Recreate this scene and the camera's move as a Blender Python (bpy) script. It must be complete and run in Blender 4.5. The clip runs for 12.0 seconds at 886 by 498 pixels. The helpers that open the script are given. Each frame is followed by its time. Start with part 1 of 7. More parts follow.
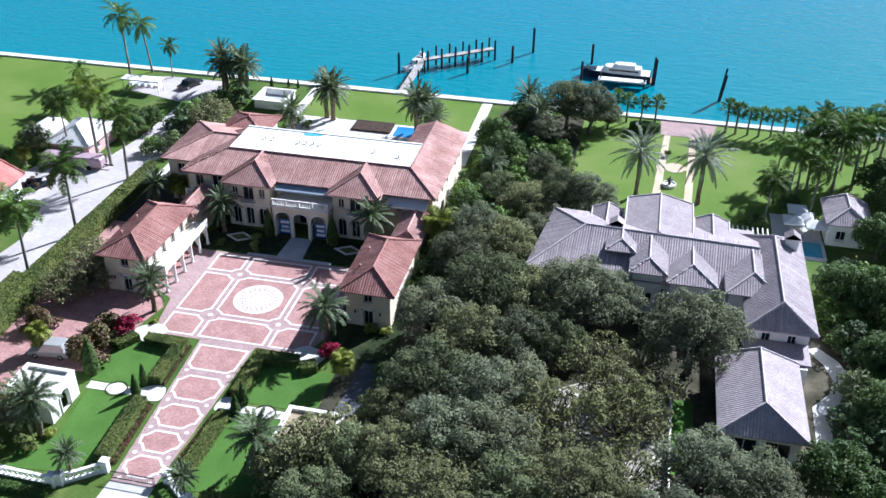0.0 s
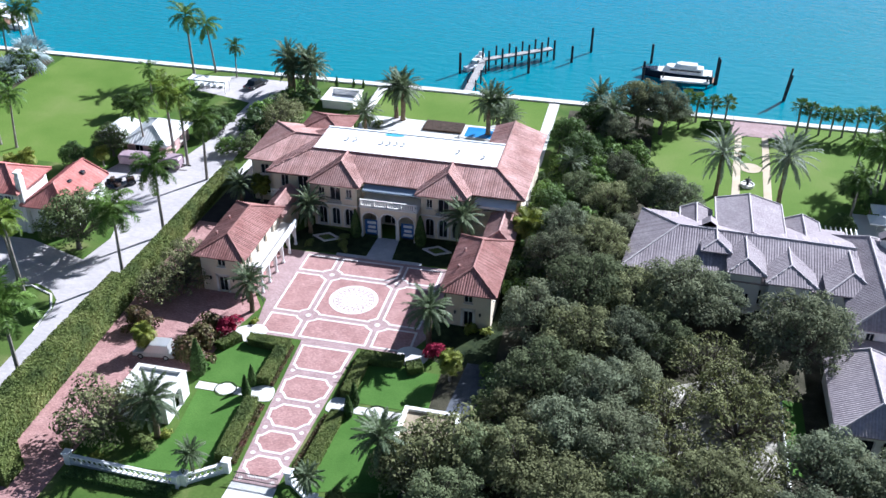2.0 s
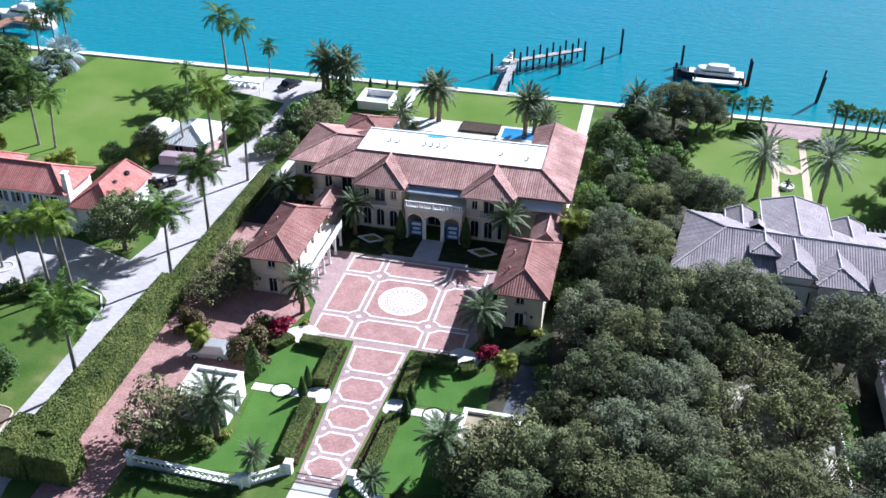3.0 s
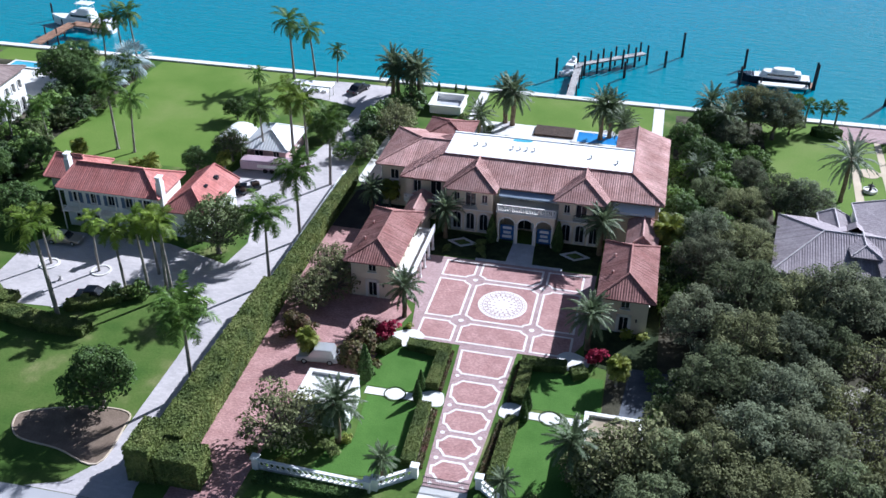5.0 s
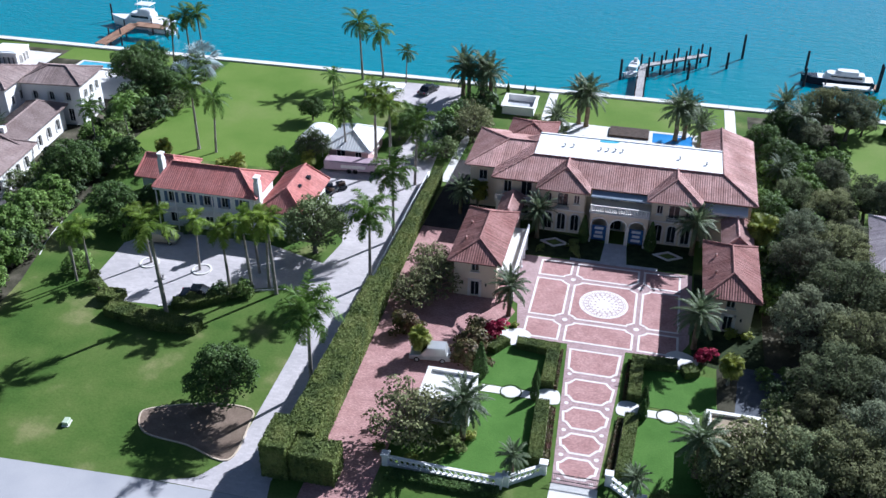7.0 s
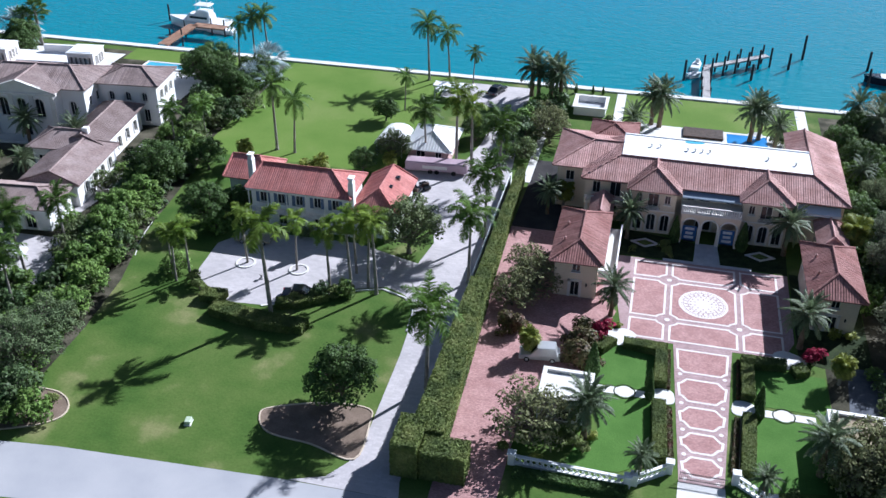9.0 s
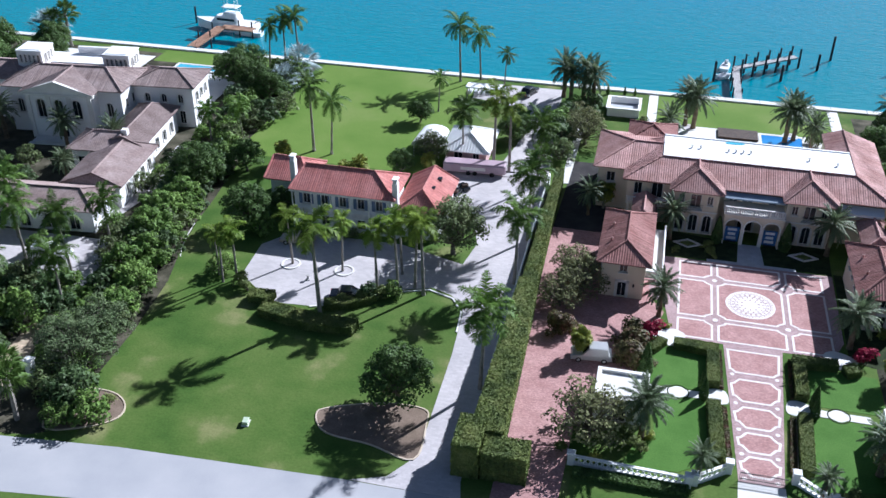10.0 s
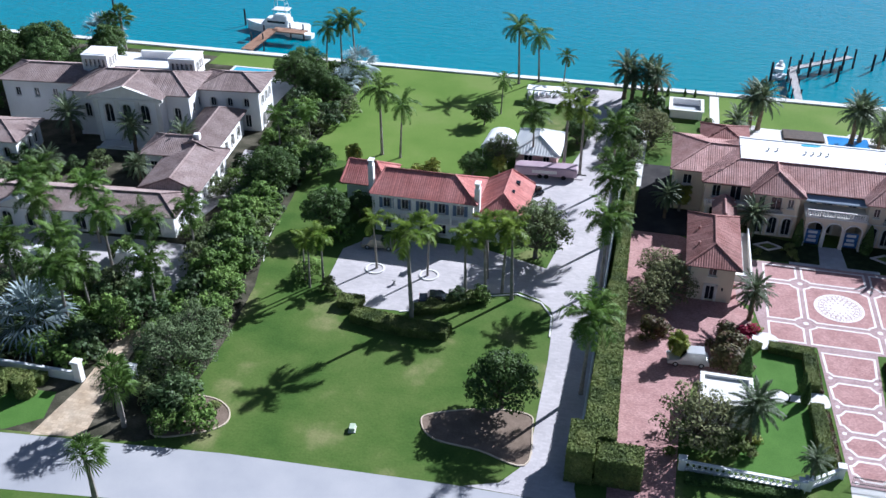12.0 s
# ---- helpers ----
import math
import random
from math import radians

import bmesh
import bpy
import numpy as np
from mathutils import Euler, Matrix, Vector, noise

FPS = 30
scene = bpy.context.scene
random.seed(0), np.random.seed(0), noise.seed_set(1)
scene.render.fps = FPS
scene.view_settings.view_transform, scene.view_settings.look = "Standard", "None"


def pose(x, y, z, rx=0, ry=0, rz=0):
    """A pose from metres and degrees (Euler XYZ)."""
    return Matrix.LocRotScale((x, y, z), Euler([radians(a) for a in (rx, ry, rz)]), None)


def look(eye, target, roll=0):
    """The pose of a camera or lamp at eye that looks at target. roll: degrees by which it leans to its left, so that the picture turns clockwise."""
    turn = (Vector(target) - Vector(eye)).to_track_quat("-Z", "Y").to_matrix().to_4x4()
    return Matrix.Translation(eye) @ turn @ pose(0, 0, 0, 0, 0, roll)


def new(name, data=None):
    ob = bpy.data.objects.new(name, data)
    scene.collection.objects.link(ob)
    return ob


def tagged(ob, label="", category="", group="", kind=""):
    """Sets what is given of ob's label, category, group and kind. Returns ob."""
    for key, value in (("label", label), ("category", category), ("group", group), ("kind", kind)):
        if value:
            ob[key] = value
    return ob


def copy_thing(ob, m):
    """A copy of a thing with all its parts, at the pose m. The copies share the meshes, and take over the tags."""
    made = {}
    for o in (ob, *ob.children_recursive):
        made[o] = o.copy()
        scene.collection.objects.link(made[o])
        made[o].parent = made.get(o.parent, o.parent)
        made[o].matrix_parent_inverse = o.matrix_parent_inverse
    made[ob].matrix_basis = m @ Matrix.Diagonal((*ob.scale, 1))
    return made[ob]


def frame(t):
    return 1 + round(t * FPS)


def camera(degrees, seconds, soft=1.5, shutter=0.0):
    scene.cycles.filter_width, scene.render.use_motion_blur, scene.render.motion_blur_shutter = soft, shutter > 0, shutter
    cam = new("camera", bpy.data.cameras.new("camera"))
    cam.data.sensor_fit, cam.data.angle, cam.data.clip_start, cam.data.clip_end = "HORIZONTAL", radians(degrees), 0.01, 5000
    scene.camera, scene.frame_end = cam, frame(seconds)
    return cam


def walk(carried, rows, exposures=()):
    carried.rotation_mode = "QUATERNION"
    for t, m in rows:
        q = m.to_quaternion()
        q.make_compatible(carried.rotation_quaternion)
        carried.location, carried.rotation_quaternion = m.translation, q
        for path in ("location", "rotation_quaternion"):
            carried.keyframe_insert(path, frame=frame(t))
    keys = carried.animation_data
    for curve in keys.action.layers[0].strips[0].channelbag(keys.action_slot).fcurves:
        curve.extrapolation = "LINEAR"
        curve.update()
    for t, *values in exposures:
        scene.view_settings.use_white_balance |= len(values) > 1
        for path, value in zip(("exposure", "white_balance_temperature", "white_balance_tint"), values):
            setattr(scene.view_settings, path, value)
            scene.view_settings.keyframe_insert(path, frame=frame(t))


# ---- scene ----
cam = camera(50.0, 12.0)
PATH = [
    (0, (41.047, -85.968, 65.178), (40.688, -84.309, 64.12), 0.7),
    (0.5, (38.664, -86.535, 65.376), (38.301, -84.878, 64.316), 0.6),
    (1, (35.979, -87.131, 65.437), (35.615, -85.475, 64.376), 0.6),
    (1.5, (33.229, -87.737, 65.465), (32.863, -86.081, 64.404), 0.6),
    (2, (30.338, -88.42, 65.409), (29.973, -86.764, 64.348), 0.6),
    (2.5, (27.611, -89.056, 65.623), (27.245, -87.401, 64.561), 0.6),
    (3, (24.714, -89.751, 65.798), (24.348, -88.097, 64.735), 0.7),
    (5, (13.651, -92.408, 65.82), (13.274, -90.752, 64.763), 0.5),
    (5.5, (10.777, -93.464, 65.995), (10.4, -91.808, 64.94), 0.6),
    (6, (7.927, -94.413, 66.099), (7.55, -92.757, 65.044), 0.6),
    (6.5, (4.9, -95.312, 66.196), (4.523, -93.656, 65.141), 0.7),
    (7, (1.954, -96.26, 66.394), (1.576, -94.605, 65.337), 0.6),
    (9, (-9.736, -99.447, 66.627), (-10.116, -97.793, 65.57), 0.6),
    (9.5, (-12.524, -100.284, 66.673), (-12.905, -98.629, 65.617), 0.6),
    (10, (-15.221, -101.028, 66.624), (-15.603, -99.372, 65.57), 0.5),
    (10.5, (-17.984, -101.825, 66.76), (-18.365, -100.169, 65.706), 0.5),
    (11, (-20.554, -102.474, 66.774), (-20.936, -100.817, 65.721), 0.4),
    (11.5, (-23.271, -102.9, 67.012), (-23.652, -101.245, 65.956), 0.4),
    (12, (-25.638, -103.145, 67.449), (-26.023, -101.493, 66.39), 0.2),
]
walk(cam, [(t, look(eye, target, roll)) for t, eye, target, roll in PATH], [(0.0, 0.93, 5610, 11), (3.2, 0.90, 5570, 11), (5.0, 0.66, 5510, 12), (6.5, 0.63, 5520, 12), (12.0, 0.655, 5520, 12)])

# ---- world and sun ----
SUN_TO = Vector((0.86, 1.18, 1.0)).normalized()
world = bpy.data.worlds.new("sky")
scene.world = world
world.use_nodes = True
wn = world.node_tree
sky = wn.nodes.new("ShaderNodeTexSky")
sky.sky_type = "NISHITA"
sky.sun_disc = False
sky.sun_elevation = math.asin(SUN_TO.z)
sky.sun_rotation = math.atan2(SUN_TO.x, SUN_TO.y)
back = wn.nodes["Background"]
back.inputs["Strength"].default_value = 0.039
wn.links.new(sky.outputs["Color"], back.inputs["Color"])
sun = new("sun", bpy.data.lights.new("sun", "SUN"))
sun.data.energy = 5.4
sun.data.angle = radians(0.6)
sun.data.color = (1.0, 0.98, 0.95)
sun.matrix_world = look(SUN_TO * 200, (0, 0, 0))


# ---- materials ----
def mat(name, cols, scale=0.5, rough=0.8, fine=8.0, grain=0.25, bump=0.3, spec=0.3, metal=0.0, island=0.0, through_light=0.0, brick=None, rand=0.0):
    """A procedural surface: cols blended by broad noise, fine grain on top, bump from the grain."""
    m = bpy.data.materials.new(name)
    m.use_nodes = True
    nt = m.node_tree
    N, L = nt.nodes, nt.links
    bsdf = N["Principled BSDF"]
    geo = N.new("ShaderNodeNewGeometry")
    broad = N.new("ShaderNodeTexNoise")
    broad.inputs["Scale"].default_value = scale
    broad.inputs["Detail"].default_value = 5
    L.new(geo.outputs["Position"], broad.inputs["Vector"])
    ramp = N.new("ShaderNodeValToRGB")
    el = ramp.color_ramp.elements
    while len(el) < len(cols):
        el.new(0.5)
    for i, c in enumerate(cols):
        el[i].position = 0.33 + 0.36 * i / max(1, len(cols) - 1)
        el[i].color = (*c, 1)
    L.new(broad.outputs["Fac"], ramp.inputs["Fac"])
    col = ramp.outputs["Color"]
    small = N.new("ShaderNodeTexNoise")
    small.inputs["Scale"].default_value = fine
    small.inputs["Detail"].default_value = 3
    L.new(geo.outputs["Position"], small.inputs["Vector"])

    def shade(col, source, amount):
        rng = N.new("ShaderNodeMapRange")
        rng.inputs["From Min"].default_value = 0.0
        rng.inputs["From Max"].default_value = 1.0
        rng.inputs["To Min"].default_value = 1.0 - amount
        rng.inputs["To Max"].default_value = 1.0 + amount
        L.new(source, rng.inputs["Value"])
        mul = N.new("ShaderNodeVectorMath")
        mul.operation = "SCALE"
        L.new(col, mul.inputs[0])
        L.new(rng.outputs["Result"], mul.inputs["Scale"])
        return mul.outputs["Vector"]

    if brick:
        bt = N.new("ShaderNodeTexBrick")
        bt.inputs["Scale"].default_value = 1.0
        bt.inputs["Brick Width"].default_value = brick[0]
        bt.inputs["Row Height"].default_value = brick[1]
        bt.inputs["Mortar Size"].default_value = brick[2]
        bt.inputs["Color1"].default_value = (1 - brick[3], 1 - brick[3], 1 - brick[3], 1)
        bt.inputs["Color2"].default_value = (1 + brick[3], 1 + brick[3], 1 + brick[3], 1)
        bt.inputs["Mortar"].default_value = (0.9, 0.88, 0.86, 1)
        L.new(geo.outputs["Position"], bt.inputs["Vector"])
        mixb = N.new("ShaderNodeVectorMath")
        mixb.operation = "MULTIPLY"
        L.new(col, mixb.inputs[0])
        L.new(bt.outputs["Color"], mixb.inputs[1])
        col = mixb.outputs["Vector"]
    col = shade(col, small.outputs["Fac"], grain)
    if island:
        col = shade(col, geo.outputs["Random Per Island"], island)
    if rand:
        info = N.new("ShaderNodeObjectInfo")
        col = shade(col, info.outputs["Random"], rand)
    L.new(col, bsdf.inputs["Base Color"])
    bsdf.inputs["Roughness"].default_value = rough
    bsdf.inputs["Specular IOR Level"].default_value = spec
    bsdf.inputs["Metallic"].default_value = metal
    if bump:
        b = N.new("ShaderNodeBump")
        b.inputs["Strength"].default_value = bump
        b.inputs["Distance"].default_value = 0.05
        L.new(small.outputs["Fac"], b.inputs["Height"])
        L.new(b.outputs["Normal"], bsdf.inputs["Normal"])
    if through_light:
        tr = N.new("ShaderNodeBsdfTranslucent")
        L.new(col, tr.inputs["Color"])
        mix = N.new("ShaderNodeMixShader")
        mix.inputs["Fac"].default_value = through_light
        L.new(bsdf.outputs["BSDF"], mix.inputs[1])
        L.new(tr.outputs["BSDF"], mix.inputs[2])
        L.new(mix.outputs["Shader"], N["Material Output"].inputs["Surface"])
    return m


GRASS = mat("grass", [(0.052, 0.104, 0.020), (0.072, 0.126, 0.026), (0.094, 0.142, 0.034), (0.19, 0.20, 0.08)], 0.16, 0.9, 3.5, 0.28, 0.4, 0.1)
LAWN = mat("clipped_lawn", [(0.066, 0.146, 0.028), (0.088, 0.178, 0.038)], 0.35, 0.9, 7, 0.3, 0.5, 0.1)
SEALAWN = mat("sea_lawn", [(0.105, 0.180, 0.032), (0.132, 0.205, 0.042), (0.17, 0.225, 0.062)], 0.10, 0.9, 5, 0.3, 0.6, 0.1)
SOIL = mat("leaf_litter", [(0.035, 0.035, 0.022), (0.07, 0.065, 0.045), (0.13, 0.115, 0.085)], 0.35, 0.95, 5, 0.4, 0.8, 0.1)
MULCH = mat("mulch", [(0.16, 0.12, 0.09), (0.24, 0.18, 0.14)], 0.6, 0.95, 9, 0.4, 0.8, 0.1)
BED = mat("dark_planting_soil", [(0.02, 0.03, 0.015), (0.045, 0.06, 0.025)], 0.8, 0.95, 6, 0.5, 1.0, 0.1)
ASPHALT = mat("pale_asphalt", [(0.34, 0.34, 0.36), (0.42, 0.41, 0.42)], 0.15, 0.9, 14, 0.12, 0.2, 0.2)
PAVING = mat("pale_paving", [(0.425, 0.395, 0.40), (0.525, 0.485, 0.485)], 0.2, 0.85, 4, 0.12, 0.15, 0.2, brick=(0.6, 0.3, 0.008, 0.07))
CONCRETE = mat("white_concrete", [(0.62, 0.60, 0.57), (0.74, 0.72, 0.69)], 0.3, 0.85, 8, 0.12, 0.15, 0.2)
STONE = mat("grey_stone_path", [(0.42, 0.43, 0.46), (0.50, 0.51, 0.53)], 0.5, 0.8, 6, 0.12, 0.15, 0.2, brick=(0.8, 0.8, 0.02, 0.08))
BRICK = mat("pink_brick_pavers", [(0.36, 0.20, 0.19), (0.46, 0.275, 0.26)], 0.5, 0.9, 5, 0.2, 0.3, 0.15, brick=(0.24, 0.12, 0.012, 0.22))
BRICKBAND = mat("lavender_brick_pavers", [(0.36, 0.25, 0.25), (0.43, 0.31, 0.31)], 0.5, 0.9, 5, 0.18, 0.3, 0.15, brick=(0.24, 0.12, 0.012, 0.22))
COQUINA = mat("white_coquina_line", [(0.66, 0.60, 0.57), (0.78, 0.72, 0.69)], 0.9, 0.85, 6, 0.15, 0.1, 0.2)
CREAMSTONE = mat("cream_path_stone", [(0.50, 0.41, 0.30), (0.60, 0.50, 0.39)], 0.4, 0.9, 6, 0.15, 0.2, 0.2)
STUCCO = mat("cream_stucco", [(0.68, 0.58, 0.45), (0.76, 0.67, 0.54)], 0.4, 0.9, 7, 0.12, 0.2, 0.2)
STUCCO_W = mat("white_stucco", [(0.82, 0.81, 0.80), (0.88, 0.87, 0.86)], 0.4, 0.9, 7, 0.08, 0.2, 0.2)
STUCCO_P = mat("pink_stucco", [(0.58, 0.38, 0.37), (0.66, 0.45, 0.43)], 0.4, 0.9, 7, 0.1, 0.2, 0.2)
TRIM = mat("white_trim", [(0.72, 0.69, 0.65), (0.80, 0.78, 0.74)], 0.8, 0.7, 9, 0.08, 0.1, 0.3)
MEMBRANE = mat("white_roof_membrane", [(0.76, 0.76, 0.77), (0.84, 0.84, 0.84)], 0.3, 0.7, 5, 0.06, 0.1, 0.3)
TILE_RED = mat("terracotta_tile", [(0.34, 0.185, 0.165), (0.48, 0.30, 0.275)], 0.45, 0.85, 3.2, 0.5, 0.3, 0.2, rand=0.26)
# darker, redder copy of TILE_RED for the gatehouses and the rear roof
TILE_DEEP = mat("darker_red_tile", [(0.27, 0.125, 0.11), (0.38, 0.20, 0.18)], 0.45, 0.85, 3.2, 0.5, 0.3, 0.2, rand=0.26)
TILE_ORANGE = mat("orange_tile", [(0.45, 0.165, 0.145), (0.56, 0.245, 0.22)], 0.45, 0.85, 3.2, 0.4, 0.3, 0.2, rand=0.2)
TILE_GREY = mat("pale_grey_tile", [(0.345, 0.295, 0.315), (0.425, 0.37, 0.39)], 0.45, 0.85, 3.2, 0.4, 0.3, 0.2, rand=0.22)
MORTARCAP = mat("pale_ridge_mortar", [(0.52, 0.47, 0.48), (0.62, 0.57, 0.57)], 0.6, 0.85, 6, 0.15, 0.2, 0.2)
TILE_BROWN = mat("weathered_brown_tile", [(0.235, 0.172, 0.16), (0.335, 0.262, 0.245)], 0.45, 0.85, 3.2, 0.45, 0.3, 0.2, rand=0.22)
GLASS = mat("dark_window_glass", [(0.012, 0.016, 0.022), (0.02, 0.026, 0.034)], 0.7, 0.08, 3, 0.1, 0.0, 0.6)
DARKWOOD = mat("dark_wood", [(0.045, 0.028, 0.02), (0.08, 0.05, 0.035)], 1.5, 0.6, 12, 0.3, 0.2, 0.3)
BLUE = mat("blue_shutter_paint", [(0.10, 0.15, 0.26), (0.14, 0.20, 0.32)], 1.5, 0.6, 12, 0.1, 0.1, 0.3)
AWNING = mat("grey_blue_awning", [(0.25, 0.30, 0.38), (0.30, 0.36, 0.44)], 0.8, 0.85, 8, 0.1, 0.1, 0.2)
AWNING_W = mat("white_awning_edge", [(0.72, 0.74, 0.78), (0.78, 0.8, 0.82)], 0.8, 0.85, 8, 0.06, 0.1, 0.2)
BLUE_PANEL = mat("blue_backing_panel", [(0.045, 0.13, 0.36), (0.06, 0.17, 0.42)], 0.8, 0.6, 8, 0.1, 0.1, 0.3)
IRON = mat("black_iron", [(0.012, 0.012, 0.013), (0.03, 0.03, 0.03)], 2, 0.5, 9, 0.2, 0.1, 0.4)
DOCKWOOD = mat("weathered_dock_wood", [(0.36, 0.34, 0.33), (0.47, 0.45, 0.44)], 0.9, 0.85, 7, 0.25, 0.3, 0.2)
PLANKWOOD = mat("brown_dock_planks", [(0.26, 0.15, 0.10), (0.36, 0.22, 0.15)], 0.9, 0.8, 7, 0.25, 0.3, 0.2)
PILE = mat("dark_timber_pile", [(0.02, 0.022, 0.03), (0.05, 0.048, 0.05)], 1.2, 0.8, 8, 0.3, 0.4, 0.2)
GEL = mat("white_gelcoat", [(0.74, 0.75, 0.76), (0.80, 0.80, 0.80)], 0.8, 0.25, 6, 0.04, 0.0, 0.5)
HULL = mat("dark_hull_paint", [(0.012, 0.016, 0.03), (0.02, 0.025, 0.04)], 0.8, 0.2, 6, 0.1, 0.0, 0.5)
CARDARK = mat("dark_car_paint", [(0.01, 0.012, 0.016), (0.016, 0.018, 0.022)], 0.8, 0.2, 6, 0.1, 0.0, 0.6)
CARSILVER = mat("silver_car_paint", [(0.5, 0.5, 0.5), (0.58, 0.58, 0.58)], 0.8, 0.3, 6, 0.05, 0.0, 0.6, metal=0.4)
CARGOLD = mat("champagne_car_paint", [(0.36, 0.31, 0.24), (0.42, 0.37, 0.3)], 0.8, 0.3, 6, 0.05, 0.0, 0.6, metal=0.3)
RUBBER = mat("tyre_rubber", [(0.012, 0.012, 0.012), (0.02, 0.02, 0.02)], 1, 0.9, 9, 0.2, 0.1, 0.2)
PINKMETAL = mat("dusty_pink_trailer_paint", [(0.36, 0.26, 0.31), (0.44, 0.33, 0.38)], 0.6, 0.5, 6, 0.1, 0.05, 0.4)
GREENBOX = mat("pale_green_steel", [(0.42, 0.5, 0.36), (0.5, 0.57, 0.43)], 1, 0.6, 9, 0.1, 0.1, 0.3)
BARK = mat("grey_bark", [(0.10, 0.085, 0.07), (0.20, 0.175, 0.15)], 1.2, 0.95, 9, 0.35, 0.8, 0.1)
PALMBARK = mat("pale_palm_trunk", [(0.20, 0.18, 0.155), (0.33, 0.30, 0.27)], 1.2, 0.9, 9, 0.3, 0.6, 0.1)
DATEBARK = mat("fibrous_date_trunk", [(0.12, 0.09, 0.06), (0.22, 0.17, 0.12)], 2, 0.95, 9, 0.4, 0.9, 0.1)
SHAFT = mat("green_crownshaft", [(0.10, 0.20, 0.05), (0.16, 0.26, 0.08)], 2, 0.6, 9, 0.15, 0.2, 0.3)
OAKS = [mat("oak_leaf", [tuple(1.1 * q for q in c), tuple(1.5 * q for q in c)], 0.12, 0.9, 3, 0.25, 0.0, 0.1, island=0.25, through_light=0.42, rand=0.3) for c in ((0.155, 0.170, 0.105), (0.135, 0.160, 0.085), (0.168, 0.178, 0.090), (0.142, 0.162, 0.104))]
FICUSLEAF = mat("glossy_dark_leaf", [(0.070, 0.125, 0.036), (0.118, 0.185, 0.054)], 0.2, 0.6, 3, 0.3, 0.0, 0.2, island=0.4, through_light=0.36, rand=0.2)
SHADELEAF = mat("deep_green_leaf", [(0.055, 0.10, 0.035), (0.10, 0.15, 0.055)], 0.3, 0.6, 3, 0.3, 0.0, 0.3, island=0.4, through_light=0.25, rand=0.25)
MIXEDLEAF = mat("olive_green_leaf", [(0.12, 0.165, 0.06), (0.175, 0.21, 0.085)], 0.3, 0.65, 3, 0.3, 0.0, 0.3, island=0.4, through_light=0.28, rand=0.25)
BRIGHTLEAF = mat("bright_tropical_leaf", [(0.11, 0.19, 0.042), (0.175, 0.265, 0.062)], 0.3, 0.6, 3, 0.3, 0.0, 0.2, island=0.4, through_light=0.25, rand=0.2)
HEDGELEAF = mat("clipped_hedge_leaf", [(0.090, 0.128, 0.038), (0.158, 0.20, 0.056), (0.235, 0.262, 0.085)], 0.4, 0.7, 4, 0.4, 0.0, 0.25, island=0.28, through_light=0.28)
TWIGLEAF = mat("sparse_grey_leaf", [(0.16, 0.175, 0.075), (0.23, 0.235, 0.115)], 0.4, 0.8, 4, 0.3, 0.0, 0.2, island=0.4, through_light=0.25)
REDLEAF = mat("crimson_bougainvillea", [(0.26, 0.015, 0.045), (0.38, 0.03, 0.08)], 0.6, 0.7, 4, 0.3, 0.0, 0.2, island=0.35, through_light=0.3)
BRONZELEAF = mat("bronze_croton_leaf", [(0.10, 0.045, 0.03), (0.10, 0.10, 0.03), (0.16, 0.07, 0.05)], 0.8, 0.6, 4, 0.3, 0.0, 0.3, island=0.4, through_light=0.2)
YELLOWLEAF = mat("yellow_green_leaf", [(0.20, 0.24, 0.04), (0.29, 0.31, 0.06)], 0.6, 0.6, 4, 0.3, 0.0, 0.3, island=0.3, through_light=0.3)
ROYALLEAF = mat("royal_palm_frond", [(0.066, 0.128, 0.026), (0.14, 0.22, 0.048)], 0.3, 0.5, 3, 0.25, 0.0, 0.22, island=0.4, through_light=0.34, rand=0.3)
COURTLEAF = mat("bright_palm_frond", [(0.14, 0.225, 0.035), (0.25, 0.33, 0.06)], 0.3, 0.5, 3, 0.25, 0.0, 0.25, island=0.4, through_light=0.45, rand=0.2)
DATELEAF = mat("date_palm_frond", [(0.10, 0.14, 0.07), (0.15, 0.19, 0.10)], 0.3, 0.5, 3, 0.25, 0.0, 0.35, island=0.3, through_light=0.36, rand=0.15)
SILVERLEAF = mat("silver_fan_frond", [(0.26, 0.33, 0.34), (0.36, 0.43, 0.44)], 0.3, 0.6, 3, 0.2, 0.0, 0.3, island=0.3, through_light=0.2)
POOLBLUE = mat("deep_blue_pool_water", [(0.03, 0.19, 0.48), (0.05, 0.26, 0.56)], 0.4, 0.06, 2, 0.1, 0.1, 0.5)
PALEDATE = mat("silvery_date_frond", [(0.17, 0.21, 0.15), (0.24, 0.28, 0.20)], 0.3, 0.5, 3, 0.25, 0.0, 0.35, island=0.3, through_light=0.36)
FERNLEAF = mat("soft_green_leaf", [(0.115, 0.165, 0.075), (0.165, 0.215, 0.10)], 0.4, 0.7, 4, 0.3, 0.0, 0.2, island=0.35, through_light=0.3)
POOL = mat("pool_water", [(0.08, 0.38, 0.52), (0.12, 0.46, 0.58)], 0.4, 0.06, 2, 0.1, 0.1, 0.5)


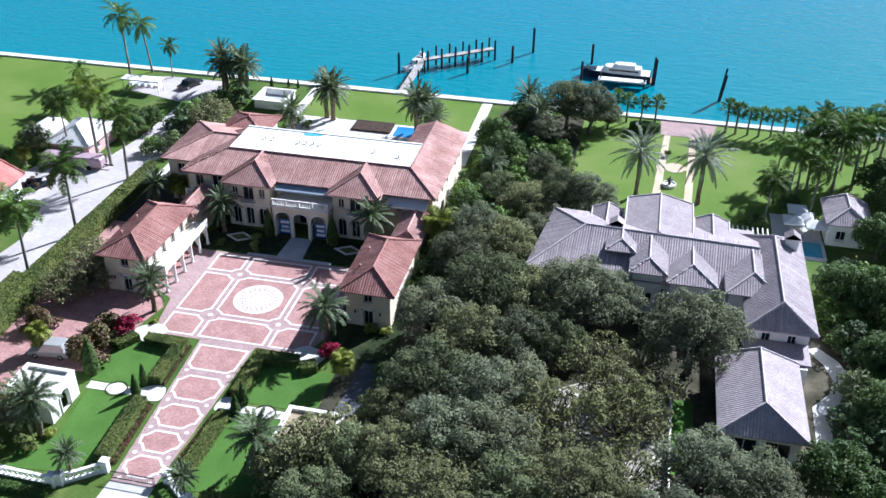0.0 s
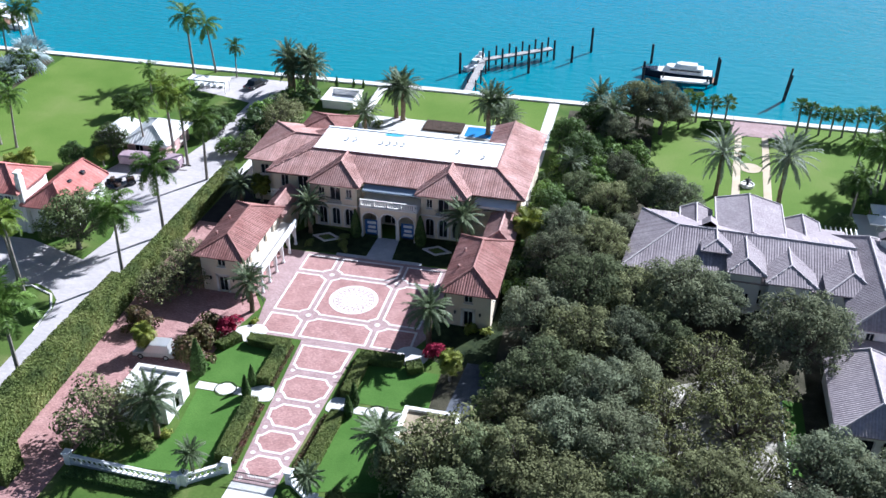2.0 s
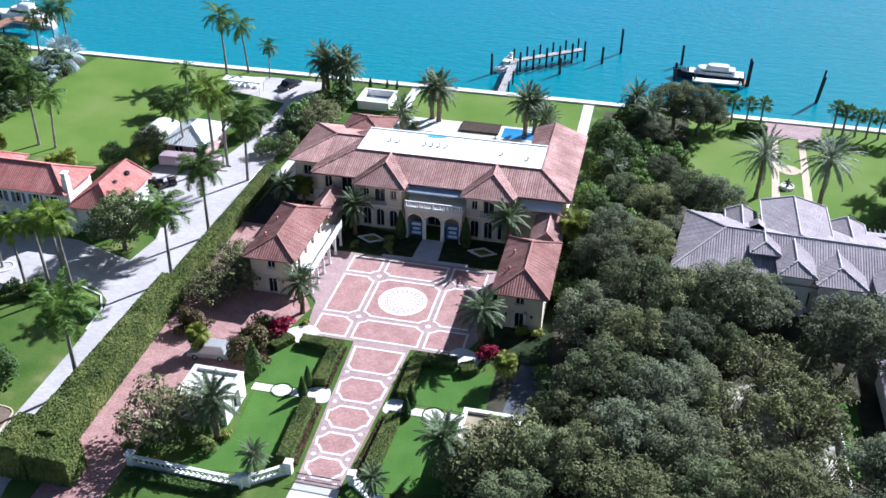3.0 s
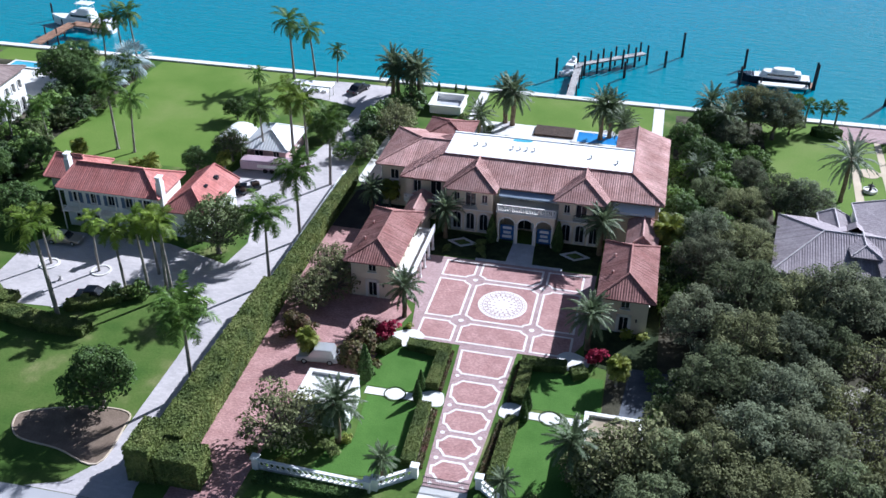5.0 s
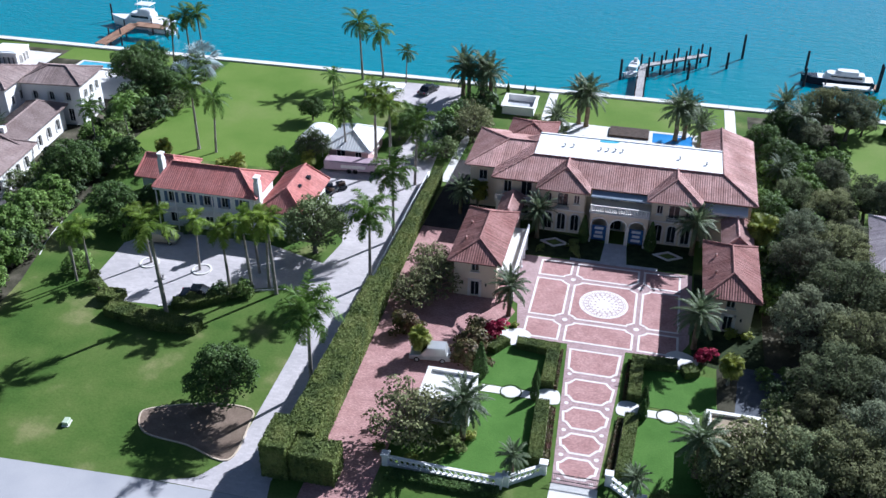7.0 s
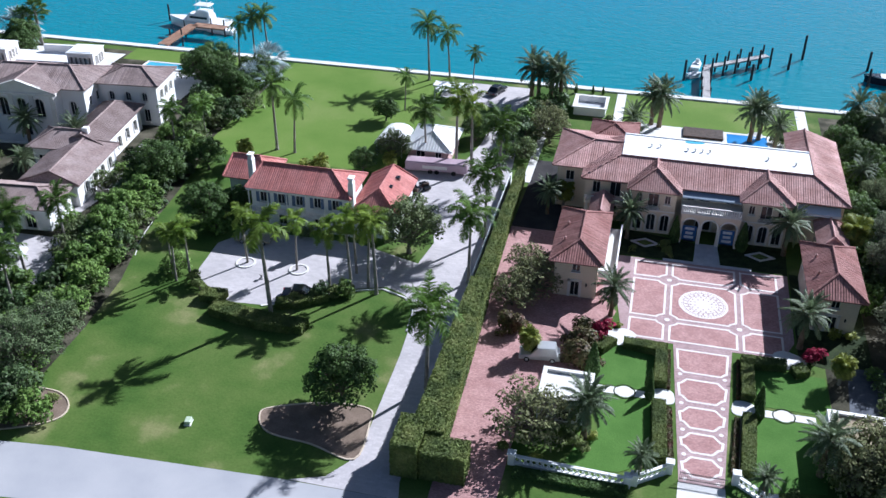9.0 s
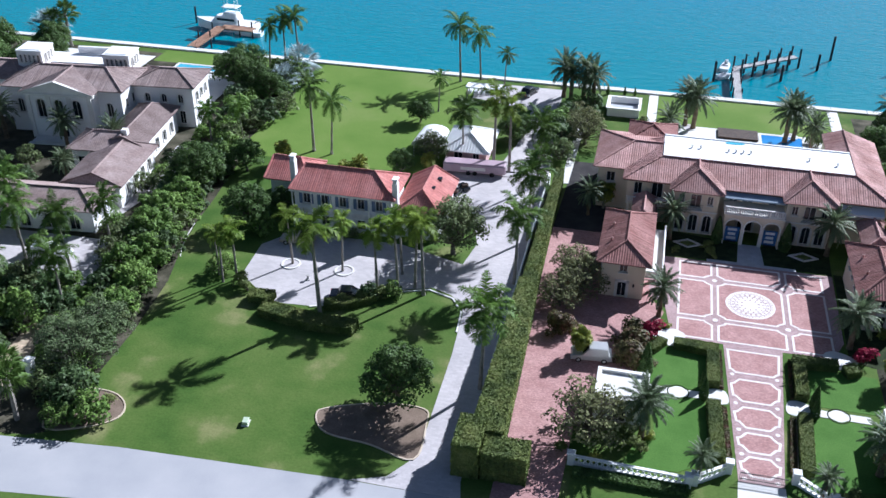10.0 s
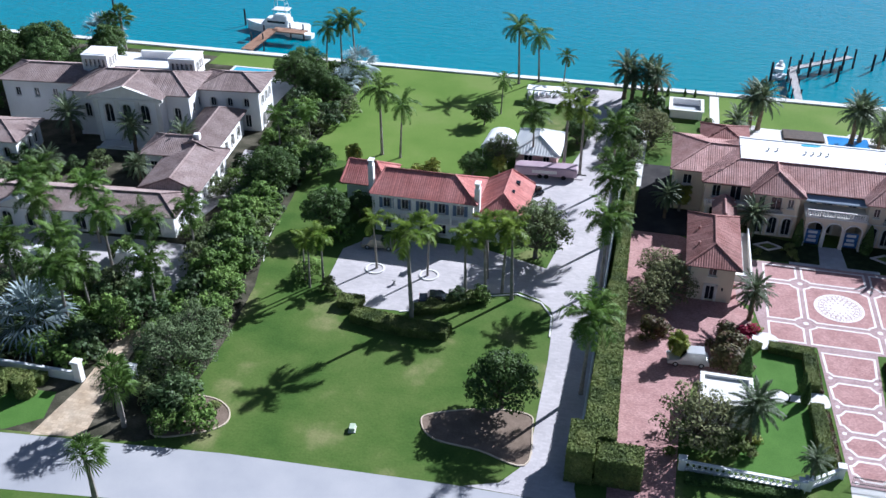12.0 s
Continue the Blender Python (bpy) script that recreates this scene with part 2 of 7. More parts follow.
def water_material():
    m = bpy.data.materials.new("bay_water")
    m.use_nodes = True
    N, L = m.node_tree.nodes, m.node_tree.links
    bsdf = N["Principled BSDF"]
    geo = N.new("ShaderNodeNewGeometry")
    sep = N.new("ShaderNodeSeparateXYZ")
    L.new(geo.outputs["Position"], sep.inputs["Vector"])
    big = N.new("ShaderNodeTexNoise")
    big.inputs["Scale"].default_value = 0.012
    big.inputs["Detail"].default_value = 4
    L.new(geo.outputs["Position"], big.inputs["Vector"])
    off = N.new("ShaderNodeMath")
    off.operation = "MULTIPLY_ADD"
    off.inputs[1].default_value = 90.0
    L.new(big.outputs["Fac"], off.inputs[0])
    L.new(sep.outputs["Y"], off.inputs[2])
    deep = N.new("ShaderNodeMapRange")
    deep.inputs["From Min"].default_value = 100.0
    deep.inputs["From Max"].default_value = 260.0
    L.new(off.outputs["Value"], deep.inputs["Value"])
    ramp = N.new("ShaderNodeValToRGB")
    e = ramp.color_ramp.elements
    e[0].color, e[1].color = (0.006, 0.205, 0.255, 1), (0.016, 0.215, 0.36, 1)
    L.new(deep.outputs["Result"], ramp.inputs["Fac"])
    L.new(ramp.outputs["Color"], bsdf.inputs["Base Color"])
    stretch = N.new("ShaderNodeMapping")
    stretch.inputs["Scale"].default_value = (0.5, 1.4, 1.0)
    stretch.inputs["Rotation"].default_value = (0, 0, 0.3)
    L.new(geo.outputs["Position"], stretch.inputs["Vector"])
    waves = N.new("ShaderNodeTexNoise")
    waves.inputs["Scale"].default_value = 0.55
    waves.inputs["Detail"].default_value = 6
    waves.inputs["Roughness"].default_value = 0.65
    L.new(stretch.outputs["Vector"], waves.inputs["Vector"])
    b = N.new("ShaderNodeBump")
    b.inputs["Strength"].default_value = 0.6
    b.inputs["Distance"].default_value = 0.45
    L.new(waves.outputs["Fac"], b.inputs["Height"])
    L.new(b.outputs["Normal"], bsdf.inputs["Normal"])
    bsdf.inputs["Roughness"].default_value = 0.12
    bsdf.inputs["IOR"].default_value = 1.33
    return m


WATER = water_material()


# ---- mesh building ----
class M:
    """Vertices and faces of one mesh, shifted by -origin as they are added."""

    def __init__(self, origin=(0, 0, 0)):
        self.v, self.f, self.o = [], [], Vector(origin)

    def add(self, verts, faces):
        n = len(self.v)
        self.v += [tuple(Vector(p) - self.o) for p in verts]
        self.f += [tuple(n + i for i in f) for f in faces]
        return self

    def box(self, x0, x1, y0, y1, z0, z1, bev=0.0):
        if not bev:
            return self.add([(x, y, z) for z in (z0, z1) for x, y in ((x0, y0), (x1, y0), (x1, y1), (x0, y1))],
                            [(3, 2, 1, 0), (4, 5, 6, 7), (0, 1, 5, 4), (1, 2, 6, 5), (2, 3, 7, 6), (3, 0, 4, 7)])
        b = bev
        ring = [(x0 + b, y0), (x1 - b, y0), (x1, y0 + b), (x1, y1 - b), (x1 - b, y1), (x0 + b, y1), (x0, y1 - b), (x0, y0 + b)]
        top = [(min(max(x, x0 + b), x1 - b), min(max(y, y0 + b), y1 - b)) for x, y in ring]
        vs = [(x, y, z0) for x, y in ring] + [(x, y, z1 - b) for x, y in ring] + [(x, y, z1) for x, y in top]
        fs = [(i, (i + 1) % 8, 8 + (i + 1) % 8, 8 + i) for i in range(8)] + [(8 + i, 8 + (i + 1) % 8, 16 + (i + 1) % 8, 16 + i) for i in range(8)]
        return self.add(vs, fs + [tuple(range(16, 24)), tuple(range(7, -1, -1))])

    def prism(self, ring, z0, z1):
        """A flat-topped slab over a ring of x, y."""
        n = len(ring)
        return self.add([(x, y, z0) for x, y in ring] + [(x, y, z1) for x, y in ring],
                        [(i, (i + 1) % n, n + (i + 1) % n, n + i) for i in range(n)] + [tuple(range(n, 2 * n)), tuple(range(n - 1, -1, -1))])

    def tube(self, points, radii, sides=8, caps=True):
        rings = []
        pts = [Vector(p) for p in points]
        for i, p in enumerate(pts):
            d = (pts[min(i + 1, len(pts) - 1)] - pts[max(i - 1, 0)]).normalized()
            a = d.orthogonal().normalized() if abs(d.z) < 0.9 else Vector((1, 0, 0)).cross(d).normalized()
            b = d.cross(a)
            rings += [p + radii[i] * (math.cos(2 * math.pi * k / sides) * a + math.sin(2 * math.pi * k / sides) * b) for k in range(sides)]
        fs = [(r * sides + k, r * sides + (k + 1) % sides, (r + 1) * sides + (k + 1) % sides, (r + 1) * sides + k) for r in range(len(pts) - 1) for k in range(sides)]
        if caps:
            n = (len(pts) - 1) * sides
            fs += [tuple(range(n, n + sides)), tuple(range(sides - 1, -1, -1))]
        return self.add(rings, fs)

    def beam(self, a, b, w, h):
        """A bar from a to b, w wide and h high."""
        a, b = Vector(a), Vector(b)
        d = (b - a).normalized()
        s = d.cross(Vector((0, 0, 1)))
        s = (s.normalized() if s.length > 1e-4 else Vector((1, 0, 0))) * w / 2
        u = s.cross(d).normalized() * h / 2
        return self.add([p + i * s + j * u for p in (a, b) for i, j in ((-1, -1), (1, -1), (1, 1), (-1, 1))],
                        [(3, 2, 1, 0), (4, 5, 6, 7), (0, 1, 5, 4), (1, 2, 6, 5), (2, 3, 7, 6), (3, 0, 4, 7)])

    def lathe(self, x, y, profile, sides=12):
        """profile: rows of radius, z."""
        n = len(profile)
        vs = [(x + r * math.cos(2 * math.pi * k / sides), y + r * math.sin(2 * math.pi * k / sides), z) for r, z in profile for k in range(sides)]
        fs = [(i * sides + k, i * sides + (k + 1) % sides, (i + 1) * sides + (k + 1) % sides, (i + 1) * sides + k) for i in range(n - 1) for k in range(sides)]
        return self.add(vs, fs + [tuple(range((n - 1) * sides, n * sides)), tuple(range(sides - 1, -1, -1))])

    def data(self, name, material, smooth=False):
        me = bpy.data.meshes.new(name)
        me.from_pydata(self.v, [], self.f)
        me.materials.append(material)
        me.update()
        if smooth:
            me.polygons.foreach_set("use_smooth", [True] * len(me.polygons))
        return me


def part(name, m, material, parent, label="", smooth=False):
    ob = new(name, m.data(name, material, smooth) if isinstance(m, M) else m)
    ob.parent = parent
    if label:
        ob["label"] = label
    return ob


def thing(name, label, category, at=(0, 0, 0), turn=0.0, group="", kind=""):
    ob = new(name)
    ob.empty_display_size = 0.3
    ob.matrix_basis = pose(*at, 0, 0, turn)
    return tagged(ob, label, category, group, kind)


def structure(name, m, material, label, category):
    return tagged(new(name, m.data(name, material)), label, category, "", "structure")


def solo(name, m, material, label, category, group="", smooth=False, at=None):
    ob = new(name, m.data(name, material, smooth))
    if at:
        ob.location = at
    return tagged(ob, label, category, group)


def sheet(ring, z=0.0, depth=0.25):
    return M().prism(ring, z - depth, z)


def circle(x, y, r, n=32, ry=None, a0=0.0, a1=360.0):
    full = a1 - a0 >= 360
    return [(x + r * math.cos(radians(a0 + (a1 - a0) * i / (n if full else n - 1))), y + (ry or r) * math.sin(radians(a0 + (a1 - a0) * i / (n if full else n - 1)))) for i in range(n)]


def smooth_ring(pts, steps=5):
    """A closed, rounded ring through the given corners."""
    out, n = [], len(pts)
    for i in range(n):
        p0, p1, p2, p3 = (Vector(pts[(i + k - 1) % n]) for k in range(4))
        for s in range(steps):
            t = s / steps
            q = 0.5 * (2 * p1 + (p2 - p0) * t + (2 * p0 - 5 * p1 + 4 * p2 - p3) * t * t + (3 * p1 - p0 - 3 * p2 + p3) * t ** 3)
            out.append((q.x, q.y))
    return out


def line_loop(m, ring, w, z0, z1, closed=True):
    """A raised band of width w along a ring."""
    n = len(ring)
    pts = [Vector((*p, 0)) for p in ring]
    inner, outer = [], []
    for i in range(n):
        a = pts[(i - 1) % n] if closed or i else pts[i]
        b = pts[(i + 1) % n] if closed or i < n - 1 else pts[i]
        d1 = (pts[i] - a).normalized() if (pts[i] - a).length > 1e-6 else (b - pts[i]).normalized()
        d2 = (b - pts[i]).normalized() if (b - pts[i]).length > 1e-6 else d1
        t = (d1 + d2).normalized() if (d1 + d2).length > 1e-6 else d1
        nrm = Vector((-t.y, t.x, 0))
        k = w / 2 / max(0.4, nrm.dot(Vector((-d1.y, d1.x, 0))))
        inner.append(pts[i] + nrm * k)
        outer.append(pts[i] - nrm * k)
    vs = [(p.x, p.y, z) for z in (z0, z1) for s in (outer, inner) for p in s]
    fs = []
    for i in range(n if closed else n - 1):
        j = (i + 1) % n
        fs += [(2 * n + i, 2 * n + j, 3 * n + j, 3 * n + i), (i, j, 2 * n + j, 2 * n + i), (n + j, n + i, 3 * n + i, 3 * n + j)]
    return m.add(vs, fs)


# ---- buildings ----
def roof_faces(m, polys, step=0.30, rib=0.045, thick=0.16):
    """Sloping roof planes; returns the rows of barrel tiles that run up the slope."""
    rows = []
    for poly in polys:
        p = [Vector(q) for q in poly]
        nrm = Vector((0, 0, 0))
        for i in range(len(p)):
            nrm += (p[i] - p[0]).cross(p[(i + 1) % len(p)] - p[0])
        nrm.normalize()
        if nrm.z < 0:
            nrm, p = -nrm, p[::-1]
        n = len(p)
        m.add(p + [q - Vector((0, 0, thick)) for q in p], [tuple(range(n)), tuple(range(2 * n - 1, n - 1, -1))] + [(n + i, n + (i + 1) % n, (i + 1) % n, i) for i in range(n)])
        up = Vector((0, 0, 1)) - nrm * nrm.z
        if up.length < 0.05 or not rib:
            continue
        up.normalize()
        side = up.cross(nrm)
        us = [(q - p[0]).dot(side) for q in p]
        ws = [(q - p[0]).dot(up) for q in p]
        u = math.ceil(min(us) / step) * step
        while u < max(us):
            cut = []
            for i in range(n):
                j = (i + 1) % n
                if (us[i] - u) * (us[j] - u) < 0:
                    cut.append(ws[i] + (ws[j] - ws[i]) * (u - us[i]) / (us[j] - us[i]))
            if len(cut) >= 2 and max(cut) - min(cut) > 0.3:
                a, b = p[0] + side * u + up * (min(cut) - 0.05), p[0] + side * u + up * max(cut)
                h = step * 0.31
                vs = []
                for q in (a, b):
                    vs += [q - side * h, q - side * h * 0.5 + nrm * rib * 0.85, q + side * h * 0.5 + nrm * rib * 0.85, q + side * h]
                rows.append((vs, [(0, 1, 5, 4), (1, 2, 6, 5), (2, 3, 7, 6), (0, 3, 2, 1)]))
            u += step
    return rows


def ridge_caps(parent, lines, material, o, r=0.17):
    for a, b in lines:
        m = M(o)
        a, b = Vector(a) + Vector((0, 0, 0.04)), Vector(b) + Vector((0, 0, 0.04))
        k = max(2, int((b - a).length / 0.5))
        m.tube([a.lerp(b, i / k) for i in range(k + 1)], [r * (1.0 if i % 2 else 0.86) for i in range(k + 1)], 6)
        part("ridge_cap", m, material, parent)


def hip(x0, x1, y0, y1, z, ze, along="y", inset0=None, inset1=None):
    """Planes and ridge lines of a hip roof over a rectangle, eave z to ridge ze."""
    if along == "y":
        h = (x1 - x0) / 2
        c, i0, i1 = (x0 + x1) / 2, h if inset0 is None else inset0, h if inset1 is None else inset1
        a, b = (c, y0 + i0, ze), (c, y1 - i1, ze)
        A, B, C, D = (x0, y0, z), (x1, y0, z), (x1, y1, z), (x0, y1, z)
        return [[A, B, a], [B, C, b, a], [C, D, b], [D, A, a, b]], [(A, a), (B, a), (C, b), (D, b), (a, b)]
    h = (y1 - y0) / 2
    c, i0, i1 = (y0 + y1) / 2, h if inset0 is None else inset0, h if inset1 is None else inset1
    a, b = (x0 + i0, c, ze), (x1 - i1, c, ze)
    A, B, C, D = (x0, y0, z), (x1, y0, z), (x1, y1, z), (x0, y1, z)
    return [[A, B, b, a], [B, C, b], [C, D, a, b], [D, A, a]], [(A, a), (D, a), (B, b), (C, b), (a, b)]


ROWS_ON = {}


def tiled_roof(parent, polys, lines, material, o, step=0.30, rib=0.045, name="roof"):
    m = M(o)
    rows = roof_faces(m, polys, step, rib * (0.7 if material == TILE_GREY else 0.9))
    r = part(name, m, material, parent)
    rest = M(o)
    for vs, fs in rows:
        ROWS_ON[parent.name] = ROWS_ON.get(parent.name, 0) + 1
        if ROWS_ON[parent.name] <= 300:
            part("roof_tile", M(o).add(vs, fs), material, r)
        else:
            rest.add(vs, fs)
    if rest.v:
        part("roof_tiling", rest, material, r)["kind"] = "stuff"
    ridge_caps(r, lines, MORTARCAP if material == TILE_GREY else material, o, 0.13 if material == TILE_GREY else 0.16)
    return r


def wall_run(parent, p0, p1, z0, z1, material, o, ops=(), th=0.35, frame_mat=None, glass=None, name="wall"):
    """A wall from p0 to p1, its face to the right of that way, with openings that go through it.
    ops: rows of (u0, u1, v0, v1, kind); kind has 'arch' for a round head, 'open' for no window, 'shut' for shutters."""
    frame_mat, glass = frame_mat or TRIM, glass or GLASS
    a, b = Vector((*p0, 0)), Vector((*p1, 0))
    d = (b - a).normalized()
    nrm = Vector((d.y, -d.x, 0))
    length = (b - a).length

    def at(u, v, w):
        return a + d * u - nrm * w + Vector((0, 0, z0 + v))

    m = M(o)
    us = sorted({0.0, length, *[min(max(q, 0), length) for r in ops for q in r[:2]]})
    vs = sorted({0.0, z1 - z0, *[q for r in ops for q in r[2:4] if 0 < q < z1 - z0]})
    seen = {}

    def vert(u, v, w):
        k = (round(u, 4), round(v, 4), w)
        if k not in seen:
            seen[k] = len(m.v)
            m.add([at(u, v, w)], [])
        return seen[k]

    def face(*corners):
        m.f.append(tuple(vert(*c) for c in corners))

    def solid(i, j):
        if not (0 <= i < len(us) - 1 and 0 <= j < len(vs) - 1):
            return False
        cu, cv = (us[i] + us[i + 1]) / 2, (vs[j] + vs[j + 1]) / 2
        return not any(r[0] < cu < r[1] and r[2] < cv < r[3] for r in ops)

    for i in range(len(us) - 1):
        for j in range(len(vs) - 1):
            if not solid(i, j):
                continue
            a0, a1, b0, b1 = us[i], us[i + 1], vs[j], vs[j + 1]
            face((a0, b0, 0), (a1, b0, 0), (a1, b1, 0), (a0, b1, 0))
            face((a0, b1, th), (a1, b1, th), (a1, b0, th), (a0, b0, th))
            for gone, p, q in ((not solid(i, j - 1), (a1, b0), (a0, b0)), (not solid(i, j + 1), (a0, b1), (a1, b1)), (not solid(i - 1, j), (a0, b0), (a0, b1)), (not solid(i + 1, j), (a1, b1), (a1, b0))):
                if gone:
                    face((*q, 0), (*p, 0), (*p, th), (*q, th))
    for u0, u1, v0, v1, kind in ops:
        if "arch" in kind:
            c, r, k = (u0 + u1) / 2, (u1 - u0) / 2, 10
            arc = [(c - r * math.cos(math.pi * i / k), v1 - r + r * math.sin(math.pi * i / k)) for i in range(k + 1)]
            for i in range(k):
                q = [arc[i], arc[i + 1], (arc[i + 1][0], v1), (arc[i][0], v1)]
                q = [p for n_, p in enumerate(q) if p not in q[:n_]]
                face(*[(*p, 0) for p in q])
                face(*[(*p, th) for p in q[::-1]])
                face((*arc[i + 1], 0), (*arc[i], 0), (*arc[i], th), (*arc[i + 1], th))
    wall = part(name, m, material, parent)
    for u0, u1, v0, v1, kind in ops:
        if "arch" in kind:
            fm = M(o)
            c, r, k = (u0 + u1) / 2, (u1 - u0) / 2, 10
            path = [(u0 - 0.1, v0)] + [(c - (r + 0.1) * math.cos(math.pi * i / k), v1 - r + (r + 0.1) * math.sin(math.pi * i / k)) for i in range(k + 1)] + [(u1 + 0.1, v0)]
            fm.tube([at(*q, -0.02) for q in path], [0.12] * len(path), 6)
            part("arch_surround", fm, frame_mat, parent)
        if "open" in kind:
            continue
        top = v1
        w = 0.07
        fm = M(o)
        for q in ((u0, u0 + w, v0, top), (u1 - w, u1, v0, top), (u0 + w, u1 - w, v0, v0 + w), (u0 + w, u1 - w, top - w, top), ((u0 + u1) / 2 - 0.03, (u0 + u1) / 2 + 0.03, v0 + w, top - w)):
            fm.add([at(u, v, x) for x in (th * 0.45, th * 0.45 + 0.08) for u, v in ((q[0], q[2]), (q[1], q[2]), (q[1], q[3]), (q[0], q[3]))],
                   [(0, 1, 2, 3), (7, 6, 5, 4), (4, 5, 1, 0), (5, 6, 2, 1), (6, 7, 3, 2), (7, 4, 0, 3)])
        win = part("door_frame" if "door" in kind else "window", fm, frame_mat, parent)
        pm = M(o)
        pm.add([at(u, v, x) for x in (th * 0.45 + 0.03, th * 0.45 + 0.05) for u, v in ((u0 + w, v0 + w), (u1 - w, v0 + w), (u1 - w, top - w), (u0 + w, top - w))],
               [(0, 1, 2, 3), (7, 6, 5, 4), (4, 5, 1, 0), (5, 6, 2, 1), (6, 7, 3, 2), (7, 4, 0, 3)])
        part("pane", pm, glass, win)
        if "door" not in kind:
            sm = M(o)
            sm.beam(at(u0 - 0.1, v0 - 0.05, -0.05), at(u1 + 0.1, v0 - 0.05, -0.05), 0.2, 0.1)
            part("sill", sm, frame_mat, win)
        if "shut" in kind:
            for s0, s1 in ((u0 - 0.5, u0 - 0.04), (u1 + 0.04, u1 + 0.5)):
                hm = M(o)
                hm.add([at(u, v, x) for x in (-0.06, -0.005) for u, v in ((s0, v0), (s1, v0), (s1, top), (s0, top))],
                       [(0, 1, 2, 3), (7, 6, 5, 4), (4, 5, 1, 0), (5, 6, 2, 1), (6, 7, 3, 2), (7, 4, 0, 3)])
                part("shutter", hm, BLUE, win)
    return wall


def walls(parent, x0, x1, y0, y1, z0, z1, material, o, front=(), right=(), rear=(), left=(), th=0.35, frame_mat=None):
    """Four walls butted end to end round a rectangle."""
    wall_run(parent, (x0, y0), (x1, y0), z0, z1, material, o, front, th, frame_mat)
    wall_run(parent, (x1, y0 + th), (x1, y1 - th), z0, z1, material, o, right, th, frame_mat)
    wall_run(parent, (x1, y1), (x0, y1), z0, z1, material, o, rear, th, frame_mat)
    wall_run(parent, (x0, y1 - th), (x0, y0 + th), z0, z1, material, o, left, th, frame_mat)


def row_of(n, u0, u1, w, v0, v1, kind):
    """n equal openings spread between u0 and u1."""
    s = (u1 - u0) / n
    return [(u0 + s * (i + 0.5) - w / 2, u0 + s * (i + 0.5) + w / 2, v0, v1, kind) for i in range(n)]


def balustrade(parent, p0, p1, z, material, o, h=0.95, step=0.3):
    a, b = Vector((*p0, z)), Vector((*p1, z))
    n = max(2, int((b - a).length / step))
    rail = M(o)
    rail.beam(a + Vector((0, 0, h - 0.06)), b + Vector((0, 0, h - 0.06)), 0.17, 0.12)
    rail.beam(a + Vector((0, 0, 0.07)), b + Vector((0, 0, 0.07)), 0.24, 0.14)
    r = part("balustrade_rail", rail, material, parent)
    for i in range(n + 1):
        q = a.lerp(b, i / n)
        bm_ = M(o).lathe(q.x, q.y, [(0.06, z + 0.14), (0.10, z + 0.3), (0.05, z + 0.55), (0.08, z + h - 0.13)], 6)
        part("baluster", bm_, material, r)
    for i in range(0, n + 1, 6):
        q = a.lerp(b, i / n)
        pm = M(o)
        pm.box(q.x - 0.12, q.x + 0.12, q.y - 0.12, q.y + 0.12, z, z + h + 0.03, 0.03)
        part("pier", pm, material, r)


# ---- ground, water and paving ----
ground = M()
ground.add([(-2500, -2500, 0), (2500, -2500, 0), (2500, 64.2, 0), (-2500, 64.2, 0), (-2500, 64.2, -4), (2500, 64.2, -4)], [(0, 1, 2, 3), (3, 2, 5, 4)])
structure("ground", ground, GRASS, "sunlit mown grass ground of the waterfront estates", "ground")
structure("water", M().add([(-2500, 64, -2.0), (2500, 64, -2.0), (2500, 4200, -2.0), (-2500, 4200, -2.0)], [(0, 1, 2, 3)]), WATER, "turquoise open bay water with small ripples", "water")
cap = M()
x = -320.0
while x < 320:
    cap.box(x, x + 5.96, 64.2, 65.7, -3.0, 0.28, 0.05)
    x += 6.0
structure("seawall", cap, CONCRETE, "long white concrete seawall cap along the bay", "seawall")

structure("road", sheet([(-260, -62), (-86, -42.9), (-62, -40.4), (-39.5, -39.3), (0, -39), (90, -39), (90, -45.6), (0, -45.6), (-39, -46), (-62, -47.4), (-81.5, -49.8), (-260, -69)], 0.012), ASPHALT, "pale sun-bleached asphalt street", "road")
structure("neighbour_driveway", sheet([(-38.5, -39.2), (-35.2, -38), (-33.6, -35.6), (-33, -31.5), (-33.2, -18.4), (-33.7, -10), (-34.3, -8.2), (-36, -6.6), (-38.5, -5.6), (-43.9, -7.6), (-51.1, -12.9), (-57, -13.3), (-62.8, -8.5), (-63.2, -1.0), (-60, 3.2), (-45, 3.4), (-36, 0.5), (-35.2, 6), (-37.5, 14), (-46, 14.5), (-46, 22), (-44.6, 27.5), (-36.5, 29.5), (-35, 38), (-34.8, 52), (-38, 53), (-46, 55), (-46.2, 61.5), (-42, 62.5), (-30.6, 62.5), (-30.2, 52), (-29.2, 38), (-28.2, 20), (-28.1, -37), (-27.6, -39.2)], 0.022), PAVING, "pale grey paver driveway and motor court", "driveway")
structure("service_drive", sheet([(-25.0, -39.2), (-18.8, -39.2), (-18.5, -26), (-17.2, -18.5), (-12.4, -16.5), (-11.6, -9.5), (-10.2, -4), (-12.2, -1), (-12.2, 9.2), (-19.4, 13), (-25.9, 13)], 0.02), BRICK, "weathered pink brick service drive", "driveway")
structure("entrance_court", sheet([(-7.7, -8.8), (8.2, -8.8), (9.3, -7.5), (10.2, -5.5), (10.4, 9.0), (-12.2, 9.0), (-12.2, -1), (-10.2, -2.2), (-9.4, -7.4)], 0.02), BRICKBAND, "lavender pink brick entrance court", "courtyard")
structure("entrance_drive", sheet([(-3.35, -8.78), (3.2, -8.78), (2.05, -30.6), (-2.25, -30.6)], 0.024), BRICKBAND, "tapering brick entrance drive", "driveway")
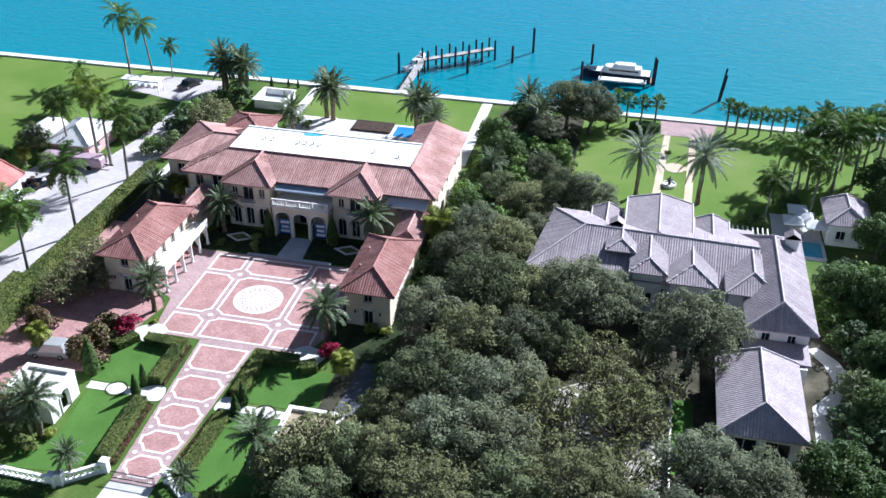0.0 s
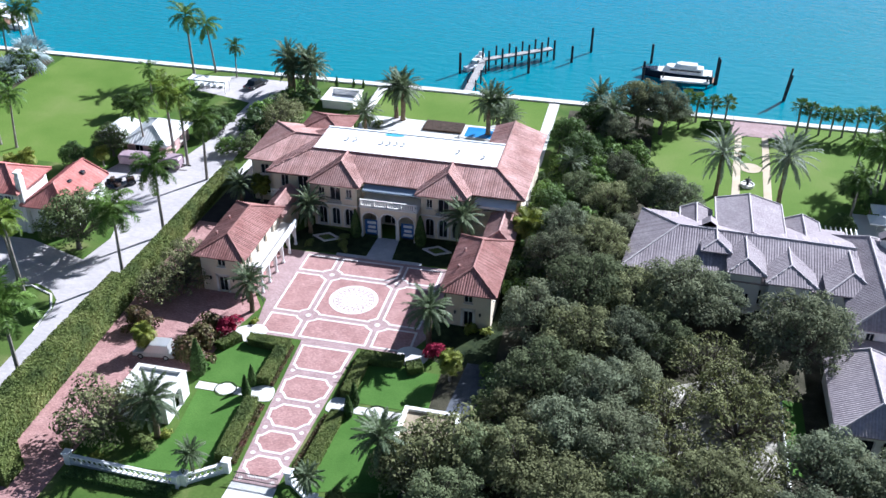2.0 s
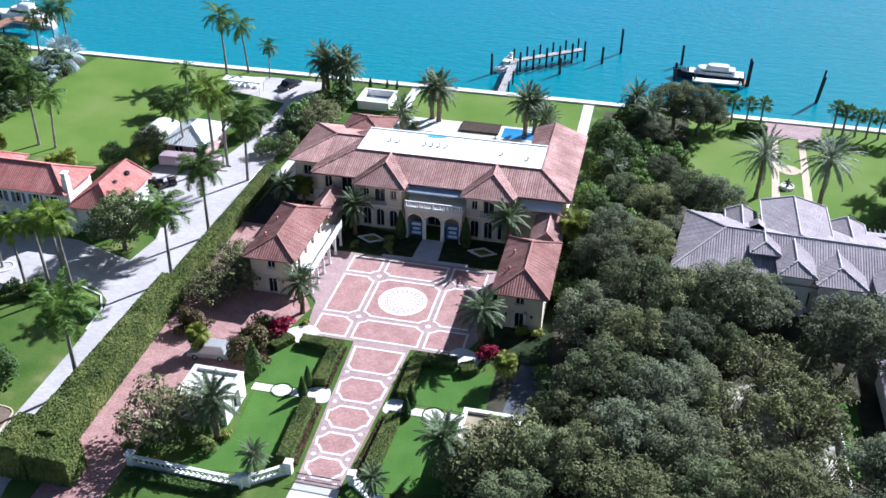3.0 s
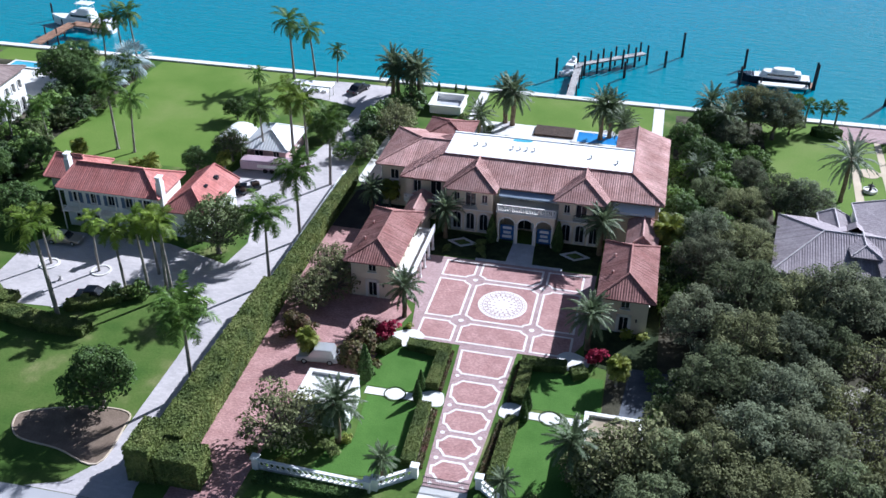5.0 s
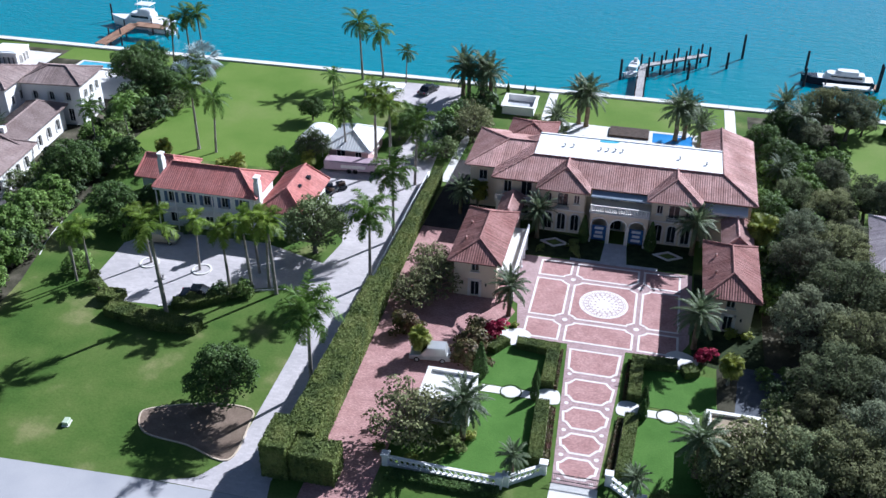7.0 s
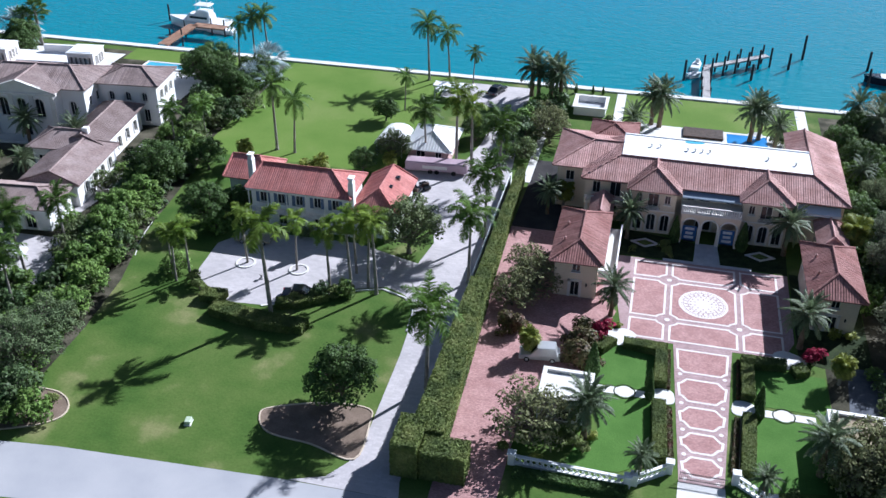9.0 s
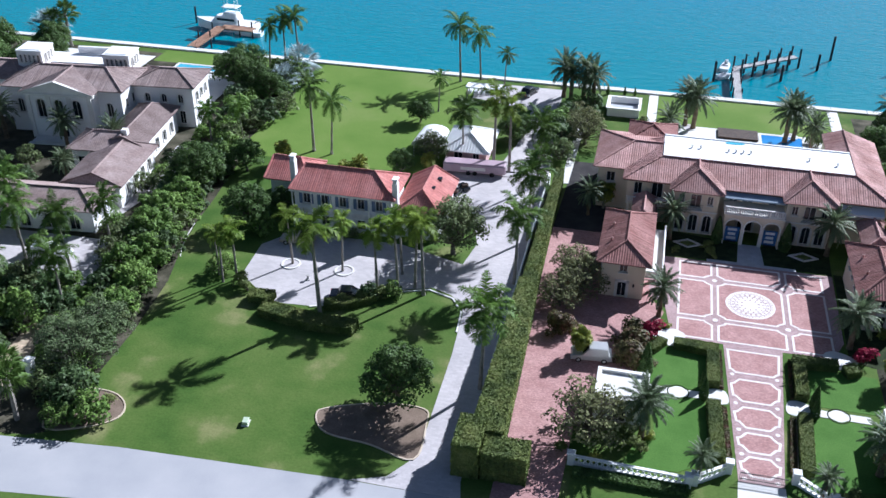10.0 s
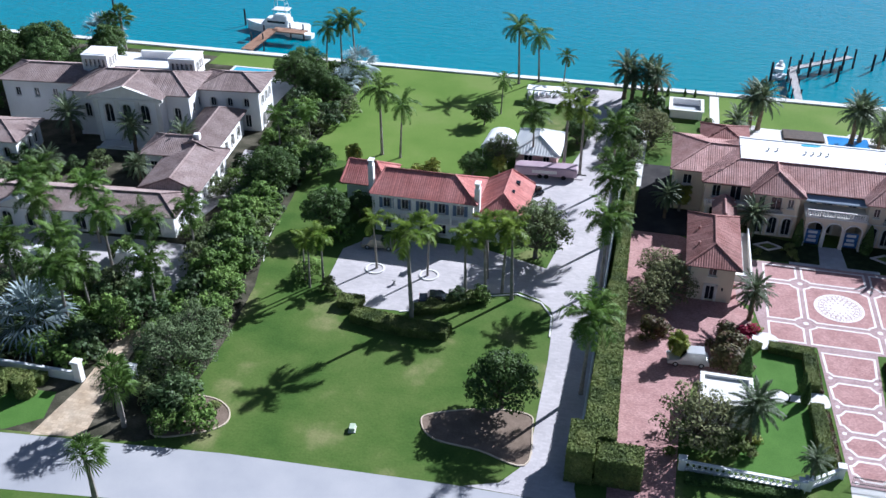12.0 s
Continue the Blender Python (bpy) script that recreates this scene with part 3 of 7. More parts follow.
structure("apron", sheet([(-2.3, -30.64), (2.1, -30.64), (2.4, -39.1), (-2.6, -39.1)], 0.02), CONCRETE, "white concrete drive apron at the gate", "pavement")
structure("front_path", sheet([(-1.35, 9.04), (2.1, 9.04), (1.75, 14.4), (-1.1, 14.4)], 0.06), STONE, "grey stone path to the arched entrance", "path")
structure("court_step", M().box(-5.2, 6.0, 9.02, 9.6, -0.2, 0.05), STONE, "long low grey stone step", "step")

pattern = thing("court_inlay", "white coquina line pattern with round medallion set in brick", "paving inlay", (0, 0, 0), kind="structure")


def notched(x0, x1, y0, y1, c, corners="1111"):
    """A rectangle with its corners cut off by c where asked: front left, front right, back right, back left."""
    out = []
    for (x, y, sx, sy), cut in zip(((x0, y0, 1, 1), (x1, y0, -1, 1), (x1, y1, -1, -1), (x0, y1, 1, -1)), corners):
        if cut == "0":
            out.append((x, y))
        elif (sx > 0) == (sy > 0):
            out += [(x, y + sy * c), (x + sx * c, y + sy * c * 0.35), (x + sx * c * 1.15, y)]
        else:
            out += [(x + sx * c * 1.15, y), (x + sx * c, y + sy * c * 0.35), (x, y + sy * c)]
    return out


XB, YB = [(-8.55, -4.6), (-3.85, 3.8), (4.55, 8.9)], [(-8.25, -4.65), (-3.8, 4.05), (4.9, 8.3)]
CUTS = [["1010", "0011", "0101"], ["0110", "1111", "1001"], ["0100", "1100", "1000"]]
for j, (ya, yb) in enumerate(YB):
    for i, (xa, xb) in enumerate(XB):
        ring = notched(xa, xb, ya, yb, 0.75, CUTS[j][i])
        part("brick_panel", M().prism(ring, -0.1, 0.026), BRICK, pattern)
        part("inlay_line", line_loop(M(), ring, 0.26, 0.0, 0.034), COQUINA, pattern)
for xn in (-4.2, 4.15):
    for yn in (-4.2, 4.5):
        part("inlay_disc", M().prism(circle(xn, yn, 0.33, 16), -0.05, 0.034), COQUINA, pattern)
# the round medallion
part("medallion_ground", M().prism(circle(0, 0, 2.95, 64), -0.05, 0.031), COQUINA, pattern)
for r, n, w, l in ((2.62, 44, 0.16, 0.22), (2.1, 22, 0.3, 0.42), (1.55, 16, 0.26, 0.36), (1.05, 10, 0.22, 0.4)):
    for k in range(n):
        a = 2 * math.pi * (k + 0.5) / n
        e, s = Vector((math.cos(a), math.sin(a))), Vector((-math.sin(a), math.cos(a)))
        c = e * r
        q = [c - e * l / 2, c + s * w / 2, c + e * l / 2, c - s * w / 2]
        part("medallion_stone", M().prism([tuple(p) for p in q], 0.0, 0.036), BRICKBAND, pattern)
for r in (2.4, 1.85):
    part("medallion_ring", line_loop(M(), circle(0, 0, r, 48), 0.09, 0.0, 0.035), BRICKBAND, pattern)


def drive_x(y, s):
    t = (-8.8 - y) / 21.8
    return (-3.35 + 1.1 * t) if s < 0 else (3.2 - 1.15 * t)


PANELS = [(-13.7, -9.7), (-18.55, -14.9), (-22.7, -19.5), (-26.3, -23.5), (-29.7, -27.0)]
for k, (ya, yb) in enumerate(PANELS):
    c = (0.55, 0.85, 0.9, 0.9, 0.85)[k]
    g = 0.42
    l0, l1, r0, r1 = drive_x(ya, -1) + g, drive_x(yb, -1) + g, drive_x(ya, 1) - g, drive_x(yb, 1) - g
    top = [(r1, yb - c), (r1 - c * 0.35, yb - c * 0.9), (r1 - c, yb - 0.05), (r1 - c * 1.1, yb), (l1 + c * 1.1, yb), (l1 + c, yb - 0.05), (l1 + c * 0.35, yb - c * 0.9), (l1, yb - c)] if k else [(r1, yb), (l1, yb)]
    ring = [(l0, ya + c), (l0 + c * 0.35, ya + c * 0.9), (l0 + c, ya + 0.05), (l0 + c * 1.1, ya), (r0 - c * 1.1, ya), (r0 - c, ya + 0.05), (r0 - c * 0.35, ya + c * 0.9), (r0, ya + c)] + top
    part("brick_panel", M().prism(ring, -0.1, 0.029), BRICK, pattern)
    part("inlay_line", line_loop(M(), ring, 0.26, 0.0, 0.037), COQUINA, pattern)
    for s in (-1, 1):
        part("inlay_disc", M().prism(circle(drive_x(ya - 0.4, s) - s * 0.62, ya - 0.42, 0.24, 12), -0.05, 0.037), COQUINA, pattern)

# lawns, paths and beds of the formal garden
structure("formal_lawn_1", sheet([(-12.9, -16.9), (-11.2, -11.2), (-6.2, -9.6), (-5.2, -10.2), (-5.2, -17.3), (-6.3, -17.9), (-12.4, -17.9)], 0.03), LAWN, "close-clipped deep green garden lawn", "lawn")
structure("formal_lawn_2", sheet([(-11.0, -19.4), (-5.4, -19.4), (-5.1, -28.9), (-8, -30.8), (-13.5, -31.3), (-12.5, -28.5), (-10.4, -26)], 0.03), LAWN, "close-clipped deep green garden lawn", "lawn")
structure("formal_lawn_3", sheet([(5.1, -11.2), (13, -11.2), (13.2, -17.6), (5.4, -17.6)], 0.03), LAWN, "close-clipped deep green garden lawn", "lawn")
structure("formal_lawn_4", sheet([(5.1, -19.4), (12.6, -19.4), (11.5, -29), (4.2, -30.5)], 0.03), LAWN, "close-clipped deep green garden lawn", "lawn")
for s in (-1, 1):
    cross = thing("cross_path", "white stone cross path with ring between lawns", "path", (s * 8.2, -18.65, 0), kind="structure")
    o = (s * 8.2, -18.65, 0)
    part("path_slab", M(o).prism([(s * 8.2 - 3.2, -19.2), (s * 8.2 + 3.2, -19.2), (s * 8.2 + 3.2, -18.1), (s * 8.2 - 3.2, -18.1)], -0.1, 0.045), CONCRETE, cross)
    part("path_ring", line_loop(M(o), circle(s * 8.2, -18.65, 1.12, 32), 0.14, 0.0, 0.055), BED, cross)
    part("path_disc", M(o).prism(circle(s * 8.2, -18.65, 0.92, 32), -0.05, 0.06), CONCRETE, cross)
    part("path_landing", M(o).prism(smooth_ring([(s * 3.0, -19.3), (s * 4.4, -19.6), (s * 5.6, -18.9), (s * 5.6, -17.9), (s * 4.4, -17.2), (s * 3.2, -17.5)]), -0.1, 0.05), CONCRETE, cross)
    structure("corner_pad_" + ("1" if s < 0 else "2"), sheet(smooth_ring([(s * 7.6, -8.3), (s * 9.0, -7.2), (s * 11.2, -8.4), (s * 10.6, -10.2), (s * 8.8, -10.4)]), 0.045), CONCRETE, "white concrete pad at the court corner", "pavement")
structure("forecourt_bed_1", sheet([(-12.0, 9.1), (-1.4, 9.65), (-1.15, 14.3), (-10.4, 16.0), (-12.2, 13)], 0.03), BED, "dark clipped groundcover bed", "planting bed")
structure("forecourt_bed_2", sheet([(2.15, 9.65), (10.4, 9.1), (10.6, 15.8), (4.4, 15.8), (1.8, 14.3)], 0.03), BED, "dark clipped groundcover bed", "planting bed")
for cx in (-7.7, 7.2):
    d = thing("diamond_kerb", "white stone diamond edging in the groundcover bed", "garden edging", (cx, 12.9, 0), group="diamond kerbs")
    o = (cx, 12.9, 0)
    part("outer_kerb", line_loop(M(o), [(cx - 1.7, 12.9), (cx, 11.9), (cx + 1.7, 12.9), (cx, 13.9)], 0.28, 0.0, 0.16), CONCRETE, d)
    part("planting", M(o).prism([(cx - 1.0, 12.9), (cx, 12.35), (cx + 1.0, 12.9), (cx, 13.45)], 0.0, 0.2), HEDGELEAF, d)

structure("court_bed", sheet([(10.45, -8.7), (13, -9.4), (18.45, -9.4), (18.45, 9.5), (10.6, 9.5)], 0.016), BED, "dark planted bed beside the gatehouse", "planting bed")
structure("sea_lawn", sheet([(-13.5, 52), (15.2, 52), (15.2, 64.15), (-13.5, 64.15)], 0.02), SEALAWN, "bright green lawn between house and seawall", "lawn")
structure("sea_path_1", sheet([(15.25, 40), (17.0, 40), (17.0, 64.15), (15.25, 64.15)], 0.04), CONCRETE, "straight white concrete path to the seawall", "path")
structure("sea_path_2", sheet([(-15.2, 52), (-13.6, 52), (-13.6, 64.15), (-15.2, 64.15)], 0.04), CONCRETE, "straight white concrete path to the seawall", "path")
structure("terrace", sheet([(-14, 38), (15.2, 38), (15.2, 51.95), (-14, 51.95)], 0.05), CONCRETE, "white stone pool terrace behind the house", "terrace")
structure("neighbour_lawn", sheet([(-78, 24), (-46.4, 24), (-46.4, 64.15), (-77, 64.15)], 0.008), SEALAWN, "broad bright green waterfront lawn", "lawn")
# near-black yard colour: the villa's cast shadow is put into the surface
structure("villa_side_ground", sheet([(-25.9, 13.05), (-16.8, 13.05), (-16.8, 20.5), (-21.2, 20.6), (-21.2, 34), (-25.3, 34)], 0.014), mat("shade_darkened_yard", [(0.035, 0.033, 0.035), (0.065, 0.06, 0.06)], 0.4, 0.9, 8, 0.3, 0.4, 0.1), "side yard of the villa, darkened in colour for the house's shadow", "yard")
structure("side_walk", sheet([(-26.6, 26.2), (-25.4, 26.2), (-25.2, 47), (-26.4, 47)], 0.05), CONCRETE, "narrow white concrete walk along the boundary", "path")
structure("garden_lawn", sheet([(33, 30), (78, 30), (78, 64.15), (33, 64.15)], 0.008), SEALAWN, "bright green garden lawn", "lawn")
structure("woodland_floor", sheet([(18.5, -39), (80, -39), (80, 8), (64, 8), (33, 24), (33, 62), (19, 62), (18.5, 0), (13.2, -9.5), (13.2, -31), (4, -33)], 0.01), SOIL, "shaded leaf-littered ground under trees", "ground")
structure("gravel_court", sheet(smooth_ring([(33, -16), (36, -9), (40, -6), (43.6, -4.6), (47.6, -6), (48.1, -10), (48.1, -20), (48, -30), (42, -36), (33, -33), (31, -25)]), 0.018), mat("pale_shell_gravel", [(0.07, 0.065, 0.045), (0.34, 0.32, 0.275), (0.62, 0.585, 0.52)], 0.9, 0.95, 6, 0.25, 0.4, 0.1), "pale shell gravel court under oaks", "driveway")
structure("drive_verge", sheet([(48.5, -18), (50.6, -18), (50.6, -7), (48.5, -7)], 0.02), LAWN, "narrow grass verge beside the gravel court", "lawn")
structure("verge_wall", M().box(48.2, 48.42, -24, -4, -0.1, 0.7, 0.03), STUCCO_W, "low white wall along the gravel court", "wall")
structure("garden_path", sheet([(62.4, -12), (63.8, -12), (64.4, -6.5), (66.8, -3.5), (67.4, 0), (66.2, 3.4), (64.2, 5.6), (63.0, 5.0), (64.6, 2.4), (65.2, 0), (64.6, -2.4), (62.6, -5)], 0.05), CONCRETE, "curving white concrete path beside the garage", "path")
# paving darkened and blued to stand in for shade the trees don't cast
structure("side_patio", sheet([(14.8, -18.8), (20.2, -18.8), (20.6, -8.6), (15.6, -8.6)], 0.03), mat("shade_toned_paving", [(0.07, 0.08, 0.10), (0.12, 0.13, 0.155)], 0.5, 0.8, 6, 0.2, 0.15, 0.2, brick=(0.8, 0.6, 0.02, 0.15)), "stone patio beside the garden lawn, dark blue shade painted into its paving", "patio")
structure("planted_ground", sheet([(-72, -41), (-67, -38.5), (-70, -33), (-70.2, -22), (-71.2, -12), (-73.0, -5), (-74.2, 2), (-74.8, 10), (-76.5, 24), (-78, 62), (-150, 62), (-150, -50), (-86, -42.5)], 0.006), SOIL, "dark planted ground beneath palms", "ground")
structure("gate_apron", sheet([(-83, -42.5), (-77.5, -41.6), (-78.6, -34), (-80.0, -24), (-82.6, -24), (-82.0, -35)], 0.016), mat("tan_flagstone", [(0.42, 0.32, 0.22), (0.52, 0.42, 0.31)], 0.5, 0.9, 4, 0.2, 0.2, 0.2, brick=(0.7, 0.5, 0.03, 0.15)), "tan flagstone gateway apron", "driveway")
structure("gate_lawn", sheet([(-150, -48), (-86, -42.4), (-83, -40), (-84, -36), (-96, -37), (-150, -42)], 0.014), LAWN, "deep green lawn strip beside the gate", "lawn")
structure("forecourt_northwest", sheet([(-118, -14), (-80, -16), (-79, -9), (-84, -5), (-118, -6)], 0.012), PAVING, "pale paved forecourt of the white mansion", "driveway")

for name, pts, label in (("tree_bed", [(-44.6, -31.4), (-43.8, -30), (-38.5, -28), (-34, -27.8), (-33.2, -30), (-33.2, -35.2), (-38, -34.2), (-42.8, -33.6)], "brown mulch bed under the lawn tree"),
                         ("corner_bed", [(-64.8, -34.3), (-64.3, -36.6), (-66.8, -38.6), (-71, -39.6), (-72, -34), (-67.5, -33)], "brown mulch bed with pale kerb")):
    bed = thing(name, label, "planting bed", (pts[0][0], pts[0][1], 0))
    o = (pts[0][0], pts[0][1], 0)
    ring = smooth_ring(pts)
    part("mulch", M(o).prism(ring, -0.1, 0.05), MULCH, bed)
    part("kerb", line_loop(M(o), ring, 0.15, 0.0, 0.12), CREAMSTONE, bed)
isl = M()
line_loop(isl, [(-52, -13.2), (-48, -11.3), (-44, -8.2), (-38.8, -6.2), (-35.5, -7.4), (-33.9, -10), (-33.6, -14)], 0.2, 0.0, 0.12, False)
line_loop(isl, [(-74.3, 2), (-73.9, -1), (-73.2, -4), (-72.3, -6.5)], 0.09, 0.0, 0.06, False)
structure("side_path", sheet([(-88.6, 0), (-85.6, 0), (-83.6, 12), (-85.6, 24), (-88, 24), (-86.4, 12)], 0.016), PAVING, "pale paved path beside the mansion wing", "path")
structure("lawn_kerb", isl, CONCRETE, "pale concrete kerb along the lawn", "kerb")

# ---- garden paths of the grey-roofed house ----
gp = thing("garden_walk", "cream stone garden walk with round crossing", "path", (47.4, 46, 0), kind="structure")
o = (47.4, 46, 0)
part("left_walk", M(o).prism([(44.5, 32), (45.7, 32), (47.1, 58.5), (46.1, 58.5)], -0.1, 0.04), CREAMSTONE, gp)
part("right_walk", M(o).prism([(49.1, 32), (50.3, 32), (51.2, 58.5), (50.2, 58.5)], -0.1, 0.04), CREAMSTONE, gp)
part("crossing", M(o).prism(circle(47.9, 47, 1.6, 24), -0.1, 0.045), CREAMSTONE, gp)
part("cross_walk", M(o).prism([(45.2, 46.4), (50.8, 46.4), (50.8, 47.6), (45.2, 47.6)], -0.1, 0.042), CREAMSTONE, gp)
part("sea_terrace", M(o).prism([(45.6, 58.5), (53.4, 58.5), (54.5, 64.1), (45.4, 64.1)], -0.1, 0.05), BRICKBAND, gp)


# ---- the main villa ----
def main_villa():
    o = (0, 26, 0)
    h = thing("villa", "two-storey cream stucco villa with terracotta tile roof and arched entrance", "house", o)
    E, F = 6.6, 8.2
    main = [
        [(-17.3, 17.1, E), (17.7, 17.1, E), (13.2, 22, F), (-12.4, 22, F)],
        [(17.7, 17.1, E), (17.9, 37.4, E), (13.2, 37.4, F), (13.2, 22, F)],
        [(-17.3, 17.1, E), (-12.4, 22, F), (-12.4, 28.8, F), (-17.3, 28.8, E)],
        [(13.2, 28.9, F), (13.2, 37.4, F), (10.4, 37.4, 7.2), (10.4, 28.9, 7.2)],
    ]
    tiled_roof(h, main, [((-17.3, 17.1, E), (-12.4, 22, F)), ((17.7, 17.1, E), (13.2, 22, F)), ((-12.4, 22, F), (13.2, 22, F)), ((13.2, 22, F), (13.2, 37.4, F))], TILE_RED, o)
    p, l = hip(-21.6, -11.0, 20.0, 32.4, E, 8.15, "x", 5.2, 1.0)
    tiled_roof(h, p, l, TILE_RED, o, name="annex_roof")
    p, l = hip(-17.6, -10.4, 29.5, 37.0, E, 7.9, "y")
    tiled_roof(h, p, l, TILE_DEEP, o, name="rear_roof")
    for x0, x1 in ((-10.9, -3.75), (3.7, 10.8)):
        c = (x0 + x1) / 2
        a = (c, 19.0, 8.28)
        tiled_roof(h, [[(x0, 15.2, E), (x1, 15.2, E), a], [(x1, 15.2, E), (x1, 17.3, E + 0.05), (c, 22.2, 8.28), a], [(x0, 17.3, E + 0.05), (x0, 15.2, E), a, (c, 22.2, 8.28)]],
                   [((x0, 15.2, E), a), ((x1, 15.2, E), a), (a, (c, 22.2, 8.28))], TILE_RED, o, name="wing_roof")
    flat = M(o).box(-12.3, 13.1, 22.1, 28.8, 7.9, 8.3, 0.05)
    fr = part("flat_roof", flat, MEMBRANE, h, "bright white flat roof membrane")
    for x, y in ((-8.4, 25.6), (-7.2, 25.7), (-3.4, 25.5), (-2.4, 25.5), (-1.4, 25.6), (-0.4, 25.6), (7.4, 25.2), (11.0, 24.4)):
        part("roof_vent", M(o).lathe(x, y, [(0.12, 8.29), (0.12, 8.6), (0.2, 8.62), (0.2, 8.72), (0.02, 8.8)], 10), TRIM, fr)
    part("blue_tarp", M(o).prism(smooth_ring([(-3.5, 28.0), (-1.6, 28.1), (-1.2, 28.6), (-3.6, 28.6)], 3), 8.28, 8.34), POOL, fr)
    # walls
    walls(h, -16.7, 17.1, 18.0, 29.2, 0, 6.6, STUCCO, o,
          front=[(1.0, 2.1, 4.0, 5.8, "win"), (3.4, 4.9, 3.7, 5.9, "win"), (6.9 + 8.6, 8.3 + 8.6, 4.45, 6.0, "door"), (18.9, 20.0, 4.45, 6.0, "door"), (13.8, 14.9, 4.45, 6.0, "win")]
          + [(29.0, 32.6, 4.0, 5.6, "win"), (1.0, 2.2, 0.9, 2.9, "arch win"), (3.4, 4.6, 0.9, 2.9, "arch win"), (15.4, 17.4, 0.1, 3.0, "arch door")],
          right=row_of(3, 1, 10, 1.1, 4.0, 5.7, "win") + row_of(3, 1, 10, 1.2, 0.8, 3.0, "arch win"), rear=row_of(9, 1, 33, 1.3, 4.0, 5.9, "win"))
    walls(h, 10.7, 17.1, 29.22, 36.8, 0, 6.6, STUCCO, o, right=row_of(2, 1, 6.5, 1.1, 4.0, 5.7, "win"), left=row_of(2, 1, 6.5, 1.1, 4.0, 5.7, "win"))
    walls(h, -16.9, -11.1, 31.6, 36.4, 0, 6.6, STUCCO, o)
    part("rear_parapet", M(o).box(-12.3, 13.1, 28.8, 29.15, 6.6, 8.42, 0.03), STUCCO_W, h)
    walls(h, -20.9, -16.72, 20.7, 31.5, 0, 6.6, STUCCO, o, front=[(1.2, 2.4, 4.1, 5.6, "win"), (1.2, 2.4, 1.0, 2.8, "arch win")], left=row_of(3, 1, 10, 1.1, 4.0, 5.6, "win"))
    for x0 in (-10.3, 4.35):
        w = 5.95
        walls(h, x0, x0 + w, 15.9, 17.98, 0, 6.6, STUCCO, o,
              front=row_of(3, 0.25, w - 0.25, 1.15, 0.3, 2.95, "arch win") + [(0.7, 1.5, 4.5, 5.8, "win"), (2.25, 3.7, 4.0, 5.95, "win"), (4.45, 5.25, 4.5, 5.8, "win")])
        b = M(o)
        b.box(x0 + 2.0, x0 + 3.95, 15.2, 15.88, 3.72, 3.9, 0.02)
        bal = part("balcony", b, TRIM, h)
        part("iron_rail", M(o).beam((x0 + 2.0, 15.24, 4.77), (x0 + 3.95, 15.24, 4.77), 0.05, 0.05), IRON, bal)
        for k in range(12):
            part("rail_bar", M(o).beam((x0 + 2.05 + k * 0.168, 15.24, 3.9), (x0 + 2.05 + k * 0.168, 15.24, 4.75), 0.03, 0.03), IRON, bal)
        s = M(o)
        s.box(x0 - 0.08, x0 + w + 0.08, 15.82, 15.899, 3.35, 3.55)
        part("string_course", s, TRIM, h)
    # entrance loggia with three arches and a terrace on top
    wall_run(h, (-3.45, 14.3), (4.15, 14.3), 0, 4.45, STUCCO, o, [(0.35, 2.35, 0.0, 3.75, "arch open"), (2.8, 4.8, 0.0, 3.75, "arch open"), (5.25, 7.25, 0.0, 3.75, "arch open")], 0.4, name="loggia_wall")
    wall_run(h, (4.15, 14.7), (4.15, 17.95), 0, 4.45, STUCCO, o, name="loggia_wall")
    wall_run(h, (-3.45, 17.95), (-3.45, 14.7), 0, 4.45, STUCCO, o, name="loggia_wall")
    part("terrace_floor", M(o).box(-3.6, 4.3, 14.15, 17.95, 4.46, 4.62, 0.03), CONCRETE, h)
    balustrade(h, (-3.4, 14.4), (4.1, 14.4), 4.62, TRIM, o)
    part("terrace_awning", M(o).add([(-3.6, 18.0, 6.45), (4.1, 18.0, 6.45), (4.1, 16.1, 5.95), (-3.6, 16.1, 5.95), (4.1, 16.1, 5.75), (-3.6, 16.1, 5.75), (-3.6, 18.0, 6.35), (4.1, 18.0, 6.35)],
                                    [(0, 3, 2, 1), (3, 5, 4, 2), (5, 6, 7, 4), (0, 6, 5, 3), (1, 2, 4, 7)]), AWNING, h)
    part("side_awning", M(o).add([(11.2, 18.0, 6.0), (16.6, 18.0, 6.0), (16.6, 16.5, 5.4), (11.2, 16.5, 5.4), (16.6, 16.5, 5.05), (11.2, 16.5, 5.05)], [(0, 3, 2, 1), (3, 5, 4, 2), (0, 5, 3), (1, 2, 4)]), AWNING_W, h)
    # left first-floor balcony
    part("side_balcony", M(o).box(-16.6, -10.4, 16.4, 17.97, 3.2, 3.42, 0.03), TRIM, h)
    balustrade(h, (-16.5, 16.5), (-10.5, 16.5), 3.42, TRIM, o, 0.9)
    for x in (-16.4, -13.4):
        part("balcony_post", M(o).box(x, x + 0.35, 16.45, 16.8, 0, 3.2, 0.04), TRIM, h)
    # eaves board
    part("eave_board", M(o).box(-17.2, 17.6, 17.2, 18.0, 6.3, 6.42), DARKWOOD, h)
    # low red roof pieces that tie villa and side houses
    for x0, x1 in ((-15.6, -12.4), (13.4, 17.4)):
        p, l = hip(x0, x1, 9.8, 17.0, 4.1, 5.1, "y", 1.6, 0.2)
        tiled_roof(h, p, l, TILE_RED, o, name="link_roof")
        walls(h, x0 + 0.4, x1 - 0.4, 11.1, 15.7, 0, 4.1, STUCCO, o)


main_villa()


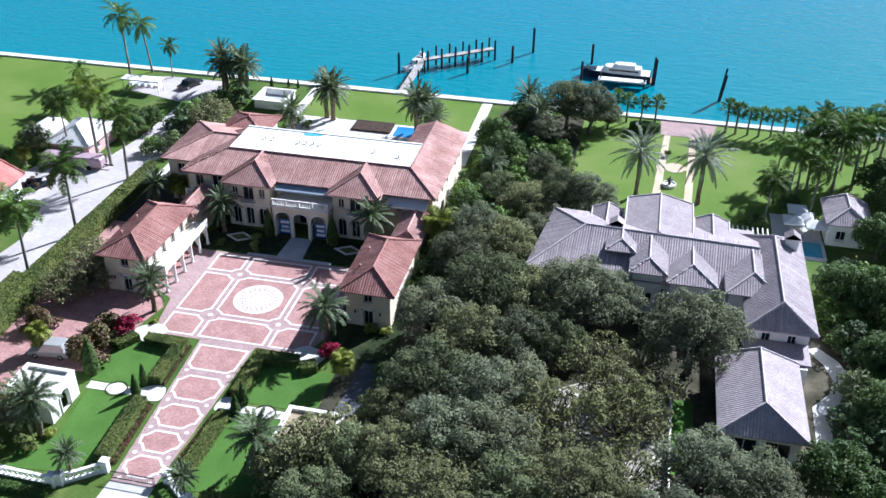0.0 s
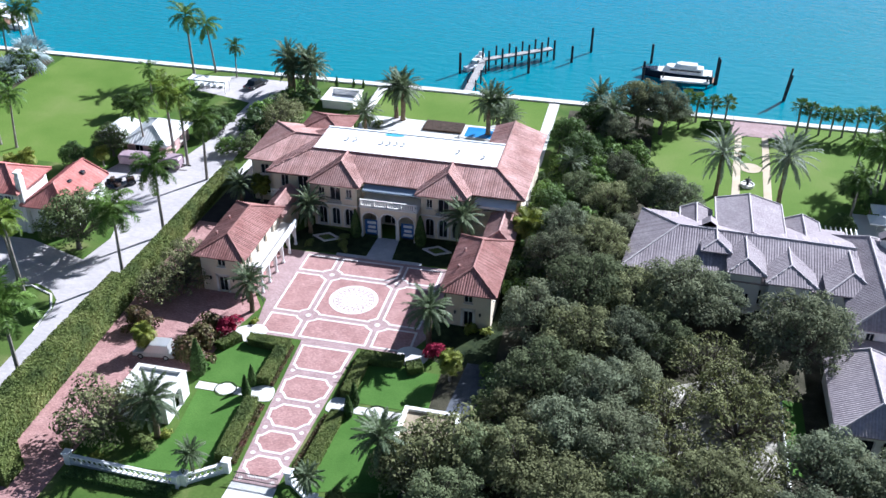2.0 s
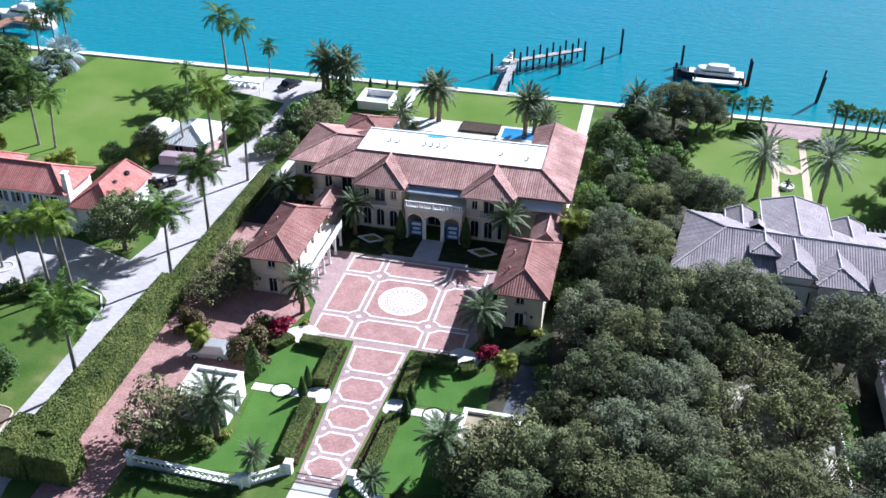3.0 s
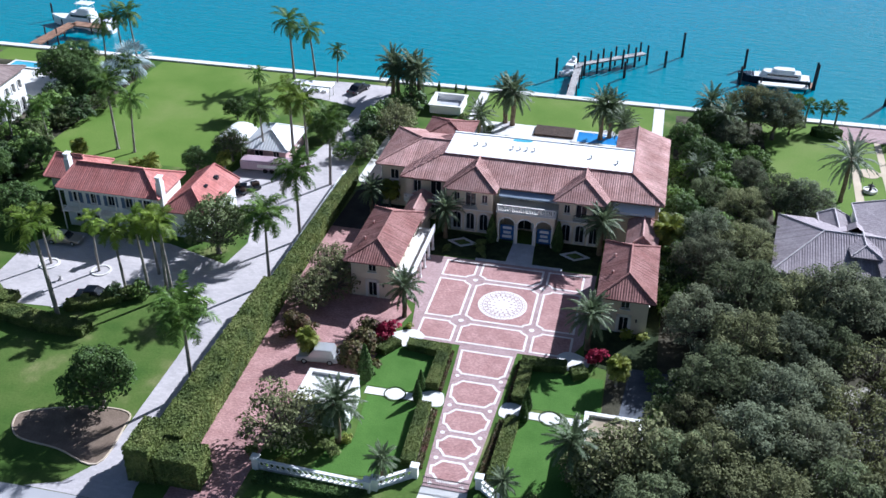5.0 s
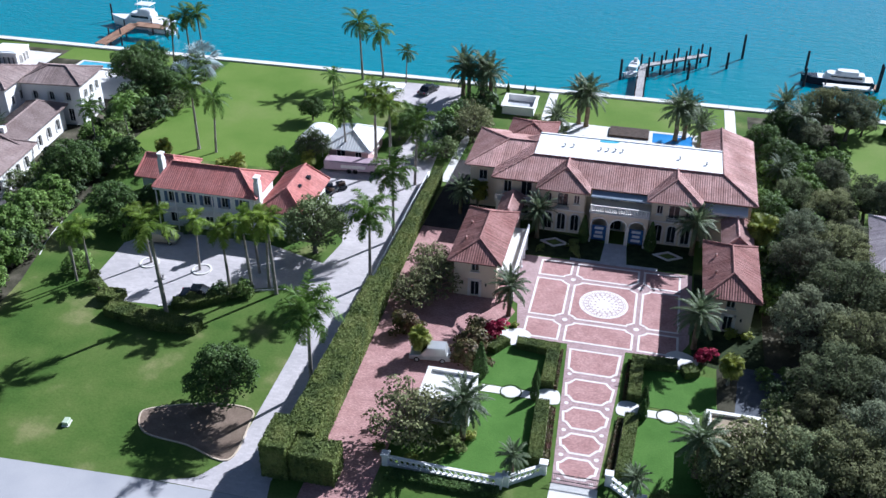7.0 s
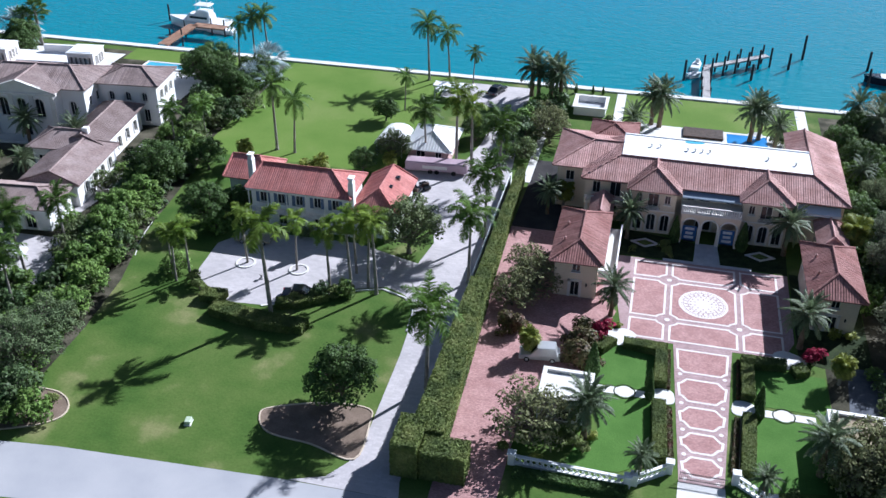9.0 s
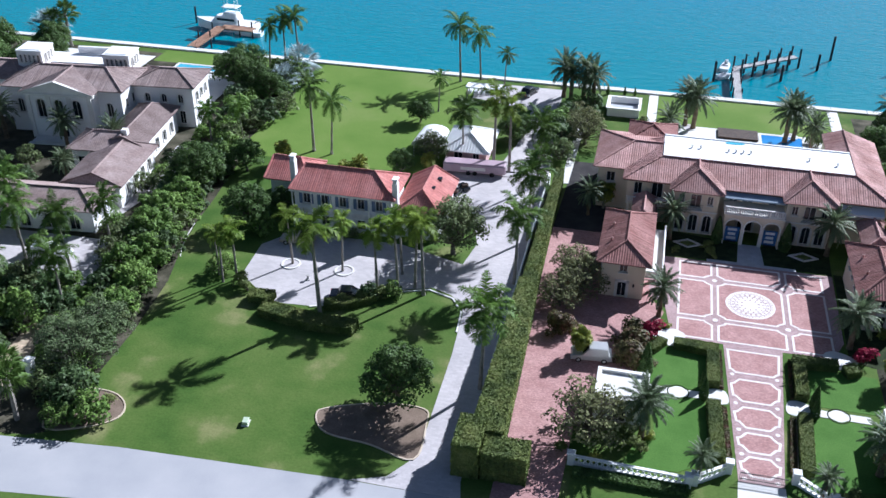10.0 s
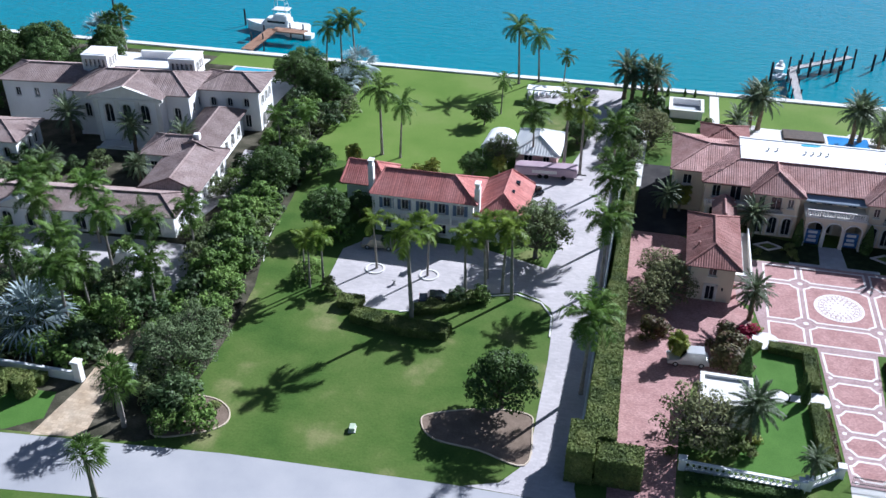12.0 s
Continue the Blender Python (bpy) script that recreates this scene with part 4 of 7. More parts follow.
def standing_sign(x):
    d = thing("standing_sign", "blue standing sign with raised white bars in an entrance arch", "sign", (x, 15.0, 0.06), group="signs in the entrance arches")
    part("panel", M().box(-0.95, 0.95, 0.0, 0.1, 0.0, 2.2, 0.03), BLUE_PANEL, d)
    for z, w in ((0.35, 0.62), (0.98, 0.5), (1.66, 0.6)):
        part("bar", M().box(-w, w, -0.1, 0.01, z, z + 0.36, 0.04), MEMBRANE, d)
    part("foot", M().box(-0.7, 0.7, -0.3, 0.4, -0.05, 0.05, 0.01), IRON, d)


standing_sign(-2.1)
standing_sign(2.8)


def side_house(x0, x1, y0, y1, eave, ridge, label, s):
    """A gatehouse; s is the side on which its court lies."""
    o = ((x0 + x1) / 2, (y0 + y1) / 2, 0)
    h = thing("gatehouse", label, "house", o, group="gatehouses")
    p, l = hip(x0, x1, y0, y1, eave, ridge, "y", 3.2, 3.2)
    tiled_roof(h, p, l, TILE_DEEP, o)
    a0, a1, b0, b1 = x0 + 0.7, x1 - 0.7, y0 + 0.7, y1 - 0.7
    n = a1 - a0
    side = row_of(4, 0.8, b1 - b0 - 1.5, 1.0, 2.9 if eave > 4.8 else 1.0, eave - 0.5, "win")
    walls(h, a0, a1, b0, b1, 0, eave, STUCCO, o, front=[(n / 2 - 0.55, n / 2 + 0.55, 0.1, 2.2, "door"), (n / 2 - 0.5, n / 2 + 0.5, eave - 1.6, eave - 0.4, "win")] if eave > 4.8 else [(n / 2 - 0.4, n / 2 + 0.4, 0.9, 2.0, "win")],
          right=side, left=side)
    dm = M(o)
    c = (a0 + a1) / 2
    for q in ((c - 0.85, c - 0.55, 0, 2.5), (c + 0.55, c + 0.85, 0, 2.5), (c - 0.85, c + 0.85, 2.2, 2.55)):
        dm.box(q[0], q[1], b0 - 0.06, b0 - 0.003, q[2], q[3])
    part("door_surround", dm, TRIM, h)
    for q in (c - 1.5, c + 1.4):
        part("wall_lantern", M(o).lathe(q, b0 - 0.15, [(0.03, 1.7), (0.1, 1.8), (0.12, 2.1), (0.02, 2.2)], 6), IRON, h)
    for yv in (y0 + 4.2, y0 + 8.0):
        xv = x0 + 1.4
        zv = eave + (ridge - eave) * 1.4 / ((x1 - x0) / 2)
        part("roof_vent", M(o).lathe(xv, yv, [(0.13, zv - 0.1), (0.13, zv + 0.35), (0.2, zv + 0.4), (0.03, zv + 0.5)], 8), TILE_RED, h)
    return h, o


lg, lo_ = side_house(-18.9, -12.3, -2.7, 10.7, 5.2, 6.7, "cream two-storey gatehouse with red tile hip roof and white balcony", 1)
gm = M(lo_)
gm.box(-12.95, -10.9, -1.2, 10.6, 2.75, 2.95, 0.03)
bal_ = part("balcony_deck", gm, CONCRETE, lg)
part("balcony_parapet", M(lo_).box(-11.05, -10.85, -1.2, 10.6, 2.95, 3.75, 0.03), STUCCO_W, lg)
part("balcony_end", M(lo_).box(-12.95, -11.06, -1.2, -1.02, 2.95, 3.75, 0.03), STUCCO_W, lg)
for k in range(6):
    y = -1.0 + k * 2.26
    part("column", M(lo_).lathe(-11.1, y, [(0.24, 0.0), (0.24, 0.2), (0.17, 0.25), (0.15, 2.5), (0.24, 2.6), (0.24, 2.75)], 10), STUCCO_W, lg)
    if k < 5:
        wall_run(lg, (-11.25, y + 0.1), (-11.25, y + 2.16), 1.9, 2.74, STUCCO_W, lo_, [(0.2, 1.86, -0.6, 0.72, "arch open")], 0.25, name="arch_wall")
rg, ro_ = side_house(11.0, 17.6, -2.8, 9.8, 4.9, 6.5, "cream stucco gatehouse with red tile hip roof", -1)


def pavilion(x0, x1, y0, y1, label, roofmat):
    o = ((x0 + x1) / 2, (y0 + y1) / 2, 0)
    h = thing("garden_pavilion", label, "pavilion", o, group="garden pavilions")
    n, d = x1 - x0, y1 - y0
    walls(h, x0, x1, y0, y1, 0, 3.0, STUCCO_W, o, front=[(n / 2 - 0.7, n / 2 + 0.7, 0.05, 2.3, "arch door")], right=[(d / 2 - 1.0, d / 2 + 0.4, 0.05, 2.4, "arch open")], left=[(d / 2 - 1.0, d / 2 + 0.4, 0.9, 2.3, "win")])
    part("flat_roof", M(o).box(x0 + 0.36, x1 - 0.36, y0 + 0.36, y1 - 0.36, 2.6, 2.8), roofmat, h)
    for q in ((x0 - 0.06, x1 + 0.06, y0 - 0.06, y0 + 0.42), (x0 - 0.06, x1 + 0.06, y1 - 0.42, y1 + 0.06)):
        part("coping", M(o).box(*q, 3.003, 3.12, 0.02), TRIM, h)
    for q in ((x0 - 0.06, x0 + 0.42), (x1 - 0.42, x1 + 0.06)):
        part("coping", M(o).box(*q, y0 + 0.43, y1 - 0.43, 3.003, 3.12, 0.02), TRIM, h)


pavilion(-16.8, -11.5, -25.0, -20.2, "white stucco garden pavilion with white flat parapet roof", CONCRETE)
pavilion(11.7, 17.3, -25.3, -20.2, "white stucco garden pavilion with tan flat parapet roof", mat("tan_roof_deck", [(0.30, 0.24, 0.17), (0.42, 0.35, 0.26)], 0.6, 0.9, 5, 0.25, 0.2, 0.1))


def lattice_wall(p0, p1, label):
    a, b = Vector((*p0, 0)), Vector((*p1, 0))
    f = thing("garden_wall", label, "wall", tuple(a), group="garden walls")
    o = tuple(a)
    n = max(4, int((b - a).length / 0.55))
    base = M(o)
    base.beam(a + Vector((0, 0, 0.12)), b + Vector((0, 0, 0.12)), 0.35, 0.3)
    part("plinth", base, STUCCO_W, f)
    part("coping", M(o).beam(a + Vector((0, 0, 1.06)), b + Vector((0, 0, 1.06)), 0.34, 0.14), STUCCO_W, f)
    for i in range(n):
        q, r = a.lerp(b, i / n), a.lerp(b, (i + 1) / n)
        z0, z1 = Vector((0, 0, 0.27)), Vector((0, 0, 1.0))
        part("lattice_bar", M(o).beam(q + z0, r + z1, 0.09, 0.09), STUCCO_W, f)
        part("lattice_bar", M(o).beam(q + z1, r + z0, 0.08, 0.08), STUCCO_W, f)
    for q in (a, b):
        pm = M(o)
        pm.box(q.x - 0.32, q.x + 0.32, q.y - 0.32, q.y + 0.32, 0, 1.35, 0.04)
        pm.box(q.x - 0.42, q.x + 0.42, q.y - 0.42, q.y + 0.42, 1.35, 1.5, 0.04)
        part("pier", pm, STUCCO_W, f)


lattice_wall((-18.2, -32.0), (-7.0, -32.4), "white lattice garden wall with square piers along the street")
lattice_wall((-6.4, -32.0), (-3.2, -29.6), "white lattice garden wall curving in to the gate")
lattice_wall((3.0, -29.6), (6.2, -32.0), "white lattice garden wall curving in to the gate")
lattice_wall((6.8, -32.4), (18.0, -32.4), "white lattice garden wall with square piers along the street")
gate = thing("entrance_gate", "low black iron double gate across the drive", "gate", (0, -30.4, 0))
for s in (-1, 1):
    leaf = part("gate_leaf", M().beam((s * 0.06, 0, 0.25), (s * 2.2, 0, 0.25), 0.06, 0.06).beam((s * 0.06, 0, 1.0), (s * 2.2, 0, 1.0), 0.06, 0.06), IRON, gate)
    for k in range(13):
        part("bar", M().beam((s * (0.06 + k * 0.178), 0, 0.05), (s * (0.06 + k * 0.178), 0, 1.15), 0.03, 0.03), IRON, leaf)

# ---- rear terrace, pool and cabana ----
pool = thing("swimming_pool", "blue swimming pool with white stone coping", "pool", (6.5, 45.5, 0))
o = (6.5, 45.5, 0)
part("basin_water", M(o).box(3.6, 10.0, 47.4, 51.2, -0.1, 0.09), POOLBLUE, pool)
part("coping", line_loop(M(o), [(3.4, 47.2), (10.2, 47.2), (10.2, 51.4), (3.4, 51.4)], 0.4, 0.0, 0.12), CONCRETE, pool)
perg = thing("pergola_deck", "dark brown slatted timber deck on the terrace", "deck", (-1.5, 47, 0))
for k in range(12):
    part("board", M((-1.5, 47, 0)).box(-3.4, 3.0, 48.2 + k * 0.3, 48.46 + k * 0.3, 0.05, 0.4), DARKWOOD, perg)
cab = thing("cabana", "white flat-roofed walled cabana on the sea lawn", "cabana", (-19.3, 55.6, 0))
o = (-19.3, 55.6, 0)
walls(cab, -22.0, -16.6, 53.0, 58.2, 0, 1.5, STUCCO_W, o)
part("roof_deck", M(o).box(-21.6, -17.0, 53.4, 57.8, 0.4, 0.6), STONE, cab)
part("roof_frame", line_loop(M(o), [(-22.0, 53.0), (-16.6, 53.0), (-16.6, 58.2), (-22.0, 58.2)], 0.5, 1.503, 1.6), TRIM, cab)


# ---- the neighbour's house ----
def red_house():
    o = (-54, 9, 0)
    h = thing("neighbour_house", "white two-storey house with bright orange tile roof and blue shutters", "house", o)
    p, l = hip(-60.8, -46.0, 3.9, 11.8, 6.2, 8.2, "x", 1.2, 3.8)
    tiled_roof(h, p, l, TILE_ORANGE, o, 0.3, 0.035)
    walls(h, -60.4, -46.8, 4.9, 11.4, 0, 6.2, STUCCO_W, o, front=row_of(5, 0.4, 13.2, 1.0, 3.7, 5.4, "shut win") + row_of(5, 0.4, 13.2, 1.2, 0.5, 2.4, "win"), left=row_of(2, 0.6, 5.4, 1.0, 3.5, 4.8, "win"))
    part("gallery_floor", M(o).box(-60.4, -46.8, 3.7, 4.88, 2.75, 2.9, 0.02), TRIM, h)
    gallery = part("gallery_rail", M(o).beam((-60.4, 3.75, 3.62), (-46.8, 3.75, 3.62), 0.1, 0.1), TRIM, h)
    for k in range(44):
        part("rail_bar", M(o).beam((-60.3 + k * 0.312, 3.75, 2.9), (-60.3 + k * 0.312, 3.75, 3.6), 0.09, 0.05), TRIM, gallery)
    part("fascia", M(o).box(-60.7, -46.2, 3.86, 3.98, 5.85, 6.12), TRIM, h)
    for k in range(6):
        x = -60.35 + k * 2.68
        part("gallery_post", M(o).box(x, x + 0.14, 3.72, 3.86, 0, 6.05, 0.02), TRIM, h)
    p, l = hip(-46.5, -39.8, 4.4, 15.2, 4.3, 6.4, "y", 3.2, 0.4)
    tiled_roof(h, p, l, TILE_ORANGE, o, 0.3, 0.035, name="wing_roof")
    walls(h, -45.8, -40.5, 5.4, 14.8, 0, 4.3, STUCCO_W, o, right=row_of(3, 0.6, 8, 1.0, 1.2, 2.8, "win"))
    for x, y in ((-42.2, 9.6), (-41.9, 12.4)):
        sk = M(o)
        sk.box(x - 0.3, x + 0.3, y - 0.35, y + 0.35, 5.0, 5.9, 0.03)
        part("skylight", sk, GLASS, h)
    p, l = hip(-67.0, -60.0, 10.0, 17.0, 4.0, 6.0, "x", 0.3, 2.6)
    tiled_roof(h, p, l, TILE_ORANGE, o, 0.3, 0.035, name="rear_roof")
    walls(h, -66.3, -60.7, 10.7, 16.4, 0, 4.0, STUCCO_W, o)
    for x, y, z in ((-46.2, 5.2, 8.8), (-62.2, 9.6, 8.2)):
        cm = M(o)
        cm.box(x - 0.36, x + 0.36, y - 0.5, y + 0.5, 0, z - 0.6, 0.03)
        cm.box(x - 0.28, x + 0.28, y - 0.42, y + 0.42, z - 0.6, z, 0.05)
        cm.box(x - 0.4, x + 0.4, y - 0.54, y + 0.54, z, z + 0.16, 0.03)
        part("chimney", cm, STUCCO_W, h)


red_house()

shed = thing("pink_cottage", "small pink stucco cottage with white hip roof", "cottage", (-41.6, 32.6, 0))
o = (-41.6, 32.6, 0)
p_, l_ = hip(-45.4, -37.9, 28.0, 37.0, 2.5, 4.3, "y", 3.4, 3.4)
tiled_roof(shed, p_, l_, MEMBRANE, o, 0.45, 0.04)
walls(shed, -44.8, -38.5, 28.7, 36.4, 0, 2.5, STUCCO_P, o, front=[(1.2, 2.6, 0.9, 2.0, "win"), (4.2, 5.2, 0.1, 2.1, "door")], right=row_of(2, 1, 6, 1, 0.9, 2.0, "win"))
tent = thing("white_marquee", "white fabric marquee with domed end", "tent", (-48.6, 32.5, 0))
o = (-48.6, 32.5, 0)
tm = M(o)
for k in range(9):
    a = math.pi * k / 8
    tm.add([(-50.6 + (1 - math.cos(a)) * 2.4, 29.4, 2.0 + 1.3 * math.sin(a)), (-50.2 + (1 - math.cos(a)) * 2.2, 35.6, 2.0 + 1.1 * math.sin(a))], [])
tm.f = [(2 * k, 2 * k + 2, 2 * k + 3, 2 * k + 1) for k in range(8)] + [tuple(range(0, 18, 2)), tuple(range(17, 0, -2))]
part("canopy", tm, MEMBRANE, tent)
for x in (-50.2, -46.2):
    for y in (29.6, 32.5, 35.4):
        part("pole", M(o).tube([(x, y, 0), (x, y, 2.1)], [0.05, 0.05], 6), TRIM, tent)


# ---- the white mansion across the lawn ----
def white_mansion():
    o = (-104, 24, 0)
    h = thing("white_mansion", "white two-storey mansion with pediment portico and brown tile roof", "house", o, turn=0)
    T = 6.0
    h.matrix_basis = pose(-106.4, 25.2, 0, 0, 0, T)
    o = (0, 0, 0)
    E, F, W = 8.0, 9.9, 7.3
    # local axes: x along the front, y to the back, from the centre block's front middle
    p, l = hip(-11, 9.6, -1.6, 9.0, E, F, "x", 4.6, 4.6)
    tiled_roof(h, p, l, TILE_BROWN, o)
    walls(h, -10.3, 8.9, -0.8, 8.4, 0, E, STUCCO_W, o, front=row_of(6, 0.4, 18.6, 1.1, 3.2, 5.6, "arch win") + [(8.8, 10.4, 0.1, 2.8, "door")], right=row_of(3, 0.4, 8, 1.0, 4.2, 5.8, "win"))
    p, l = hip(8.2, 19.6, 3.2, 12.0, W, 8.8, "x", 4.2, 4.2)
    tiled_roof(h, p, l, TILE_BROWN, o, name="wing_roof")
    walls(h, 8.95, 18.9, 4.0, 11.4, 0, W, STUCCO_W, o, front=row_of(3, 0.8, 9.2, 0.9, 4.2, 5.7, "arch win") + row_of(3, 0.8, 9.2, 1.0, 0.6, 2.8, "win"), right=row_of(3, 0.5, 6.5, 0.9, 4.2, 5.7, "arch win") + row_of(3, 0.5, 6.5, 1.2, 0.2, 2.6, "arch win"))
    p, l = hip(-26, -9.4, 3.0, 12.0, W, 8.8, "x", 4.2, 4.2)
    tiled_roof(h, p, l, TILE_BROWN, o, name="wing_roof")
    walls(h, -25.3, -10.4, 3.8, 11.4, 0, W, STUCCO_W, o, front=row_of(4, 0.8, 14, 0.9, 4.2, 5.7, "win"))
    # portico with pediment
    pa, pb, pc = -6.2, 5.0, -2.8
    tiled_roof(h, [[(pa - 0.6, pc - 0.8, 8.0), (pa - 0.6, 4, 8.0), ((pa + pb) / 2, 4, 9.9), ((pa + pb) / 2, pc - 0.8, 9.9)], [(pb + 0.6, pc - 0.8, 8.0), (pb + 0.6, 4, 8.0), ((pa + pb) / 2, 4, 9.9), ((pa + pb) / 2, pc - 0.8, 9.9)]],
               [(((pa + pb) / 2, pc - 0.8, 9.9), ((pa + pb) / 2, 4, 9.9))], TILE_BROWN, o, name="portico_roof")
    walls(h, pa, pb, pc, -0.82, 0, 7.7, STUCCO_W, o, front=row_of(3, 0.9, 9.9, 1.5, 3.4, 6.6, "arch win") + [(4.6, 6.2, 0.1, 2.4, "door")])
    part("pediment", M(o).add([(pa - 0.5, pc - 0.5, 7.7), (pb + 0.5, pc - 0.5, 7.7), ((pa + pb) / 2, pc - 0.5, 9.7), (pa - 0.5, pc + 0.4, 7.7), (pb + 0.5, pc + 0.4, 7.7), ((pa + pb) / 2, pc + 0.4, 9.7)], [(0, 1, 2), (5, 4, 3), (0, 3, 4, 1), (1, 4, 5, 2), (2, 5, 3, 0)]), TRIM, h)
    for a, b in (((pa - 0.7, pc - 0.6, 7.75), ((pa + pb) / 2, pc - 0.6, 9.85)), ((pb + 0.7, pc - 0.6, 7.75), ((pa + pb) / 2, pc - 0.6, 9.85)), ((pa - 0.7, pc - 0.6, 7.65), (pb + 0.7, pc - 0.6, 7.65))):
        part("cornice", M(o).beam(a, b, 0.5, 0.3), TRIM, h)
    for k in range(4):
        x = pa + 0.45 + k * (pb - pa - 0.9) / 3
        part("pilaster", M(o).box(x - 0.35, x + 0.35, pc - 0.3, pc - 0.003, 0, 7.5, 0.03), TRIM, h)
    part("portico_steps", M(o).box(pa + 1, pb - 1, pc - 2.4, pc - 0.3, 0, 0.35).box(pa + 0.6, pb - 0.6, pc - 3.0, pc - 2.4, 0, 0.18), CONCRETE, h)
    # roof terrace and two belvederes
    part("roof_terrace", M(o).box(-9.5, 6.5, 9.2, 14.0, 7.6, 8.2, 0.05), MEMBRANE, h)
    part("terrace_parapet", M(o).box(-4.6, 2.6, 13.6, 14.2, 8.2, 9.4, 0.05), STUCCO_W, h)
    for x0, x1 in ((-12.0, -7.6), (3.1, 7.6)):
        walls(h, x0, x1, 6.8, 11.0, 7.6, 10.7, STUCCO_W, o, front=row_of(5, 0.3, x1 - x0 - 0.3, 0.5, 1.1, 2.5, "arch win"), right=row_of(3, 0.5, 3.3, 0.5, 1.1, 2.5, "arch win"), th=0.25)
        part("belvedere_roof", M(o).box(x0 - 0.12, x1 + 0.12, 6.68, 11.12, 10.7, 10.86, 0.05).box(x0 + 0.3, x1 - 0.3, 7.1, 10.7, 10.86, 10.95, 0.05), MEMBRANE, h)
    # low wings stepping down towards the street
    p, l = hip(9.8, 17.0, -12.6, 3.0, 4.1, 5.6, "y", 0.4, 2.5)
    tiled_roof(h, p, l, TILE_BROWN, o, name="low_roof")
    walls(h, 10.5, 16.3, -12.0, 2.4, 0, 4.1, STUCCO_W, o, right=row_of(4, 1, 13, 1.1, 0.8, 2.7, "arch win"), left=row_of(3, 1, 12, 1.1, 0.8, 2.7, "win"))
    p, l = hip(9.4, 18.6, -24.4, -10.6, 3.7, 5.1, "y", 1.0, 2.0)
    tiled_roof(h, p, l, TILE_BROWN, o, name="low_roof")
    walls(h, 10.1, 17.9, -23.8, -11.2, 0, 3.7, STUCCO_W, o, right=row_of(4, 1, 11.4, 1.1, 0.8, 2.7, "arch win"), left=row_of(3, 1, 11, 1.1, 0.8, 2.7, "win"))
    p, l = hip(5.6, 13.8, -14.6, -7.2, 4.1, 5.65, "x", 3.2, 0.2)
    tiled_roof(h, p, l, TILE_BROWN, o, name="low_roof")
    walls(h, 6.3, 10.48, -13.9, -7.9, 0, 4.1, STUCCO_W, o, front=row_of(2, 0.4, 3.8, 1.1, 0.8, 2.6, "win"))
    part("low_chimney", M(o).box(13.3, 14.2, -11.4, -10.5, 4.6, 6.2, 0.05), STUCCO_W, h)
    # gatehouse range
    p, l = hip(-14.0, 17.8, -31.5, -24.0, 3.6, 5.0, "x", 3.4, 3.4)
    tiled_roof(h, p, l, TILE_BROWN, o, name="range_roof")
    walls(h, -13.3, 17.1, -30.8, -24.7, 0, 3.6, STUCCO_W, o, front=row_of(8, 1, 29.4, 1.5, 0.2, 2.5, "arch win"))
    part("range_gable", M(o).add([(-8, -31.6, 3.6), (-1, -31.6, 3.6), (-4.5, -31.6, 5.2), (-8, -28, 3.6), (-1, -28, 3.6), (-4.5, -28, 5.2)], [(0, 1, 2), (5, 4, 3), (0, 3, 4, 1), (1, 4, 5, 2), (2, 5, 3, 0)]), TRIM, h)
    p, l = hip(-26.0, -14.5, -13.0, -4.0, 3.9, 5.4, "x")
    tiled_roof(h, p, l, TILE_BROWN, o, name="low_roof")
    walls(h, -25.3, -15.2, -12.3, -4.7, 0, 3.9, STUCCO_W, o, front=row_of(4, 0.6, 9.5, 1.1, 0.8, 2.6, "arch win"), right=row_of(3, 0.6, 6.5, 1.1, 0.8, 2.6, "arch win"))


white_mansion()
lap = thing("lap_pool", "long pale turquoise pool beside the seawall", "pool", (-102, 56, 0))
part("basin_water", M((-102, 56, 0)).box(-104, -96, 55.0, 57.2, -0.1, 0.1), POOL, lap)
part("coping", line_loop(M((-102, 56, 0)), [(-104.3, 54.7), (-95.7, 54.7), (-95.7, 57.5), (-104.3, 57.5)], 0.5, 0.0, 0.14), CONCRETE, lap)
structure("mansion_lawn", sheet([(-110, 57.8), (-84, 57.8), (-84, 63.6), (-110, 63.6)], 0.02), SEALAWN, "small bright lawn by the seawall", "lawn")
structure("mansion_terrace", sheet([(-132, 42), (-90, 42), (-90, 54), (-110.6, 54), (-110.6, 60), (-132, 60)], 0.02), CONCRETE, "white stone seaside terrace", "terrace")


